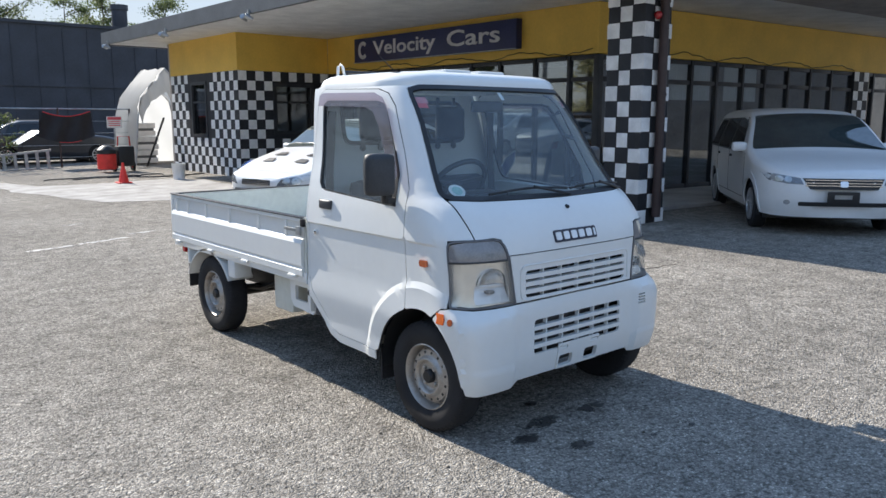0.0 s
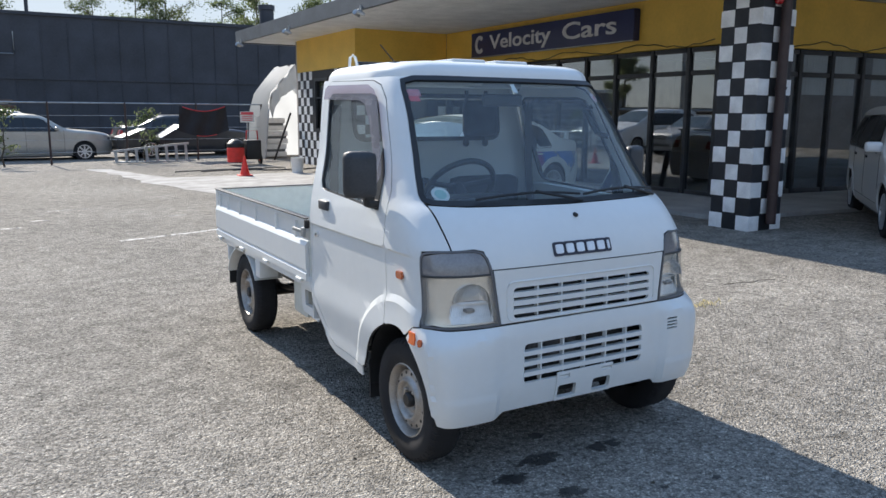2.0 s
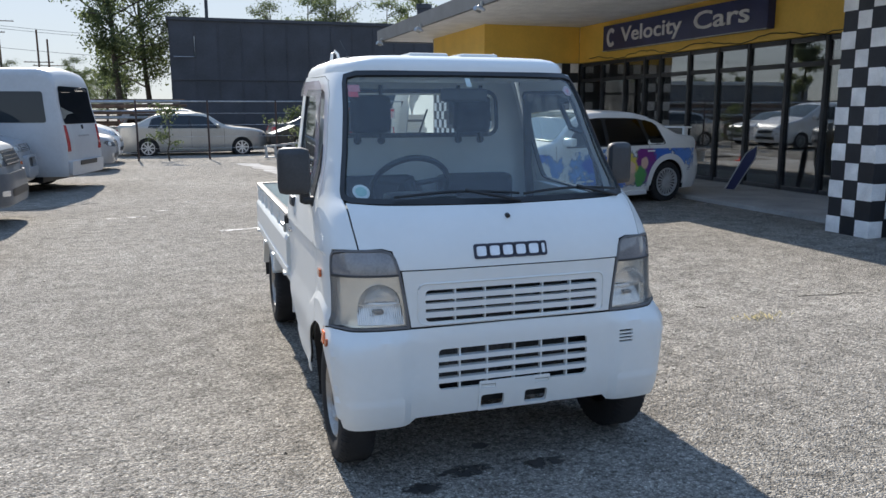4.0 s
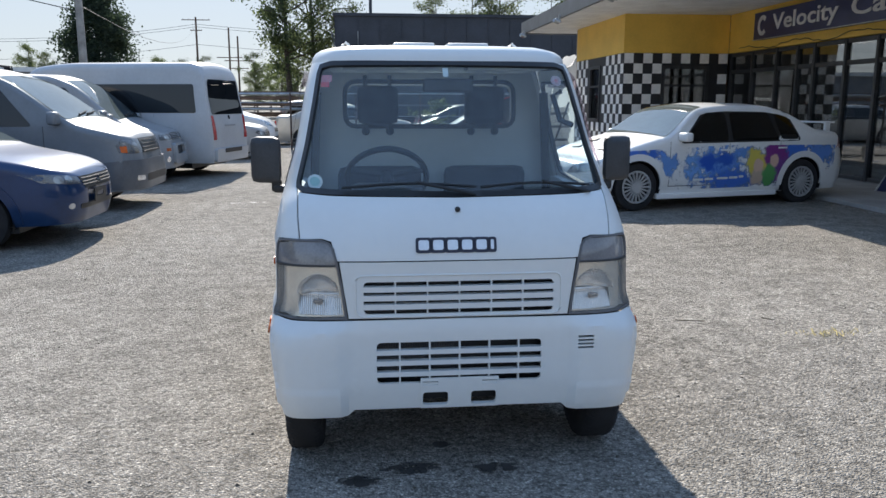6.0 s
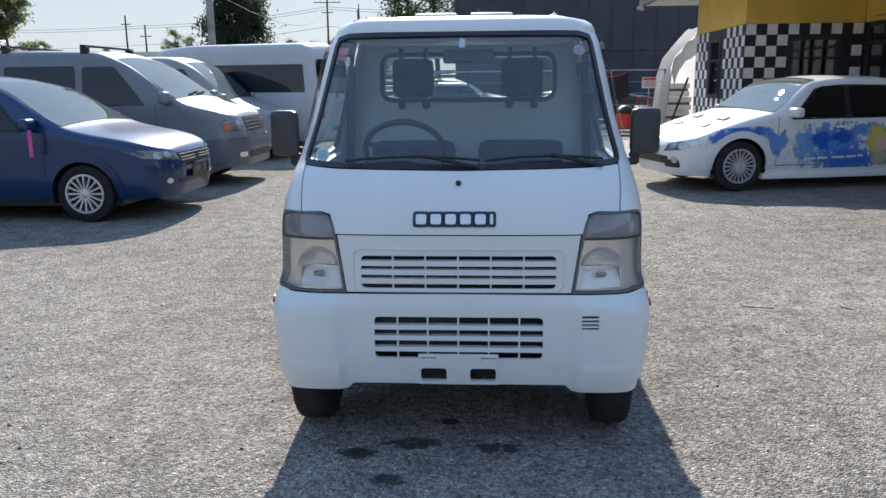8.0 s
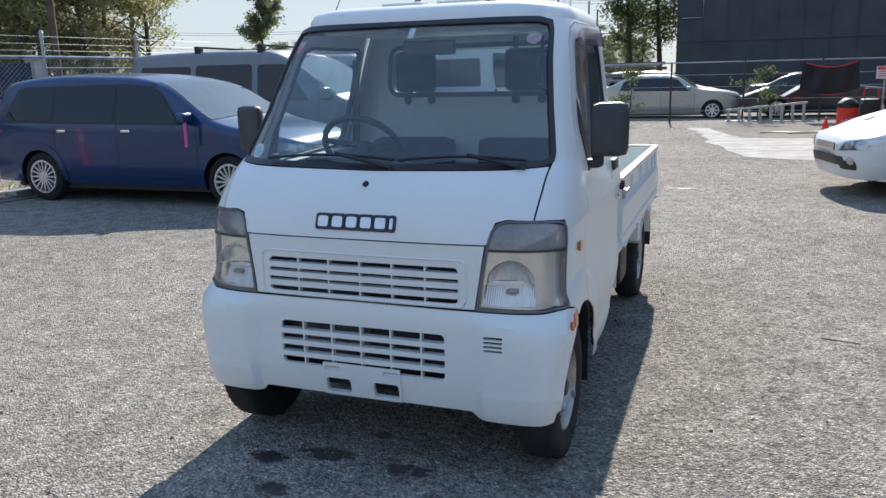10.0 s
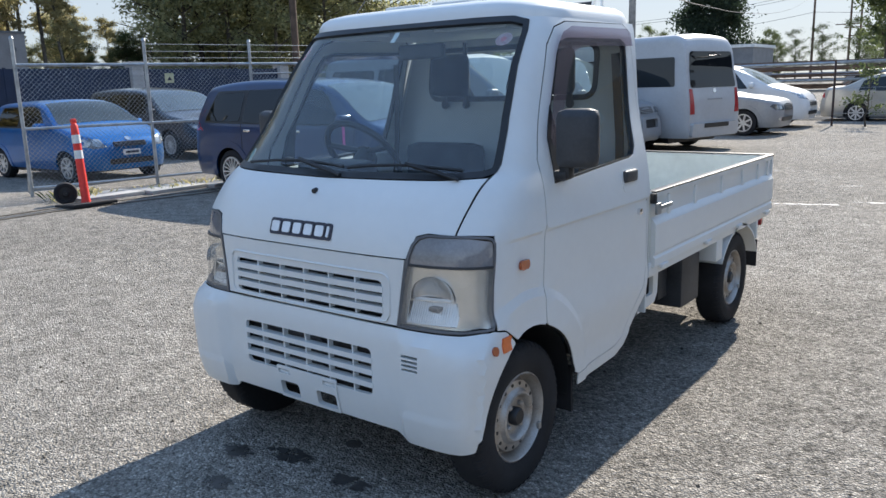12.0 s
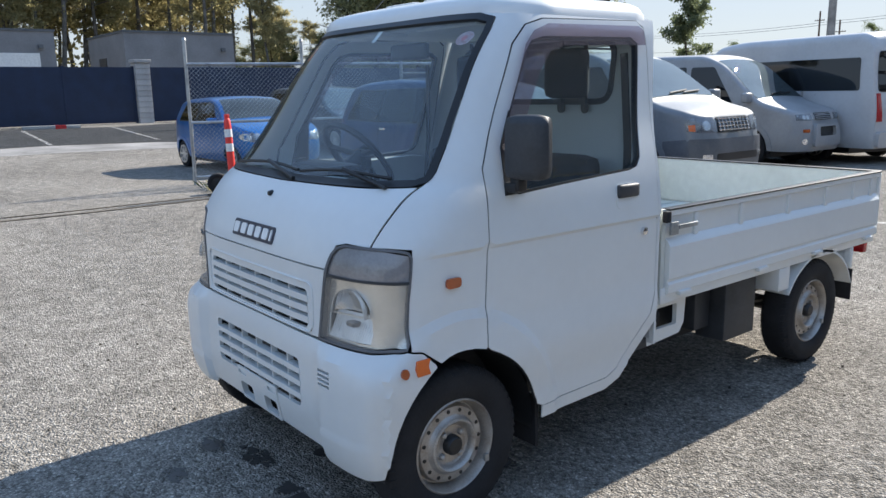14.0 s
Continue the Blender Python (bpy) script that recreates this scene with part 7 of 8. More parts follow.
def folded_flag():
    t = thing("folded_board", "dark blue folded notice board leaning by the glass", "board", pose(10.6, 10.7, 0.13, 0, 0, 20))
    bm = panel([(-0.15, 0.0), (0.02, 0.0), (0.32, 0.55), (0.34, 0.75), (0.16, 0.62)], [], lambda u, v: (0.1 * v, -u, v), 0.2, 0.015)
    part("board", bm, M["sign_navy"], t, "", 0)
    bm = tube(bmesh.new(), [(0, 0.17, 0.0), (0.06, -0.15, 0.62), (0.075, -0.34, 0.76), (0.055, -0.33, 0.55), (0, -0.02, 0)], 0.01, 5)
    part("edge", bm, M["galvanised"], t)


folded_flag()

# ---------------------------------------------------------------- back of the lot
M["dark_metal"] = mat("dark_metal", (0.045, 0.05, 0.062), 0.6, var=0.2, scale=0.8, bump=0.1, bscale=20)
M["tarp_white"] = mat("tarp_white", (0.75, 0.76, 0.75), 0.5, var=0.1, scale=3, bump=0.4, bscale=6)
M["orange"] = mat("orange", (0.80, 0.045, 0.032), 0.5, var=0.1, scale=8)
M["red_plastic"] = mat("red_plastic", (0.55, 0.03, 0.03), 0.45, var=0.15, scale=8)
M["cover_black"] = mat("cover_black", (0.01, 0.011, 0.016), 0.6, var=0.3, scale=4, bump=0.3, bscale=15)
M["bark"] = mat("bark", (0.075, 0.06, 0.045), 0.9, var=0.3, scale=6, bump=0.6, bscale=25)
M["bark_pale"] = mat("bark_pale", (0.15, 0.135, 0.115), 0.9, var=0.3, scale=4, bump=0.4, bscale=25)
M["pole_wood"] = mat("pole_wood", (0.13, 0.085, 0.06), 0.85, var=0.25, scale=3, bump=0.3, bscale=30)
M["block"] = mat("block", (0.42, 0.41, 0.40), 0.9, var=0.12, scale=4, bump=0.3, bscale=50, island=0.25)
M["navy_fence"] = mat("navy_fence", (0.008, 0.020, 0.055), 0.6, var=0.15, scale=2)
M["grey_wall"] = mat("grey_wall", (0.21, 0.215, 0.225), 0.7, var=0.1, scale=1)
M["pale_concrete"] = mat("pale_concrete", (0.32, 0.31, 0.295), 0.95, var=0.3, scale=2.5, bump=0.3, bscale=50, dark=(0.20, 0.19, 0.175))
M["line_white"] = mat("line_white", (0.58, 0.57, 0.54), 0.7, var=0.2, scale=14, dark=(0.30, 0.29, 0.27))
M["oil"] = mat("oil", (0.06, 0.056, 0.052), 0.45, var=0.3, scale=10)


def worn(m, scale, lo, hi, most):
    """Lets the ground show through a stain or a worn marking."""
    n, l = m.node_tree.nodes, m.node_tree.links
    tc, nz, mr = n.new("ShaderNodeTexCoord"), n.new("ShaderNodeTexNoise"), n.new("ShaderNodeMapRange")
    nz.inputs["Scale"].default_value, nz.inputs["Detail"].default_value = scale, 7
    mr.inputs[1].default_value, mr.inputs[2].default_value, mr.inputs[4].default_value = lo, hi, most
    l.new(tc.outputs["Object"], nz.inputs["Vector"])
    l.new(nz.outputs[0], mr.inputs[0])
    l.new(mr.outputs[0], n["Principled BSDF"].inputs["Alpha"])


worn(M["oil"], 22, 0.34, 0.52, 0.9)
worn(M["line_white"], 9, 0.40, 0.58, 0.75)
M["soil"] = mat("soil", (0.10, 0.085, 0.065), 0.95, var=0.3, scale=6, bump=0.5, bscale=40)


def leaf_mat(name, a, b):
    m = bpy.data.materials.new(name)
    m.use_nodes = True
    n, l = m.node_tree.nodes, m.node_tree.links
    bs = n["Principled BSDF"]
    bs.inputs["Roughness"].default_value = 0.55
    geo = n.new("ShaderNodeNewGeometry")
    ramp = n.new("ShaderNodeValToRGB")
    ramp.color_ramp.elements[0].color, ramp.color_ramp.elements[1].color = (*a, 1), (*b, 1)
    l.new(geo.outputs["Random Per Island"], ramp.inputs[0])
    l.new(ramp.outputs[0], bs.inputs["Base Color"])
    tr = n.new("ShaderNodeBsdfTranslucent")
    l.new(ramp.outputs[0], tr.inputs[0])
    mx = n.new("ShaderNodeMixShader")
    mx.inputs[0].default_value = 0.7
    l.new(bs.outputs[0], mx.inputs[1])
    l.new(tr.outputs[0], mx.inputs[2])
    l.new(mx.outputs[0], n["Material Output"].inputs[0])
    return m


M["leaf_green"] = leaf_mat("leaf_green", (0.05, 0.075, 0.035), (0.16, 0.19, 0.08))
M["leaf_yellow"] = leaf_mat("leaf_yellow", (0.30, 0.28, 0.14), (0.56, 0.48, 0.25))
M["leaf_mixed"] = leaf_mat("leaf_mixed", (0.20, 0.215, 0.11), (0.46, 0.44, 0.22))
M["leaf_pale"] = leaf_mat("leaf_pale", (0.10, 0.13, 0.07), (0.24, 0.27, 0.15))
M["leaf_dark"] = leaf_mat("leaf_dark", (0.022, 0.036, 0.024), (0.06, 0.085, 0.045))


def tree_mesh(seed, height, spread, leaves, leaf, base, kind="broad", count=110):
    """A trunk with limbs and a crown of small leaves in clumps; returns the trunk's and the crown's bmesh."""
    rnd = random.Random(seed)
    tb = bmesh.new()
    lean = Vector((rnd.uniform(-0.04, 0.04), rnd.uniform(-0.04, 0.04), 1))
    trunk = [Vector((0, 0, -0.2))] + [lean * (height * k / 6) + Vector((rnd.uniform(-0.1, 0.1), rnd.uniform(-0.1, 0.1), 0)) for k in range(1, 7)]
    r0 = height * (0.010 if base > 0.25 else 0.016)
    tube(tb, trunk, [r0 * (1.3 if k == 0 else 1 - k / 6.6) for k in range(7)], 8)
    centres = []
    for k in range(count // 5):
        f = rnd.uniform(base, 0.97)
        p = lean * (height * f)
        a = rnd.uniform(0, math.tau)
        if kind == "conifer":
            reach = spread * (1.05 - f) * rnd.uniform(0.7, 1.1)
            q = p + Vector((math.cos(a) * reach, math.sin(a) * reach, -0.12 * reach))
        else:
            env = math.sin(math.pi * min(1, max(0.05, (f - base * 0.8) / (1.03 - base * 0.8)))) ** 0.6
            reach = spread * env * rnd.uniform(0.35, 1.15)
            q = p + Vector((math.cos(a) * reach, math.sin(a) * reach, reach * rnd.uniform(0.1, 0.6)))
        mid = p.lerp(q, 0.5) + Vector((0, 0, 0.08 * reach))
        tube(tb, [p, mid, q], [r0 * 0.35 * (1 - f * 0.6), r0 * 0.22, r0 * 0.08], 5)
        for j in range(5):
            centres.append(p.lerp(q, rnd.uniform(0.35, 1.05)) + Vector((rnd.gauss(0, 0.25), rnd.gauss(0, 0.25), rnd.gauss(0, 0.2))) * (spread * 0.25))
    verts, faces = [], []
    for c in centres:
        cr = spread * rnd.uniform(0.10, 0.24)
        for j in range(leaves):
            d = Vector((rnd.gauss(0, 1), rnd.gauss(0, 1), rnd.gauss(0, 0.8)))
            p = c + d * cr * 0.6
            u = Vector((rnd.gauss(0, 1), rnd.gauss(0, 1), rnd.gauss(0, 1))).normalized()
            v = u.orthogonal().normalized()
            sz = leaf * rnd.uniform(0.6, 1.3)
            k = len(verts)
            verts += [p - u * sz, p + v * sz * 0.55, p + u * sz, p - v * sz * 0.55]
            faces.append((k, k + 1, k + 2, k + 3))
    me = bpy.data.meshes.new("crown")
    me.from_pydata(verts, [], faces)
    return tb, me


def make_tree(seed, height, spread, leaves, leaf, base, leafm, bark, label, kind="broad", count=110):
    t = thing("tree", label, "tree")
    tb, me = tree_mesh(seed, height, spread, leaves, leaf, base, kind, count)
    part("trunk", tb, M[bark], t, "", 60)
    mesh_part("crown", me, M[leafm], t, "", 0)
    return t


rnd = random.Random(21)
green = make_tree(1, 13.0, 3.4, 62, 0.105, 0.16, "leaf_green", "bark", "tall green broadleaf tree with an open crown", count=160)
green.matrix_world = pose(-1.9, 49, 0)
yellow = make_tree(2, 17.0, 2.4, 40, 0.125, 0.30, "leaf_yellow", "bark_pale", "slender yellowing birch-like tree", count=150)
yellow.matrix_world = pose(-44, 13, 0.4)
dark = make_tree(7, 14.0, 4.2, 44, 0.13, 0.12, "leaf_mixed", "bark", "dense tall tree with mixed green and yellowing leaves", count=210)
dark.matrix_world = pose(-39, 35, 0.4)
fir = make_tree(3, 20.5, 10.0, 110, 0.24, 0.05, "leaf_dark", "bark", "broad dark green conifer tree", "conifer", 300)
fir.matrix_world = pose(-38.5, 130, 0)
small = make_tree(5, 9.5, 2.3, 90, 0.12, 0.06, "leaf_pale", "bark", "young upright broadleaf tree", count=170)
small.matrix_world = pose(-34.7, 60, 0.4)


def again(src, x, y, s, z=0.0):
    copy_thing(src, pose(x, y, z, 0, 0, rnd.uniform(0, 360)) @ Matrix.Diagonal((s, s, s * rnd.uniform(0.9, 1.1), 1)))


# one open tree and bushes beside the warehouse, crowns over its roof
for x, y, s in [(-0.4, 52, 0.95), (-3.6, 60, 0.40), (-5.6, 62, 0.38), (-2.2, 58, 0.36), (12, 70, 0.92), (15.4, 72, 1.0), (19.0, 70, 0.95), (23, 72, 1.0), (28, 70, 1.0), (9.5, 72, 0.8)]:
    again(green, x, y, s)
# far trees along the skyline
for x, y, s in [(-49.5, 130, 0.78), (-47.2, 132, 0.74), (-31, 132, 0.72), (-28.5, 130, 0.62), (-26, 131, 0.60), (-22, 130, 0.62), (-15, 130, 0.60), (-12.5, 131, 0.58), (-10, 132, 0.62), (-70, 126, 0.7), (-78, 124, 0.75), (-62, 132, 0.55)]:
    again(green, x, y, s)
# the tall mass of trees beyond the blue fence
for x, y, s in [(-39, 40.5, 1.05), (-38, 45, 0.95), (-43, 35.5, 1.1), (-43, 41, 1.1), (-44, 47, 1.05), (-48, 39, 1.15), (-49, 45, 1.15), (-53, 43, 1.2), (-54, 49, 1.2), (-47, 52, 1.1), (-36.5, 36.5, 0.8), (-40.5, 32.2, 0.95), (-46, 35.5, 1.1), (-41, 38, 1.15), (-36, 41, 0.95), (-36.5, 47.5, 0.9), (-40, 50, 1.0), (-51, 37.5, 1.2), (-52, 54, 1.2), (-45, 44, 1.2)]:
    again(dark, x, y, s, 0.4)
# the yellowing wood behind the low buildings
for k in range(76):
    x = rnd.uniform(-62, -42.5)
    y = rnd.uniform(-14, 21.0 - 0.506 * (x + 40))
    again(yellow, x, y, rnd.uniform(0.75, 1.12), 0.4)
for x, y, s in [(-95, 52, 0.8), (-92, 49, 0.7), (-99, 56, 0.85)]:
    again(yellow, x, y, s, 0.4)


# lower trees that close the gap between the wood and the tall trees
for k in range(26):
    q = rnd.uniform(0, 1)
    again((dark, yellow, yellow, green)[k % 4], -60.5 + 9.0 * q + rnd.uniform(-5, 5), 27.0 + 14.0 * q + rnd.uniform(-1.5, 1.5), rnd.uniform(0.34, 0.50), 0.4)
for x, y, s in [(-44.5, 23.6, 0.85), (-43.2, 25.6, 0.7), (-46.5, 26.0, 0.9)]:
    again(yellow, x, y, s, 0.4)


def woods():
    """Undergrowth and far foliage between the trunks of the wood."""
    rw = random.Random(77)
    verts, faces = [], []
    for k in range(210):
        c = Vector((rw.uniform(-66, -48), rw.uniform(-14, 22), 0.4 + 6.5 * rw.random() ** 1.5))
        for j in range(46):
            p = c + Vector((rw.gauss(0, 1.1), rw.gauss(0, 1.1), rw.gauss(0, 0.9)))
            u = Vector((rw.gauss(0, 1), rw.gauss(0, 1), rw.gauss(0, 1))).normalized()
            v = u.orthogonal().normalized()
            sz = rw.uniform(0.14, 0.30)
            k0 = len(verts)
            verts += [p - u * sz, p + v * sz * 0.6, p + u * sz, p - v * sz * 0.6]
            faces.append((k0, k0 + 1, k0 + 2, k0 + 3))
    me = bpy.data.meshes.new("woods")
    me.from_pydata(verts, [], faces)
    tagged(mesh_part("woods", me, M["leaf_yellow"], None, "", 0), "yellowing undergrowth and foliage of the wood behind the street", "woods", kind="stuff")


woods()


def shrub(x, y, z, h, seed):
    t = thing("shrub", "small leafy green shrub growing by the fence", "plant", pose(x, y, z), "weeds by the fences")
    tb, me = tree_mesh(seed, h, h * 0.45, 9, 0.05, 0.15, "broad", 50)
    part("stem", tb, M["bark"], t)
    mesh_part("leaves", me, M["leaf_green"], t, "", 0)


for k, (x, y, h) in enumerate([(4.9, 24.6, 1.5), (1.2, 24.5, 1.6)]):
    shrub(x, y, ground_z(x, y), h, 40 + k)


def dark_hall():
    t = thing("warehouse", "long dark grey windowless metal warehouse behind the lot", "building")
    part("wall", boxes((1.05, 46, 45, 66, -0.1, 6.28)), M["dark_metal"], t, "dark ribbed metal wall", 0)
    for k in range(36):
        x = 1.1 + k * 1.24
        part("wall_rib", boxes((x, x + 0.05, 44.96, 45.001, 0, 6.2)), M["dark_metal"], t, "", 0)
    part("wall_band", boxes((1.05, 46, 44.94, 45.001, 3.12, 3.30)), M["dark_metal"], t, "", 0)
    part("roof_edge", boxes((0.95, 46.1, 44.9, 66.1, 6.282, 6.44)), M["dark_metal"], t, "", 0)
    bm = lathe(bmesh.new(), [(6.44, 0.42), (7.5, 0.42), (7.52, 0.48), (7.8, 0.48)], (15.8, 46.5, 0), "z", 20)
    part("flue", bm, M["dark_metal"], t)
    part("flue_thin", tube(bmesh.new(), [(3.08, 45.6, 6.44), (3.08, 45.6, 9.0)], 0.09, 8), M["dark_metal"], t)
    bm = bmesh.new()
    tube(bm, [(1.25, 44.93, 4.36), (2.35, 44.93, 4.36), (2.35, 44.93, 5.45)], 0.03, 6)
    part("conduit", bm, M["galvanised"], t, "thin grey conduit on the wall")


dark_hall()


def wire_fence():
    t = thing("wire_fence", "rusty post and wire fence at the back of the lot", "fence", kind="structure")
    for x in np.arange(0.3, 8.8, 2.05):
        part("post", tube(bmesh.new(), [(x, 24.7, 0), (x, 24.7, 1.78)], 0.03, 8), M["pipe_brown"], t)
    part("top_rail", tube(bmesh.new(), [(0.3, 24.7, 1.76), (8.5, 24.7, 1.76)], 0.022, 6), M["galvanised"], t)
    for z in (0.35, 0.7, 1.05, 1.4):
        part("wire", tube(bmesh.new(), [(0.3, 24.7, z), (8.5, 24.7, z)], 0.006, 4), M["galvanised"], t)


wire_fence()


def fence_things():
    # dark cover with a red edge hung over the fence
    bm = bmesh.new()
    n, k = 22, 8
    g = []
    for i in range(n + 1):
        u = i / n
        x = 5.93 + 1.42 * u
        sag = 0.16 * math.sin(math.pi * u)
        row = []
        for j in range(k + 1):
            v = j / k
            row.append(bm.verts.new((x + 0.12 * (u - 0.5) * v, 24.62 - 0.03 * math.sin(u * 17 + v * 3), 1.70 - sag * (1 - v) - v * (0.74 + 0.18 * math.sin(math.pi * u)))))
        g.append(row)
    for i in range(n):
        for j in range(k):
            bm.faces.new((g[i][j], g[i + 1][j], g[i + 1][j + 1], g[i][j + 1]))
    t = thing("car_cover", "black cloth cover with a red hem hung over the fence", "cloth")
    part("cloth", bm, M["cover_black"], t)
    pts = [(5.93 + 1.42 * u, 24.59, 1.70 - 0.16 * math.sin(math.pi * u)) for u in np.linspace(0.06, 0.97, 20)]
    part("hem", tube(bmesh.new(), pts, 0.016, 5), M["red_plastic"], t)
    pts = [(5.93 + 1.42 * u + 0.12 * (u - 0.5), 24.59, 0.96 - 0.18 * math.sin(math.pi * u)) for u in np.linspace(0.35, 0.75, 9)]
    part("hem", tube(bmesh.new(), pts, 0.010, 5), M["red_plastic"], t)
    s = thing("notice_sign", "red and white notice board wired to the fence", "sign", pose(8.0, 24.6, 1.38))
    part("board", boxes((-0.22, 0.22, -0.01, 0.01, -0.18, 0.16)), M["sticker_white"], s)
    part("stake", boxes((-0.02, 0.02, 0.011, 0.035, -1.38, 0.18)), M["galvanised"], s)
    part("header", boxes((-0.20, 0.20, -0.016, -0.011, 0.06, 0.145)), M["sticker_red"], s)
    for z in (0.01, -0.05, -0.11):
        part("text_bar", boxes((-0.17, 0.17, -0.016, -0.011, z - 0.01, z + 0.014)), M["sticker_red"], s)
    # ladder lying against the fence
    lad = thing("ladder", "tapered aluminium stepladder lying on its side along the fence", "ladder", pose(3.95, 24.32, 0.03, 0, 0, 1))

    def upper(x):
        return 0.35 + 0.095 * x
    part("rail", boxes((0, 2.2, -0.03, 0.03, 0.0, 0.045), bevel=0.005), M["galvanised"], lad)
    part("rail", strip(bmesh.new(), [(0, 0, upper(0)), (1.1, 0, upper(1.1)), (2.15, 0, upper(2.15))], (0, 1, 0), 0.06, 0.045), M["galvanised"], lad)
    for k in range(8):
        x = 0.08 + k * 0.285
        part("rung", strip(bmesh.new(), [(x, 0, 0.04), (x - 0.02, 0, upper(x) - 0.01)], (0, 1, 0), 0.08, 0.028), M["galvanised"], lad)


fence_things()


def shelter():
    """A gabled garage tent: thin translucent sheet over a steel frame, its front flap torn and hanging."""
    t = thing("tent_shelter", "white tarpaulin garage tent with a torn flap on a steel frame", "tent")
    xc, z0 = 9.42, 0.08
    prof = [(-1.08, 0.0), (-1.0, 0.75), (-0.93, 1.5), (-0.80, 2.05), (-0.40, 2.55), (-0.03, 2.95), (0.36, 2.55), (0.80, 2.05), (0.93, 1.5), (1.0, 0.75), (1.08, 0.0)]
    rnd = random.Random(5)

    def wrinkle(z):
        return rnd.uniform(-0.025, 0.025) * (z > 0)
    ys = np.linspace(24.0, 25.9, 9)
    bm = bmesh.new()
    rows = [[bm.verts.new((xc + x + wrinkle(z), y, z0 + z + wrinkle(z) - 0.06 * math.sin(math.pi * i * 3 / 11) ** 2 * (z > 2.2))) for x, z in prof] for i, y in enumerate(ys)]
    for A, B in zip(rows, rows[1:]):
        for k in range(len(A) - 1):
            bm.faces.new((A[k], A[k + 1], B[k + 1], B[k]))
    part("tarpaulin", bm, M["tarp_thin"], t, "wrinkled white tarpaulin", 50)
    part("end_sheet", panel([(x, z0 + z) for x, z in prof], [], lambda u, v: (xc + u * 0.98, 25.85 + 0.05 * math.sin(5 * u + 3 * v), v), 0.2, 0.0), M["tarp_thin"], t)
    # torn cloth left under the gable
    gable = [(-0.93, 1.72), (-0.80, 2.05), (-0.40, 2.55), (-0.03, 2.95), (0.36, 2.55), (0.80, 2.05), (0.93, 1.6), (0.72, 1.35), (0.60, 1.85), (0.42, 2.02), (0.30, 1.62), (0.14, 1.9), (-0.05, 2.2), (-0.32, 2.0), (-0.50, 1.92), (-0.66, 1.66), (-0.80, 1.2)]
    part("torn_flap", panel([(x, z0 + z) for x, z in gable], [], lambda u, v: (xc + u, 23.96 + 0.05 * math.sin(9 * u + 5 * v) + 0.03 * math.sin(23 * u), v), 0.09, 0.0), M["tarp_thin"], t, "torn clear-white flap", 50)
    for y in (24.0, 25.9):
        part("frame_hoop", tube(bmesh.new(), [(xc + x * 0.97, y, z0 + z * 0.985) for x, z in prof], 0.022, 6), M["galvanised"], t)
    for k, (x, z) in enumerate(((8.66, 0.1), (8.7, 0.52), (8.62, 0.94))):
        s = thing("pallet", "pale plastic crate stacked in the shelter", "crate", pose(x, 24.9, z, 0, 0, 4 * k), "crates in the shelter")
        part("crate_body", boxes((-0.1, 0.62, -0.3, 0.3, 0, 0.16), (-0.1, 0.62, -0.3, 0.3, 0.24, 0.40), bevel=0.015), M["tarp_white"], s)
        part("crate_core", boxes((-0.06, 0.58, -0.26, 0.26, 0.02, 0.38)), M["fascia"], s)


M["tarp_thin"] = leaf_mat("tarp_thin", (0.50, 0.51, 0.51), (0.56, 0.57, 0.57))
shelter()


def cone(x, y, h, r):
    t = thing("traffic_cone", "small red-orange traffic cone on the asphalt", "cone", pose(x, y, ground_z(x, y)))
    part("cone_body", lathe(bmesh.new(), [(0.03, r * 0.75), (h * 0.9, r * 0.18), (h, r * 0.15)], (0, 0, 0), "z", 20), M["orange"], t)
    part("foot", boxes((-r, r, -r, r, 0, 0.03), bevel=0.01), M["orange"], t)


cone(5.96, 17.95, 0.46, 0.15)


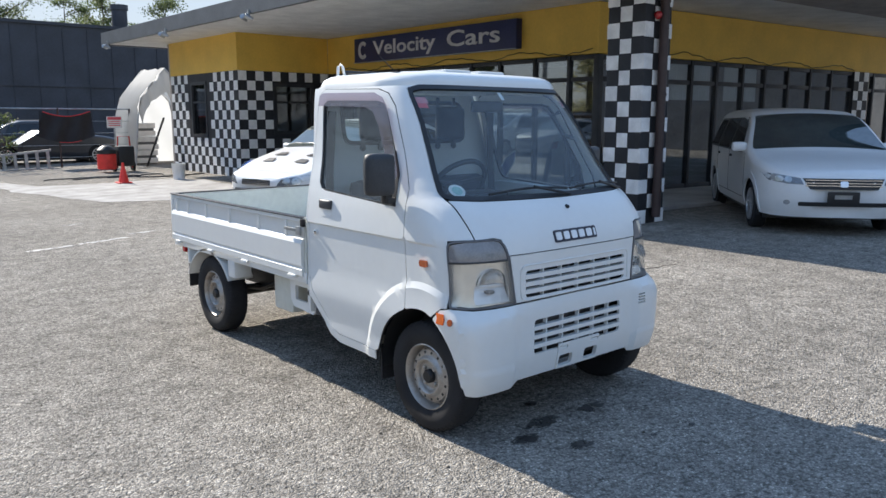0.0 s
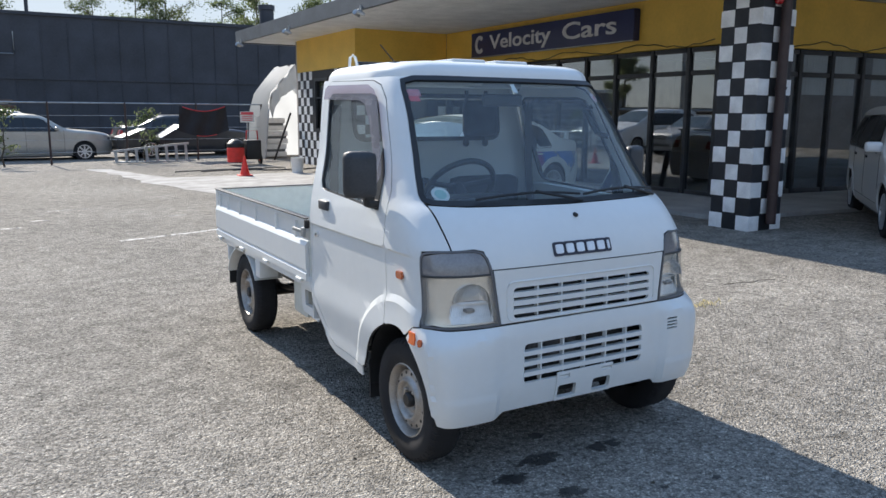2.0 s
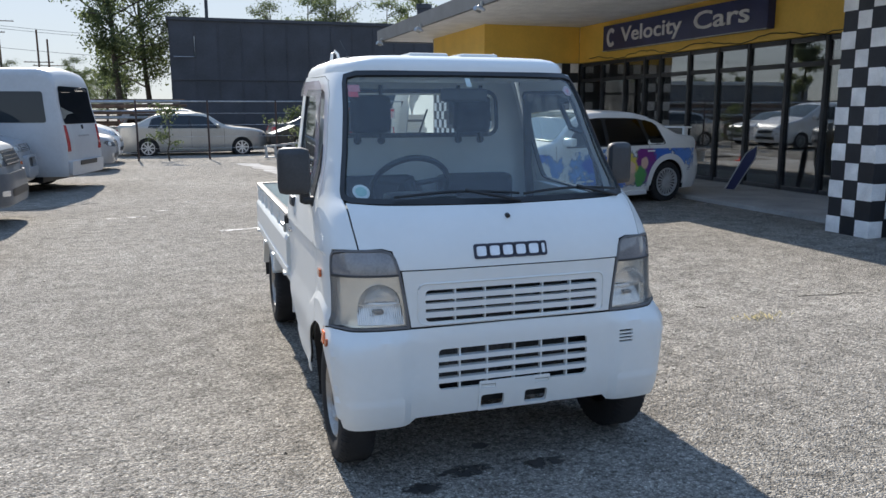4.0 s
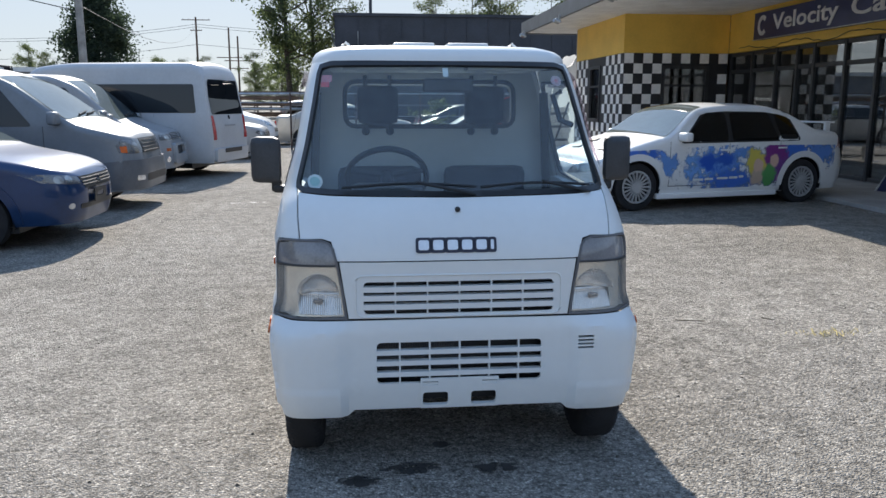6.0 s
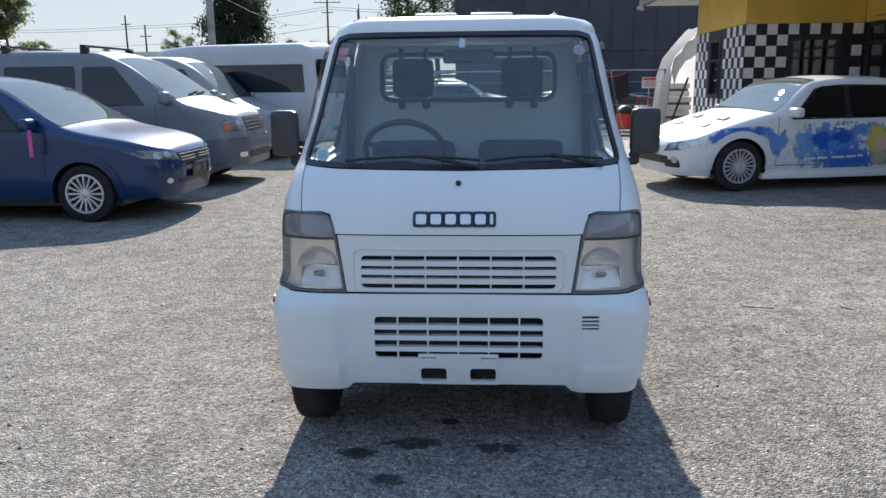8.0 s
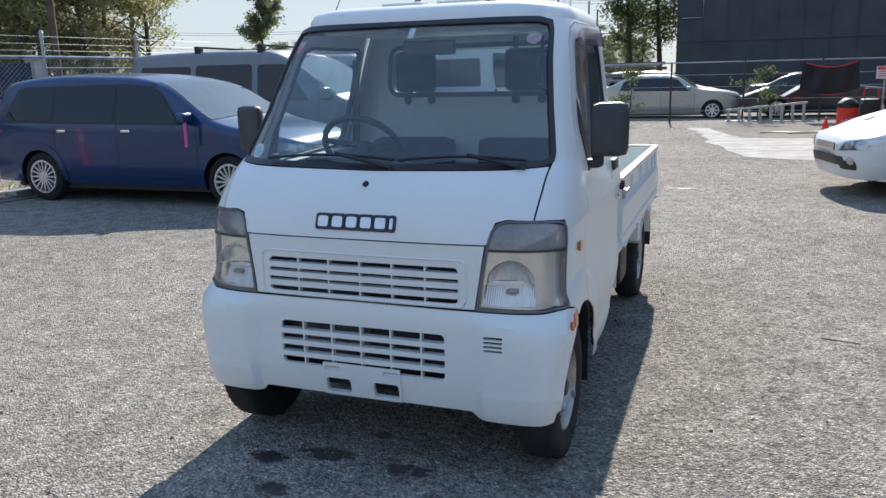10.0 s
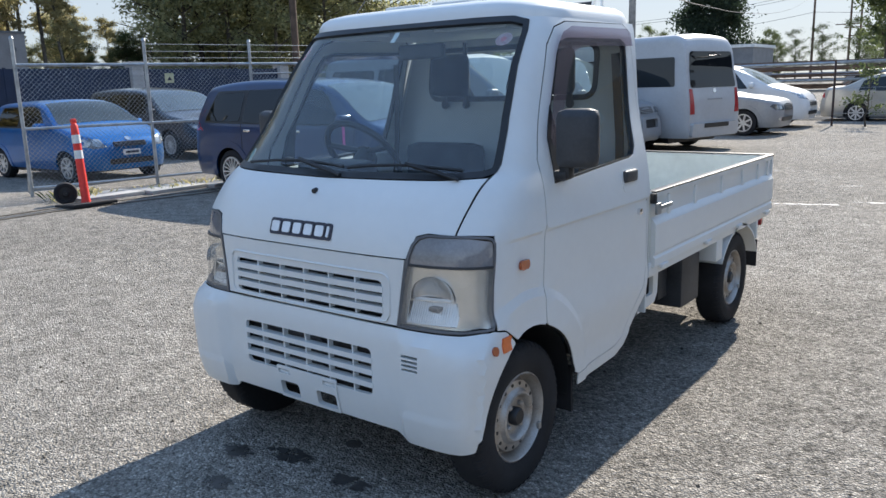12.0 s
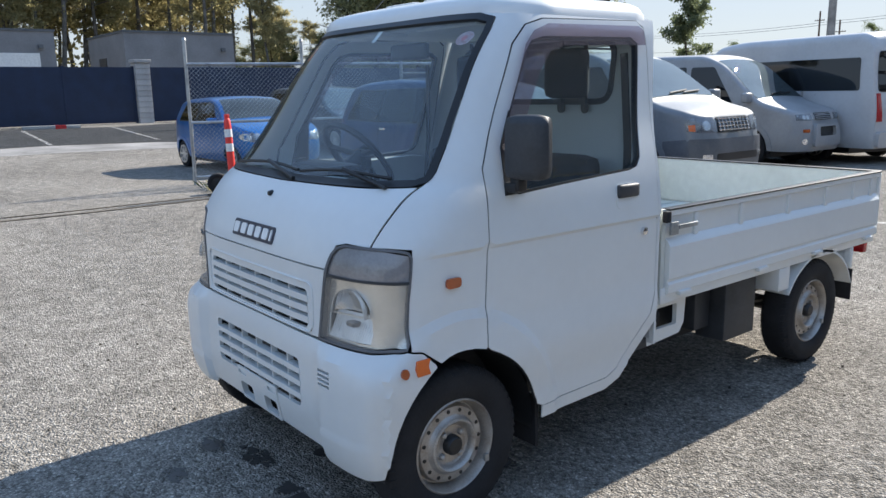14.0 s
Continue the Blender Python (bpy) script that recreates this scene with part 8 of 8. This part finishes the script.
def yard_clutter():
    t = thing("vacuum_cleaner", "orange and black drum vacuum with its hose", "cleaner", pose(6.80, 21.7, 0.05))
    part("drum", lathe(bmesh.new(), [(0.08, 0.20), (0.10, 0.24), (0.48, 0.24), (0.5, 0.22)], (0, 0, 0), "z", 20), M["orange"], t)
    part("motor", lathe(bmesh.new(), [(0.5, 0.24), (0.6, 0.24), (0.68, 0.16), (0.72, 0.08)], (0, 0, 0), "z", 20), M["plastic_black"], t)
    t = thing("pressure_washer", "black and red wheeled pressure washer", "washer", pose(7.3, 21.8, 0.05))
    part("frame", tube(bmesh.new(), [(-0.2, 0, 0.1), (-0.15, 0, 0.95), (0.15, 0, 0.95), (0.2, 0, 0.1)], 0.02, 6), M["red_plastic"], t)
    part("engine", boxes((-0.22, 0.22, -0.2, 0.2, 0.15, 0.7), bevel=0.06), M["plastic_black"], t)
    for s in (-1, 1):
        part("tyre", lathe(bmesh.new(), [(s * 0.25 - 0.03, 0.14), (s * 0.25 + 0.03, 0.14)], (0, 0.1, 0.14), "x", 18), M["rubber"], t)
    t = thing("bucket", "white plastic bucket on the ground", "bucket", pose(7.3, 18.1, 0.06))
    part("pail", lathe(bmesh.new(), [(0, 0.13), (0.36, 0.16), (0.37, 0.17), (0.35, 0.15), (0.03, 0.12)], (0, 0, 0), "z", 20), M["tarp_white"], t)
    rnd = random.Random(3)
    for k in range(3):
        pts, x, y, a = [], 6.0 + k * 0.7, 19.6, 0.0
        for i in range(26):
            a += rnd.uniform(-0.7, 0.75)
            x += 0.12 * math.cos(a)
            y += 0.12 * math.sin(a) * 0.6
            pts.append((x, y, ground_z(x, y) + 0.02))
        h = thing("hose", "dark hose lying loose on the ground", "hose", group="hoses in the yard")
        part("line", tube(bmesh.new(), pts, 0.016, 5), M["plastic_black"], h)
    # pipes leaning in the shelter's mouth
    t = thing("pipe_lengths", "dark pipes leaning against the office wall", "pipe")
    part("pipe", tube(bmesh.new(), [(8.3, 22.9, 0.1), (8.6, 22.2, 1.5)], 0.03, 6), M["plastic_black"], t)


yard_clutter()


def junk_row():
    """Scrap cars' raised bonnets and stacked poles behind the wire fence."""
    for k, (x, y, a) in enumerate(((4.35, 26.2, 20), (5.5, 26.0, 30))):
        m = pose(x, y, 0.70, 0, -a, 5)
        t = thing("raised_bonnet", "pale loose car bonnet propped up behind the fence", "car panel", m)
        part("prop", tube(bmesh.new(), [(0.3, 0, -0.002), m.inverted() @ Vector((x + 0.25, y, 0.0))], 0.014, 6), M["plastic_black"], t)
        part("sheet", boxes((0, 0.80, -0.45, 0.45, 0, 0.03), bevel=0.012), M["car_white"], t)
    t = thing("timber_stack", "stack of grey poles lying across the yard", "stack")
    rnd = random.Random(8)
    for k in range(11):
        z = 0.9 + 0.14 * k * 0.7
        part("pole", tube(bmesh.new(), [(-22 + rnd.uniform(-1, 1), 31 + rnd.uniform(-0.5, 0.5), z), (1.0 + rnd.uniform(-1, 1), 30.5 + rnd.uniform(-0.5, 0.5), z + rnd.uniform(-0.05, 0.05))], 0.06, 6), M["galvanised" if k % 3 == 0 else "pole_wood"], t)
    for x in (-20, -12, -4):
        part("trestle", boxes((x - 0.1, x + 0.1, 30.2, 31.6, 0, 0.95)), M["pole_wood"], t)


junk_row()

# ---------------------------------------------------------------- side street: fence, gate, block pillars


def chain_fence():
    t = thing("chain_link_fence", "galvanised chain-link fence with barbed wire along the lot", "fence", kind="structure")
    A, B = Vector((-6.69, 5.90, 0)), Vector((-5.07, 12.55, 0))
    d = (B - A).normalized()
    L = (B - A).length
    H = 1.88
    posts = [0.0, 1.84, 3.60, 5.24]
    for s in posts:
        p = A + d * s
        part("post", tube(bmesh.new(), [p, p + Vector((0, 0, 2.24))], 0.027, 10), M["galvanised"], t, "round steel post")
        part("post_cap", lathe(bmesh.new(), [(2.24, 0.036), (2.28, 0.02)], p, "z", 10), M["galvanised"], t)
    for z, s1, r in ((H, L, 0.024), (0.12, 3.6, 0.02), (0.98, 3.6, 0.022), (1.72, L, 0.012)):
        s0 = 3.6 if z == 1.72 else 0
        part("rail", tube(bmesh.new(), [A + d * s0 + Vector((0, 0, z)), A + d * s1 + Vector((0, 0, z))], r, 8), M["galvanised"], t)
    for z in (1.98, 2.08, 2.19):
        part("barbed_wire", tube(bmesh.new(), [A + d * 1.84 + Vector((0, 0, z)), A + d * L + Vector((0, 0, z))], 0.004, 4), M["galvanised"], t)
    part("brace", tube(bmesh.new(), [A + Vector((-0.3, 0.1, 0.02)), A + d * 0.02 + Vector((0, 0, 1.0))], 0.02, 6), M["galvanised"], t)
    bm = bmesh.new()
    step = 0.07
    z0, z1 = 0.14, H
    hgt = z1 - z0
    for k in range(int((L + hgt) / step) + 1):
        for sgn in (1, -1):
            s = k * step - hgt if sgn == 1 else k * step
            a0, a1 = s, s + sgn * hgt
            f0, f1 = 0.0, 1.0
            if a0 < 0:
                f0 = -a0 / (a1 - a0)
            if a1 < 0:
                f1 = -a0 / (a1 - a0)
            if a0 > L:
                f0 = (L - a0) / (a1 - a0)
            if a1 > L:
                f1 = (L - a0) / (a1 - a0)
            if f1 - f0 < 0.02 or f0 > 1 or f1 < 0:
                continue
            P = [A + d * (a0 + (a1 - a0) * f) + Vector((0, 0.002 * sgn, z0 + hgt * f)) for f in (f0, f1)]
            tube(bm, P, 0.0022, 3)
    ob = part("mesh_wire", bm, M["galvanised"], t, "diamond wire mesh", 0)
    ob["kind"] = "stuff"
    s = thing("notice_sign", "small pale yellow warning plate on the fence", "sign", pose(*(A + d * 2.1 + Vector((0.03, -0.03, 1.66)))) @ pose(0, 0, 0, 0, 0, math.degrees(math.atan2(d.y, d.x))))
    part("plate", boxes((0.03, 0.17, -0.012, 0.0, -0.07, 0.08)), M["sticker_pale"], s)
    part("mark", panel([(0.06, -0.03), (0.14, -0.03), (0.1, 0.03)], [], lambda u, v: (u, -0.014, v), 0.2, 0.003), M["badge_dark"], s)


chain_fence()


def delineator(x, y):
    t = thing("delineator_post", "orange flexible delineator post with white bands on a black base", "post", pose(x, y, ground_z(x, y), 0, -4, 0))
    part("base", boxes((-0.26, 0.26, -0.30, 0.30, 0, 0.045), bevel=0.015), M["rubber"], t, "black rubber base")
    post = part("tube", lathe(bmesh.new(), [(0.04, 0.062), (0.10, 0.055), (0.95, 0.05), (1.05, 0.045), (1.08, 0.03)], (0, 0, 0), "z", 20), M["orange"], t, "orange plastic tube")
    for z in (0.62, 0.82):
        part("band", lathe(bmesh.new(), [(z, 0.0545), (z + 0.11, 0.0535)], (0, 0, 0), "z", 20), M["sticker_white"], post, "white reflective band")
    part("handle", boxes((-0.02, 0.02, -0.035, 0.035, 1.07, 1.14), bevel=0.012), M["orange"], post)


delineator(-4.98, 5.80)


def gate_wheel():
    """The solid black roller at the foot of the fence's end post."""
    t = thing("gate_wheel", "black rubber wheel standing at the foot of the fence", "wheel", pose(-5.34, 5.72, 0.0, 0, 0, -28))
    part("tyre", lathe(bmesh.new(), [(-0.045, 0.09), (-0.055, 0.115), (-0.05, 0.138), (-0.02, 0.15), (0.02, 0.15), (0.05, 0.138), (0.055, 0.115), (0.045, 0.09)], (0, 0, 0.15), seg=28, close=True), M["rubber"], t, "", 50)
    part("disc", lathe(bmesh.new(), [(-0.03, 0.092), (-0.034, 0.05), (-0.05, 0.035), (-0.052, 0.004)], (0, 0, 0.15), seg=20), M["plastic_black"], t)
    part("disc", lathe(bmesh.new(), [(0.03, 0.092), (0.034, 0.05), (0.05, 0.035), (0.052, 0.004)], (0, 0, 0.15), seg=20), M["plastic_black"], t)
    part("axle", tube(bmesh.new(), [(-0.06, 0, 0.15), (0.06, 0, 0.15)], 0.012, 8), M["plastic_black"], t)


gate_wheel()


def kerbs():
    t = thing("kerb", "worn low concrete kerb strip under the fence", "kerb", kind="structure")
    rnd = random.Random(6)
    for k in range(9):
        y0 = 5.9 + k * 0.95
        part("kerb_stone", boxes((-5.85 + 0.16 * k, -5.25 + 0.16 * k, y0, y0 + 0.93, -0.03, 0.05 + rnd.uniform(-0.01, 0.01)), bevel=0.012), M["concrete"], t)
    rows = [(-4.9, -8), (-4.8, 0), (-4.75, 3.8), (-4.85, 5.3), (-4.55, 7.1), (-4.2, 9)]
    for k in range(2):
        bm = bmesh.new()
        pts = [(x - 0.28 * k + rnd.uniform(-0.03, 0.03), y, 0.006) for (x, y) in rows]
        strip(bm, pts, (0, 0, 1), 0.05 if k else 0.09, 0.006)
        ob = part("ground_crack", bm, M["soil"], None, "", 0)
        tagged(ob, "dark cracked joint along the lot's edge", "crack", kind="structure")


kerbs()


def street_side():
    X = -25.5
    t = thing("block_wall", "dark navy slatted fence between pale block pillars", "fence", kind="structure")

    def pil(y):
        p = part("block_pillar", boxes((X - 0.25, X + 0.25, y - 0.25, y + 0.25, 0.35, 2.66)), M["block"], t, "pale split-block pillar", 0)
        me = bpy.data.meshes.new("block")
        q = boxes((-0.27, 0.27, -0.27, 0.27, 0.01, 0.20), bevel=0.015)
        q.to_mesh(me)
        q.free()
        me.materials.append(M["block"])
        for k in range(11):
            ob = new("block", me)
            ob.parent = p
            ob.location = (X, y, 0.38 + 0.205 * k)
        part("cap", boxes((X - 0.33, X + 0.33, y - 0.33, y + 0.33, 2.664, 2.78), bevel=0.02), M["block"], p)
    for y in (11.3, 19.3, 3.3, 27.3):
        pil(y)
    for y0, y1 in ((-12, 3.0), (3.6, 11.0), (11.6, 19.0), (19.6, 27.0)):
        n = max(1, round((y1 - y0) / 2.2))
        for k in range(n):
            a, b = y0 + (y1 - y0) * k / n, y0 + (y1 - y0) * (k + 1) / n
            part("fence_panel", boxes((X - 0.03, X + 0.03, a + 0.03, b - 0.03, 0.44, 2.50)), M["navy_fence"], t, "", 0)
            part("fence_post", boxes((X - 0.04, X + 0.05, b - 0.05, b + 0.03, 0.35, 2.54)), M["navy_fence"], t, "", 0)
    for x0, x1, y0, y1, z1, d0, d1, dz in ((-39, -33, 13.1, 18.5, 4.36, 14.0, 15.6, 2.6), (-41, -33, -2, 10.1, 4.28, 6.9, 9.44, 3.35)):
        b = thing("low_building", "plain grey flat-roofed building behind the fence", "building")
        part("wall", boxes((x0, x1, y0, y1, 0.4, z1)), M["grey_wall"], b, "", 0)
        part("roof_edge", boxes((x0 - 0.05, x1 + 0.05, y0 - 0.05, y1 + 0.05, z1 + 0.001, z1 + 0.10)), M["fascia"], b, "", 0)
        part("door", boxes((x1 + 0.002, x1 + 0.03, d0, d1, 0.45, dz)), M["sticker_white"], b, "pale roller door", 0)
        part("wall_lamp", boxes((x1 + 0.002, x1 + 0.15, y1 - 0.7, y1 - 0.5, 3.55, 3.72)), M["fascia"], b, "", 0)
        part("side_window", boxes((x1 - 4.2, x1 - 3.0, y0 - 0.03, y0 - 0.002, 2.4, 3.3)), M["frame_dark"], b, "", 0)
    for y0, y1 in ((4.4, 6.2),):
        s = thing("wheel_stop", "concrete wheel stop with a red band", "kerb", pose(-23.4, 2.2, 0.38))
        part("stop", boxes((-0.08, 0.08, y0, y1, 0, 0.12), bevel=0.02), M["concrete"], s)
        part("band", boxes((-0.083, 0.083, y0 + 1.0, y0 + 1.35, 0.002, 0.123)), M["red_plastic"], s)


street_side()


M["pole_grey"] = mat("pole_grey", (0.30, 0.29, 0.27), 0.85, var=0.2, scale=4, bump=0.2, bscale=30)


def pole(x, y, h, arms=((0.0, 1.2),), r=0.14, label="brown wooden utility pole with cross-arms", wood="pole_wood"):
    t = thing("utility_pole", label, "pole", pose(x, y, ground_z(x, y)), "utility poles")
    part("shaft", tube(bmesh.new(), [(0, 0, 0), (0, 0, h)], [r, r * 0.7], 10), M[wood], t)
    for dz, w in arms:
        arm = part("cross_arm", boxes((-w, w, -0.06, 0.06, h - 0.5 - dz, h - 0.38 - dz)), M["pole_wood"], t)
        for k in (-0.9, -0.5, 0.5, 0.9):
            part("insulator", lathe(bmesh.new(), [(h - 0.38 - dz, 0.04), (h - 0.24 - dz, 0.03)], (k * w, 0, 0), "z", 8), M["fascia"], arm)


pole(-23.6, 130, 14.4, ((0, 2.2), (1.6, 0.9)), 0.2)
pole(-18.6, 130, 13.0, ((4.2, 2.0),), 0.18)
pole(-17.4, 131, 11.8, ((3.4, 2.2), (4.6, 1.6)), 0.18)
pole(-57.6, 130, 12.4, ((1.0, 0.8),), 0.18)
pole(-54.8, 131, 10.9, ((1.4, 1.0),), 0.18)
pole(-6.3, 26, 6.6, (), 0.14, "tall pale grey utility pole", "pole_grey")
pole(-21.8, 25, 11.5, (), 0.17, "brown leaning utility pole among trees")


def wires():
    t = thing("overhead_wires", "thin dark overhead wires between the poles", "wire")
    spans = []
    for dz in (0.3, 0.7, 3.4):
        spans += [((-23.6, 130, 14 - dz), (-54.8, 131, 11.5 - dz)), ((-23.6, 130, 14 - dz), (20, 128, 13 - dz)), ((-54.8, 131, 11.5 - dz), (-110, 128, 12.5 - dz))]
    spans += [((-6.3, 26, 4.5), (-23.6, 130, 13.6)), ((-6.3, 26, 4.8), (-21.8, 25, 9.5)), ((-21.8, 25, 8.8), (-6.3, 26, 4.3)), ((-6.3, 26, 6.2), (-60, 60, 13)), ((-6.3, 26, 5.9), (-60, 64, 13))]
    for a, b in spans:
        a, b = Vector(a), Vector(b)
        sag = (b - a).length * 0.018
        part("wire", tube(bmesh.new(), [a.lerp(b, k / 10) - Vector((0, 0, sag * 4 * (k / 10) * (1 - k / 10))) for k in range(11)], 0.012 + 0.0001 * a.y, 4), M["plastic_black"], t)


wires()


def far_sheds():
    for x, y, w, d, h, nm in ((-38, 75, 22, 10, 4.2, "long low white-roofed shed far behind the cars"), (-40, 112, 26, 10, 5.4, "pale-roofed long shed in the distance")):
        b = thing("far_shed", nm, "building", pose(x, y, 0))
        part("wall", boxes((-w / 2, w / 2, 0, d, 0, h)), M["grey_wall"], b, "", 0)
        part("roof", boxes((-w / 2 - 0.2, w / 2 + 0.2, -0.2, d + 0.2, h + 0.001, h + 0.4)), M["tarp_white"], b, "", 0)


far_sheds()

# ---------------------------------------------------------------- marks on the asphalt


def patch(name, pts, material, label, category, h=0.004, res=1.0):
    def fm(u, v):
        return (u, v, ground_z(u, v) + h)
    ob = part(name, panel(pts, [], fm, res, 0.0), material, None, "", 0)
    return tagged(ob, label, category, kind="structure")


rp = random.Random(12)
edge = [(3.7, 17.6), (3.9, 16.6), (4.15, 15.6), (4.5, 14.3), (5.6, 13.6), (7.2, 13.2), (7.5, 14.5), (7.6, 17.5), (7.3, 18.4), (5.5, 18.2), (4.4, 18.6), (4.1, 20.0), (3.6, 22.2), (3.0, 22.3), (3.4, 20.5), (3.6, 18.8)]
patch("pavement_patch", [(a + rp.uniform(-0.12, 0.12), b + rp.uniform(-0.1, 0.1)) for a, b in dense(edge, 0.5)], M["pale_concrete"], "pale chalky wet patch on the asphalt", "patch", 0.004, 0.8)
for k, (cx, cy, rx, ry) in enumerate([(2.55, 2.36, 0.10, 0.055), (2.76, 2.45, 0.14, 0.06), (2.70, 2.15, 0.09, 0.05), (3.10, 2.42, 0.12, 0.06), (3.42, 3.15, 0.10, 0.06), (2.9, 2.66, 0.05, 0.04), (3.3, 1.95, 0.03, 0.02), (3.05, 2.0, 0.03, 0.02)]):
    patch("oil_stain", blob(cx, cy, rx, ry, 30, 0.45, 60 + k), M["oil"], "dark oil stain under the truck's nose", "stain", 0.003, 0.2)
for k, (x0, y0, x1, y1) in enumerate([(2.05, 9.55, 3.3, 9.95), (0.6, 11.2, 1.1, 11.3), (3.4, 10.2, 3.8, 10.3), (1.2, 11.9, 1.45, 11.95), (3.0, 11.6, 3.25, 11.7), (1.5, 13.0, 2.1, 13.1)]):
    dx, dy = x1 - x0, y1 - y0
    n = Vector((-dy, dx)).normalized() * 0.05
    patch("road_line", [(x0 - n.x, y0 - n.y), (x1 - n.x, y1 - n.y), (x1 + n.x, y1 + n.y), (x0 + n.x, y0 + n.y)], M["line_white"], "worn white parking line", "marking", 0.003, 0.5)
patch("road", [(-25.4, -16), (-16.2, -16), (-16.4, 0), (-17.1, 5.9), (-16.5, 8.7), (-15.9, 9.3), (-15.4, 14), (-15.2, 30), (-25.4, 30)], M["asphalt_new"], "newer dark asphalt of the parking bays by the fence", "road", 0.003, 3.0)
patch("pavement", [(-16.1, -16), (-14.6, -16), (-14.8, 0), (-15.0, 5.9), (-14.5, 8.7), (-13.8, 14), (-13.6, 30), (-15.1, 30), (-15.3, 14), (-15.8, 9.3), (-16.4, 8.7), (-17.0, 5.9), (-16.3, 0)], M["concrete_worn"], "pale worn concrete edge strip of the street", "pavement", 0.003, 2.0)
for y0 in (12.0, 9.45, 6.6, 3.7):
    patch("road_line", [(-24.6, y0), (-17.2, y0 - 0.55), (-17.2, y0 - 0.44), (-24.6, y0 + 0.11)], M["line_white"], "worn white parking line", "marking", 0.007, 2.0)


def crack(pts, w, seed):
    rnd = random.Random(seed)
    fine = []
    for a, b in zip(pts, pts[1:]):
        a, b = Vector(a), Vector(b)
        n = max(2, int((b - a).length / 0.12))
        for k in range(n):
            p = a.lerp(b, k / n)
            fine.append((p.x + rnd.uniform(-0.03, 0.03), p.y + rnd.uniform(-0.03, 0.03), ground_z(p.x, p.y) + 0.002))
    bm = bmesh.new()
    strip(bm, fine, (0, 0, 1), w, 0.003)
    tagged(part("ground_crack", bm, M["soil"], None, "", 0), "thin dark crack in the asphalt", "crack", kind="structure")


crack([(4.7, 4.4), (5.0, 4.37)], 0.012, 1)
crack([(5.25, 4.36), (5.45, 4.33)], 0.015, 2)
crack([(6.2, 4.34), (6.9, 4.25)], 0.010, 3)
crack([(-3.6, 8.7), (-1.2, 12.2), (0.4, 13.4)], 0.008, 4)


def pebbles():
    rnd = random.Random(17)
    verts, faces = [], []
    for k in range(900):
        x, y = rnd.uniform(-4, 8), rnd.uniform(0.5, 12)
        s = rnd.choice((0.004, 0.005, 0.006, 0.008, 0.011))
        z = ground_z(x, y)
        i = len(verts)
        q = [rnd.uniform(0.6, 1.2) * s for _ in range(5)]
        verts += [(x + q[0], y, z), (x, y + q[1], z), (x - q[2], y, z), (x, y - q[3], z), (x, y, z + q[4] * 0.9)]
        faces += [(i, i + 1, i + 4), (i + 1, i + 2, i + 4), (i + 2, i + 3, i + 4), (i + 3, i, i + 4)]
    me = bpy.data.meshes.new("gravel")
    me.from_pydata(verts, [], faces)
    tagged(mesh_part("gravel", me, M["soil"], None, "", 0), "loose dark pebbles and grit on the asphalt", "gravel", kind="stuff")


pebbles()


def weed_tuft(x, y, n=70, wide=0.09, deep=0.035, tall=0.035, leafm="leaf_yellow", seed=31, label="flattened clump of dry weed on the asphalt"):
    verts, faces = [], []
    rnd = random.Random(seed)
    for k in range(n):
        a, h = rnd.uniform(0, math.tau), rnd.uniform(0.3, 1.0) * tall
        px, py = x + rnd.gauss(0, wide), y + rnd.gauss(0, deep)
        z = ground_z(px, py)
        i = len(verts)
        w = 0.004 + 0.03 * tall
        verts += [(px, py, z), (px + w * math.cos(a), py + w * math.sin(a), z), (px + 0.5 * h * math.cos(a + 1) + 0.003, py + 0.5 * h * math.sin(a + 1), z + 0.7 * h), (px + h * math.cos(a + 1), py + h * math.sin(a + 1), z + h)]
        faces += [(i, i + 1, i + 2), (i + 1, i + 3, i + 2)]
    me = bpy.data.meshes.new("weed")
    me.from_pydata(verts, [], faces)
    tagged(mesh_part("weed_tuft", me, M[leafm], None, "", 0), label, "weed", kind="stuff")


weed_tuft(5.5, 3.95)
rw2 = random.Random(5)
for k in range(22):
    y = rw2.uniform(5.9, 11.0)
    x = -5.75 + 0.165 * (y - 6) + rw2.gauss(0, 0.10)
    weed_tuft(x, y, 40, 0.10, 0.12, rw2.uniform(0.06, 0.20), rw2.choice(("leaf_yellow", "leaf_green", "leaf_yellow")), 100 + k, "thin tuft of weeds and dry grass along the fence")


def behind():
    """The trees across the street, at the camera's back, and unseen plain walls added to shape reflections."""
    ob = part("wall_street", boxes((-60, 70, -46, -45.5, -0.2, 4.6)), M["grey_wall"], None, "", 0)
    east = part("wall_neighbour", boxes((30, 34, -45, 2, -0.2, 6.5)), M["grey_wall"], None, "", 0)
    tagged(east, "plain grey wall of the neighbouring building", "wall", kind="structure")
    tagged(ob, "plain grey wall across the street", "wall", kind="structure")
    for k in range(14):
        again(dark, -40 + 7.5 * k + rnd.uniform(-1.5, 1.5), -50 + rnd.uniform(-2, 2), rnd.uniform(0.55, 0.85))


behind()
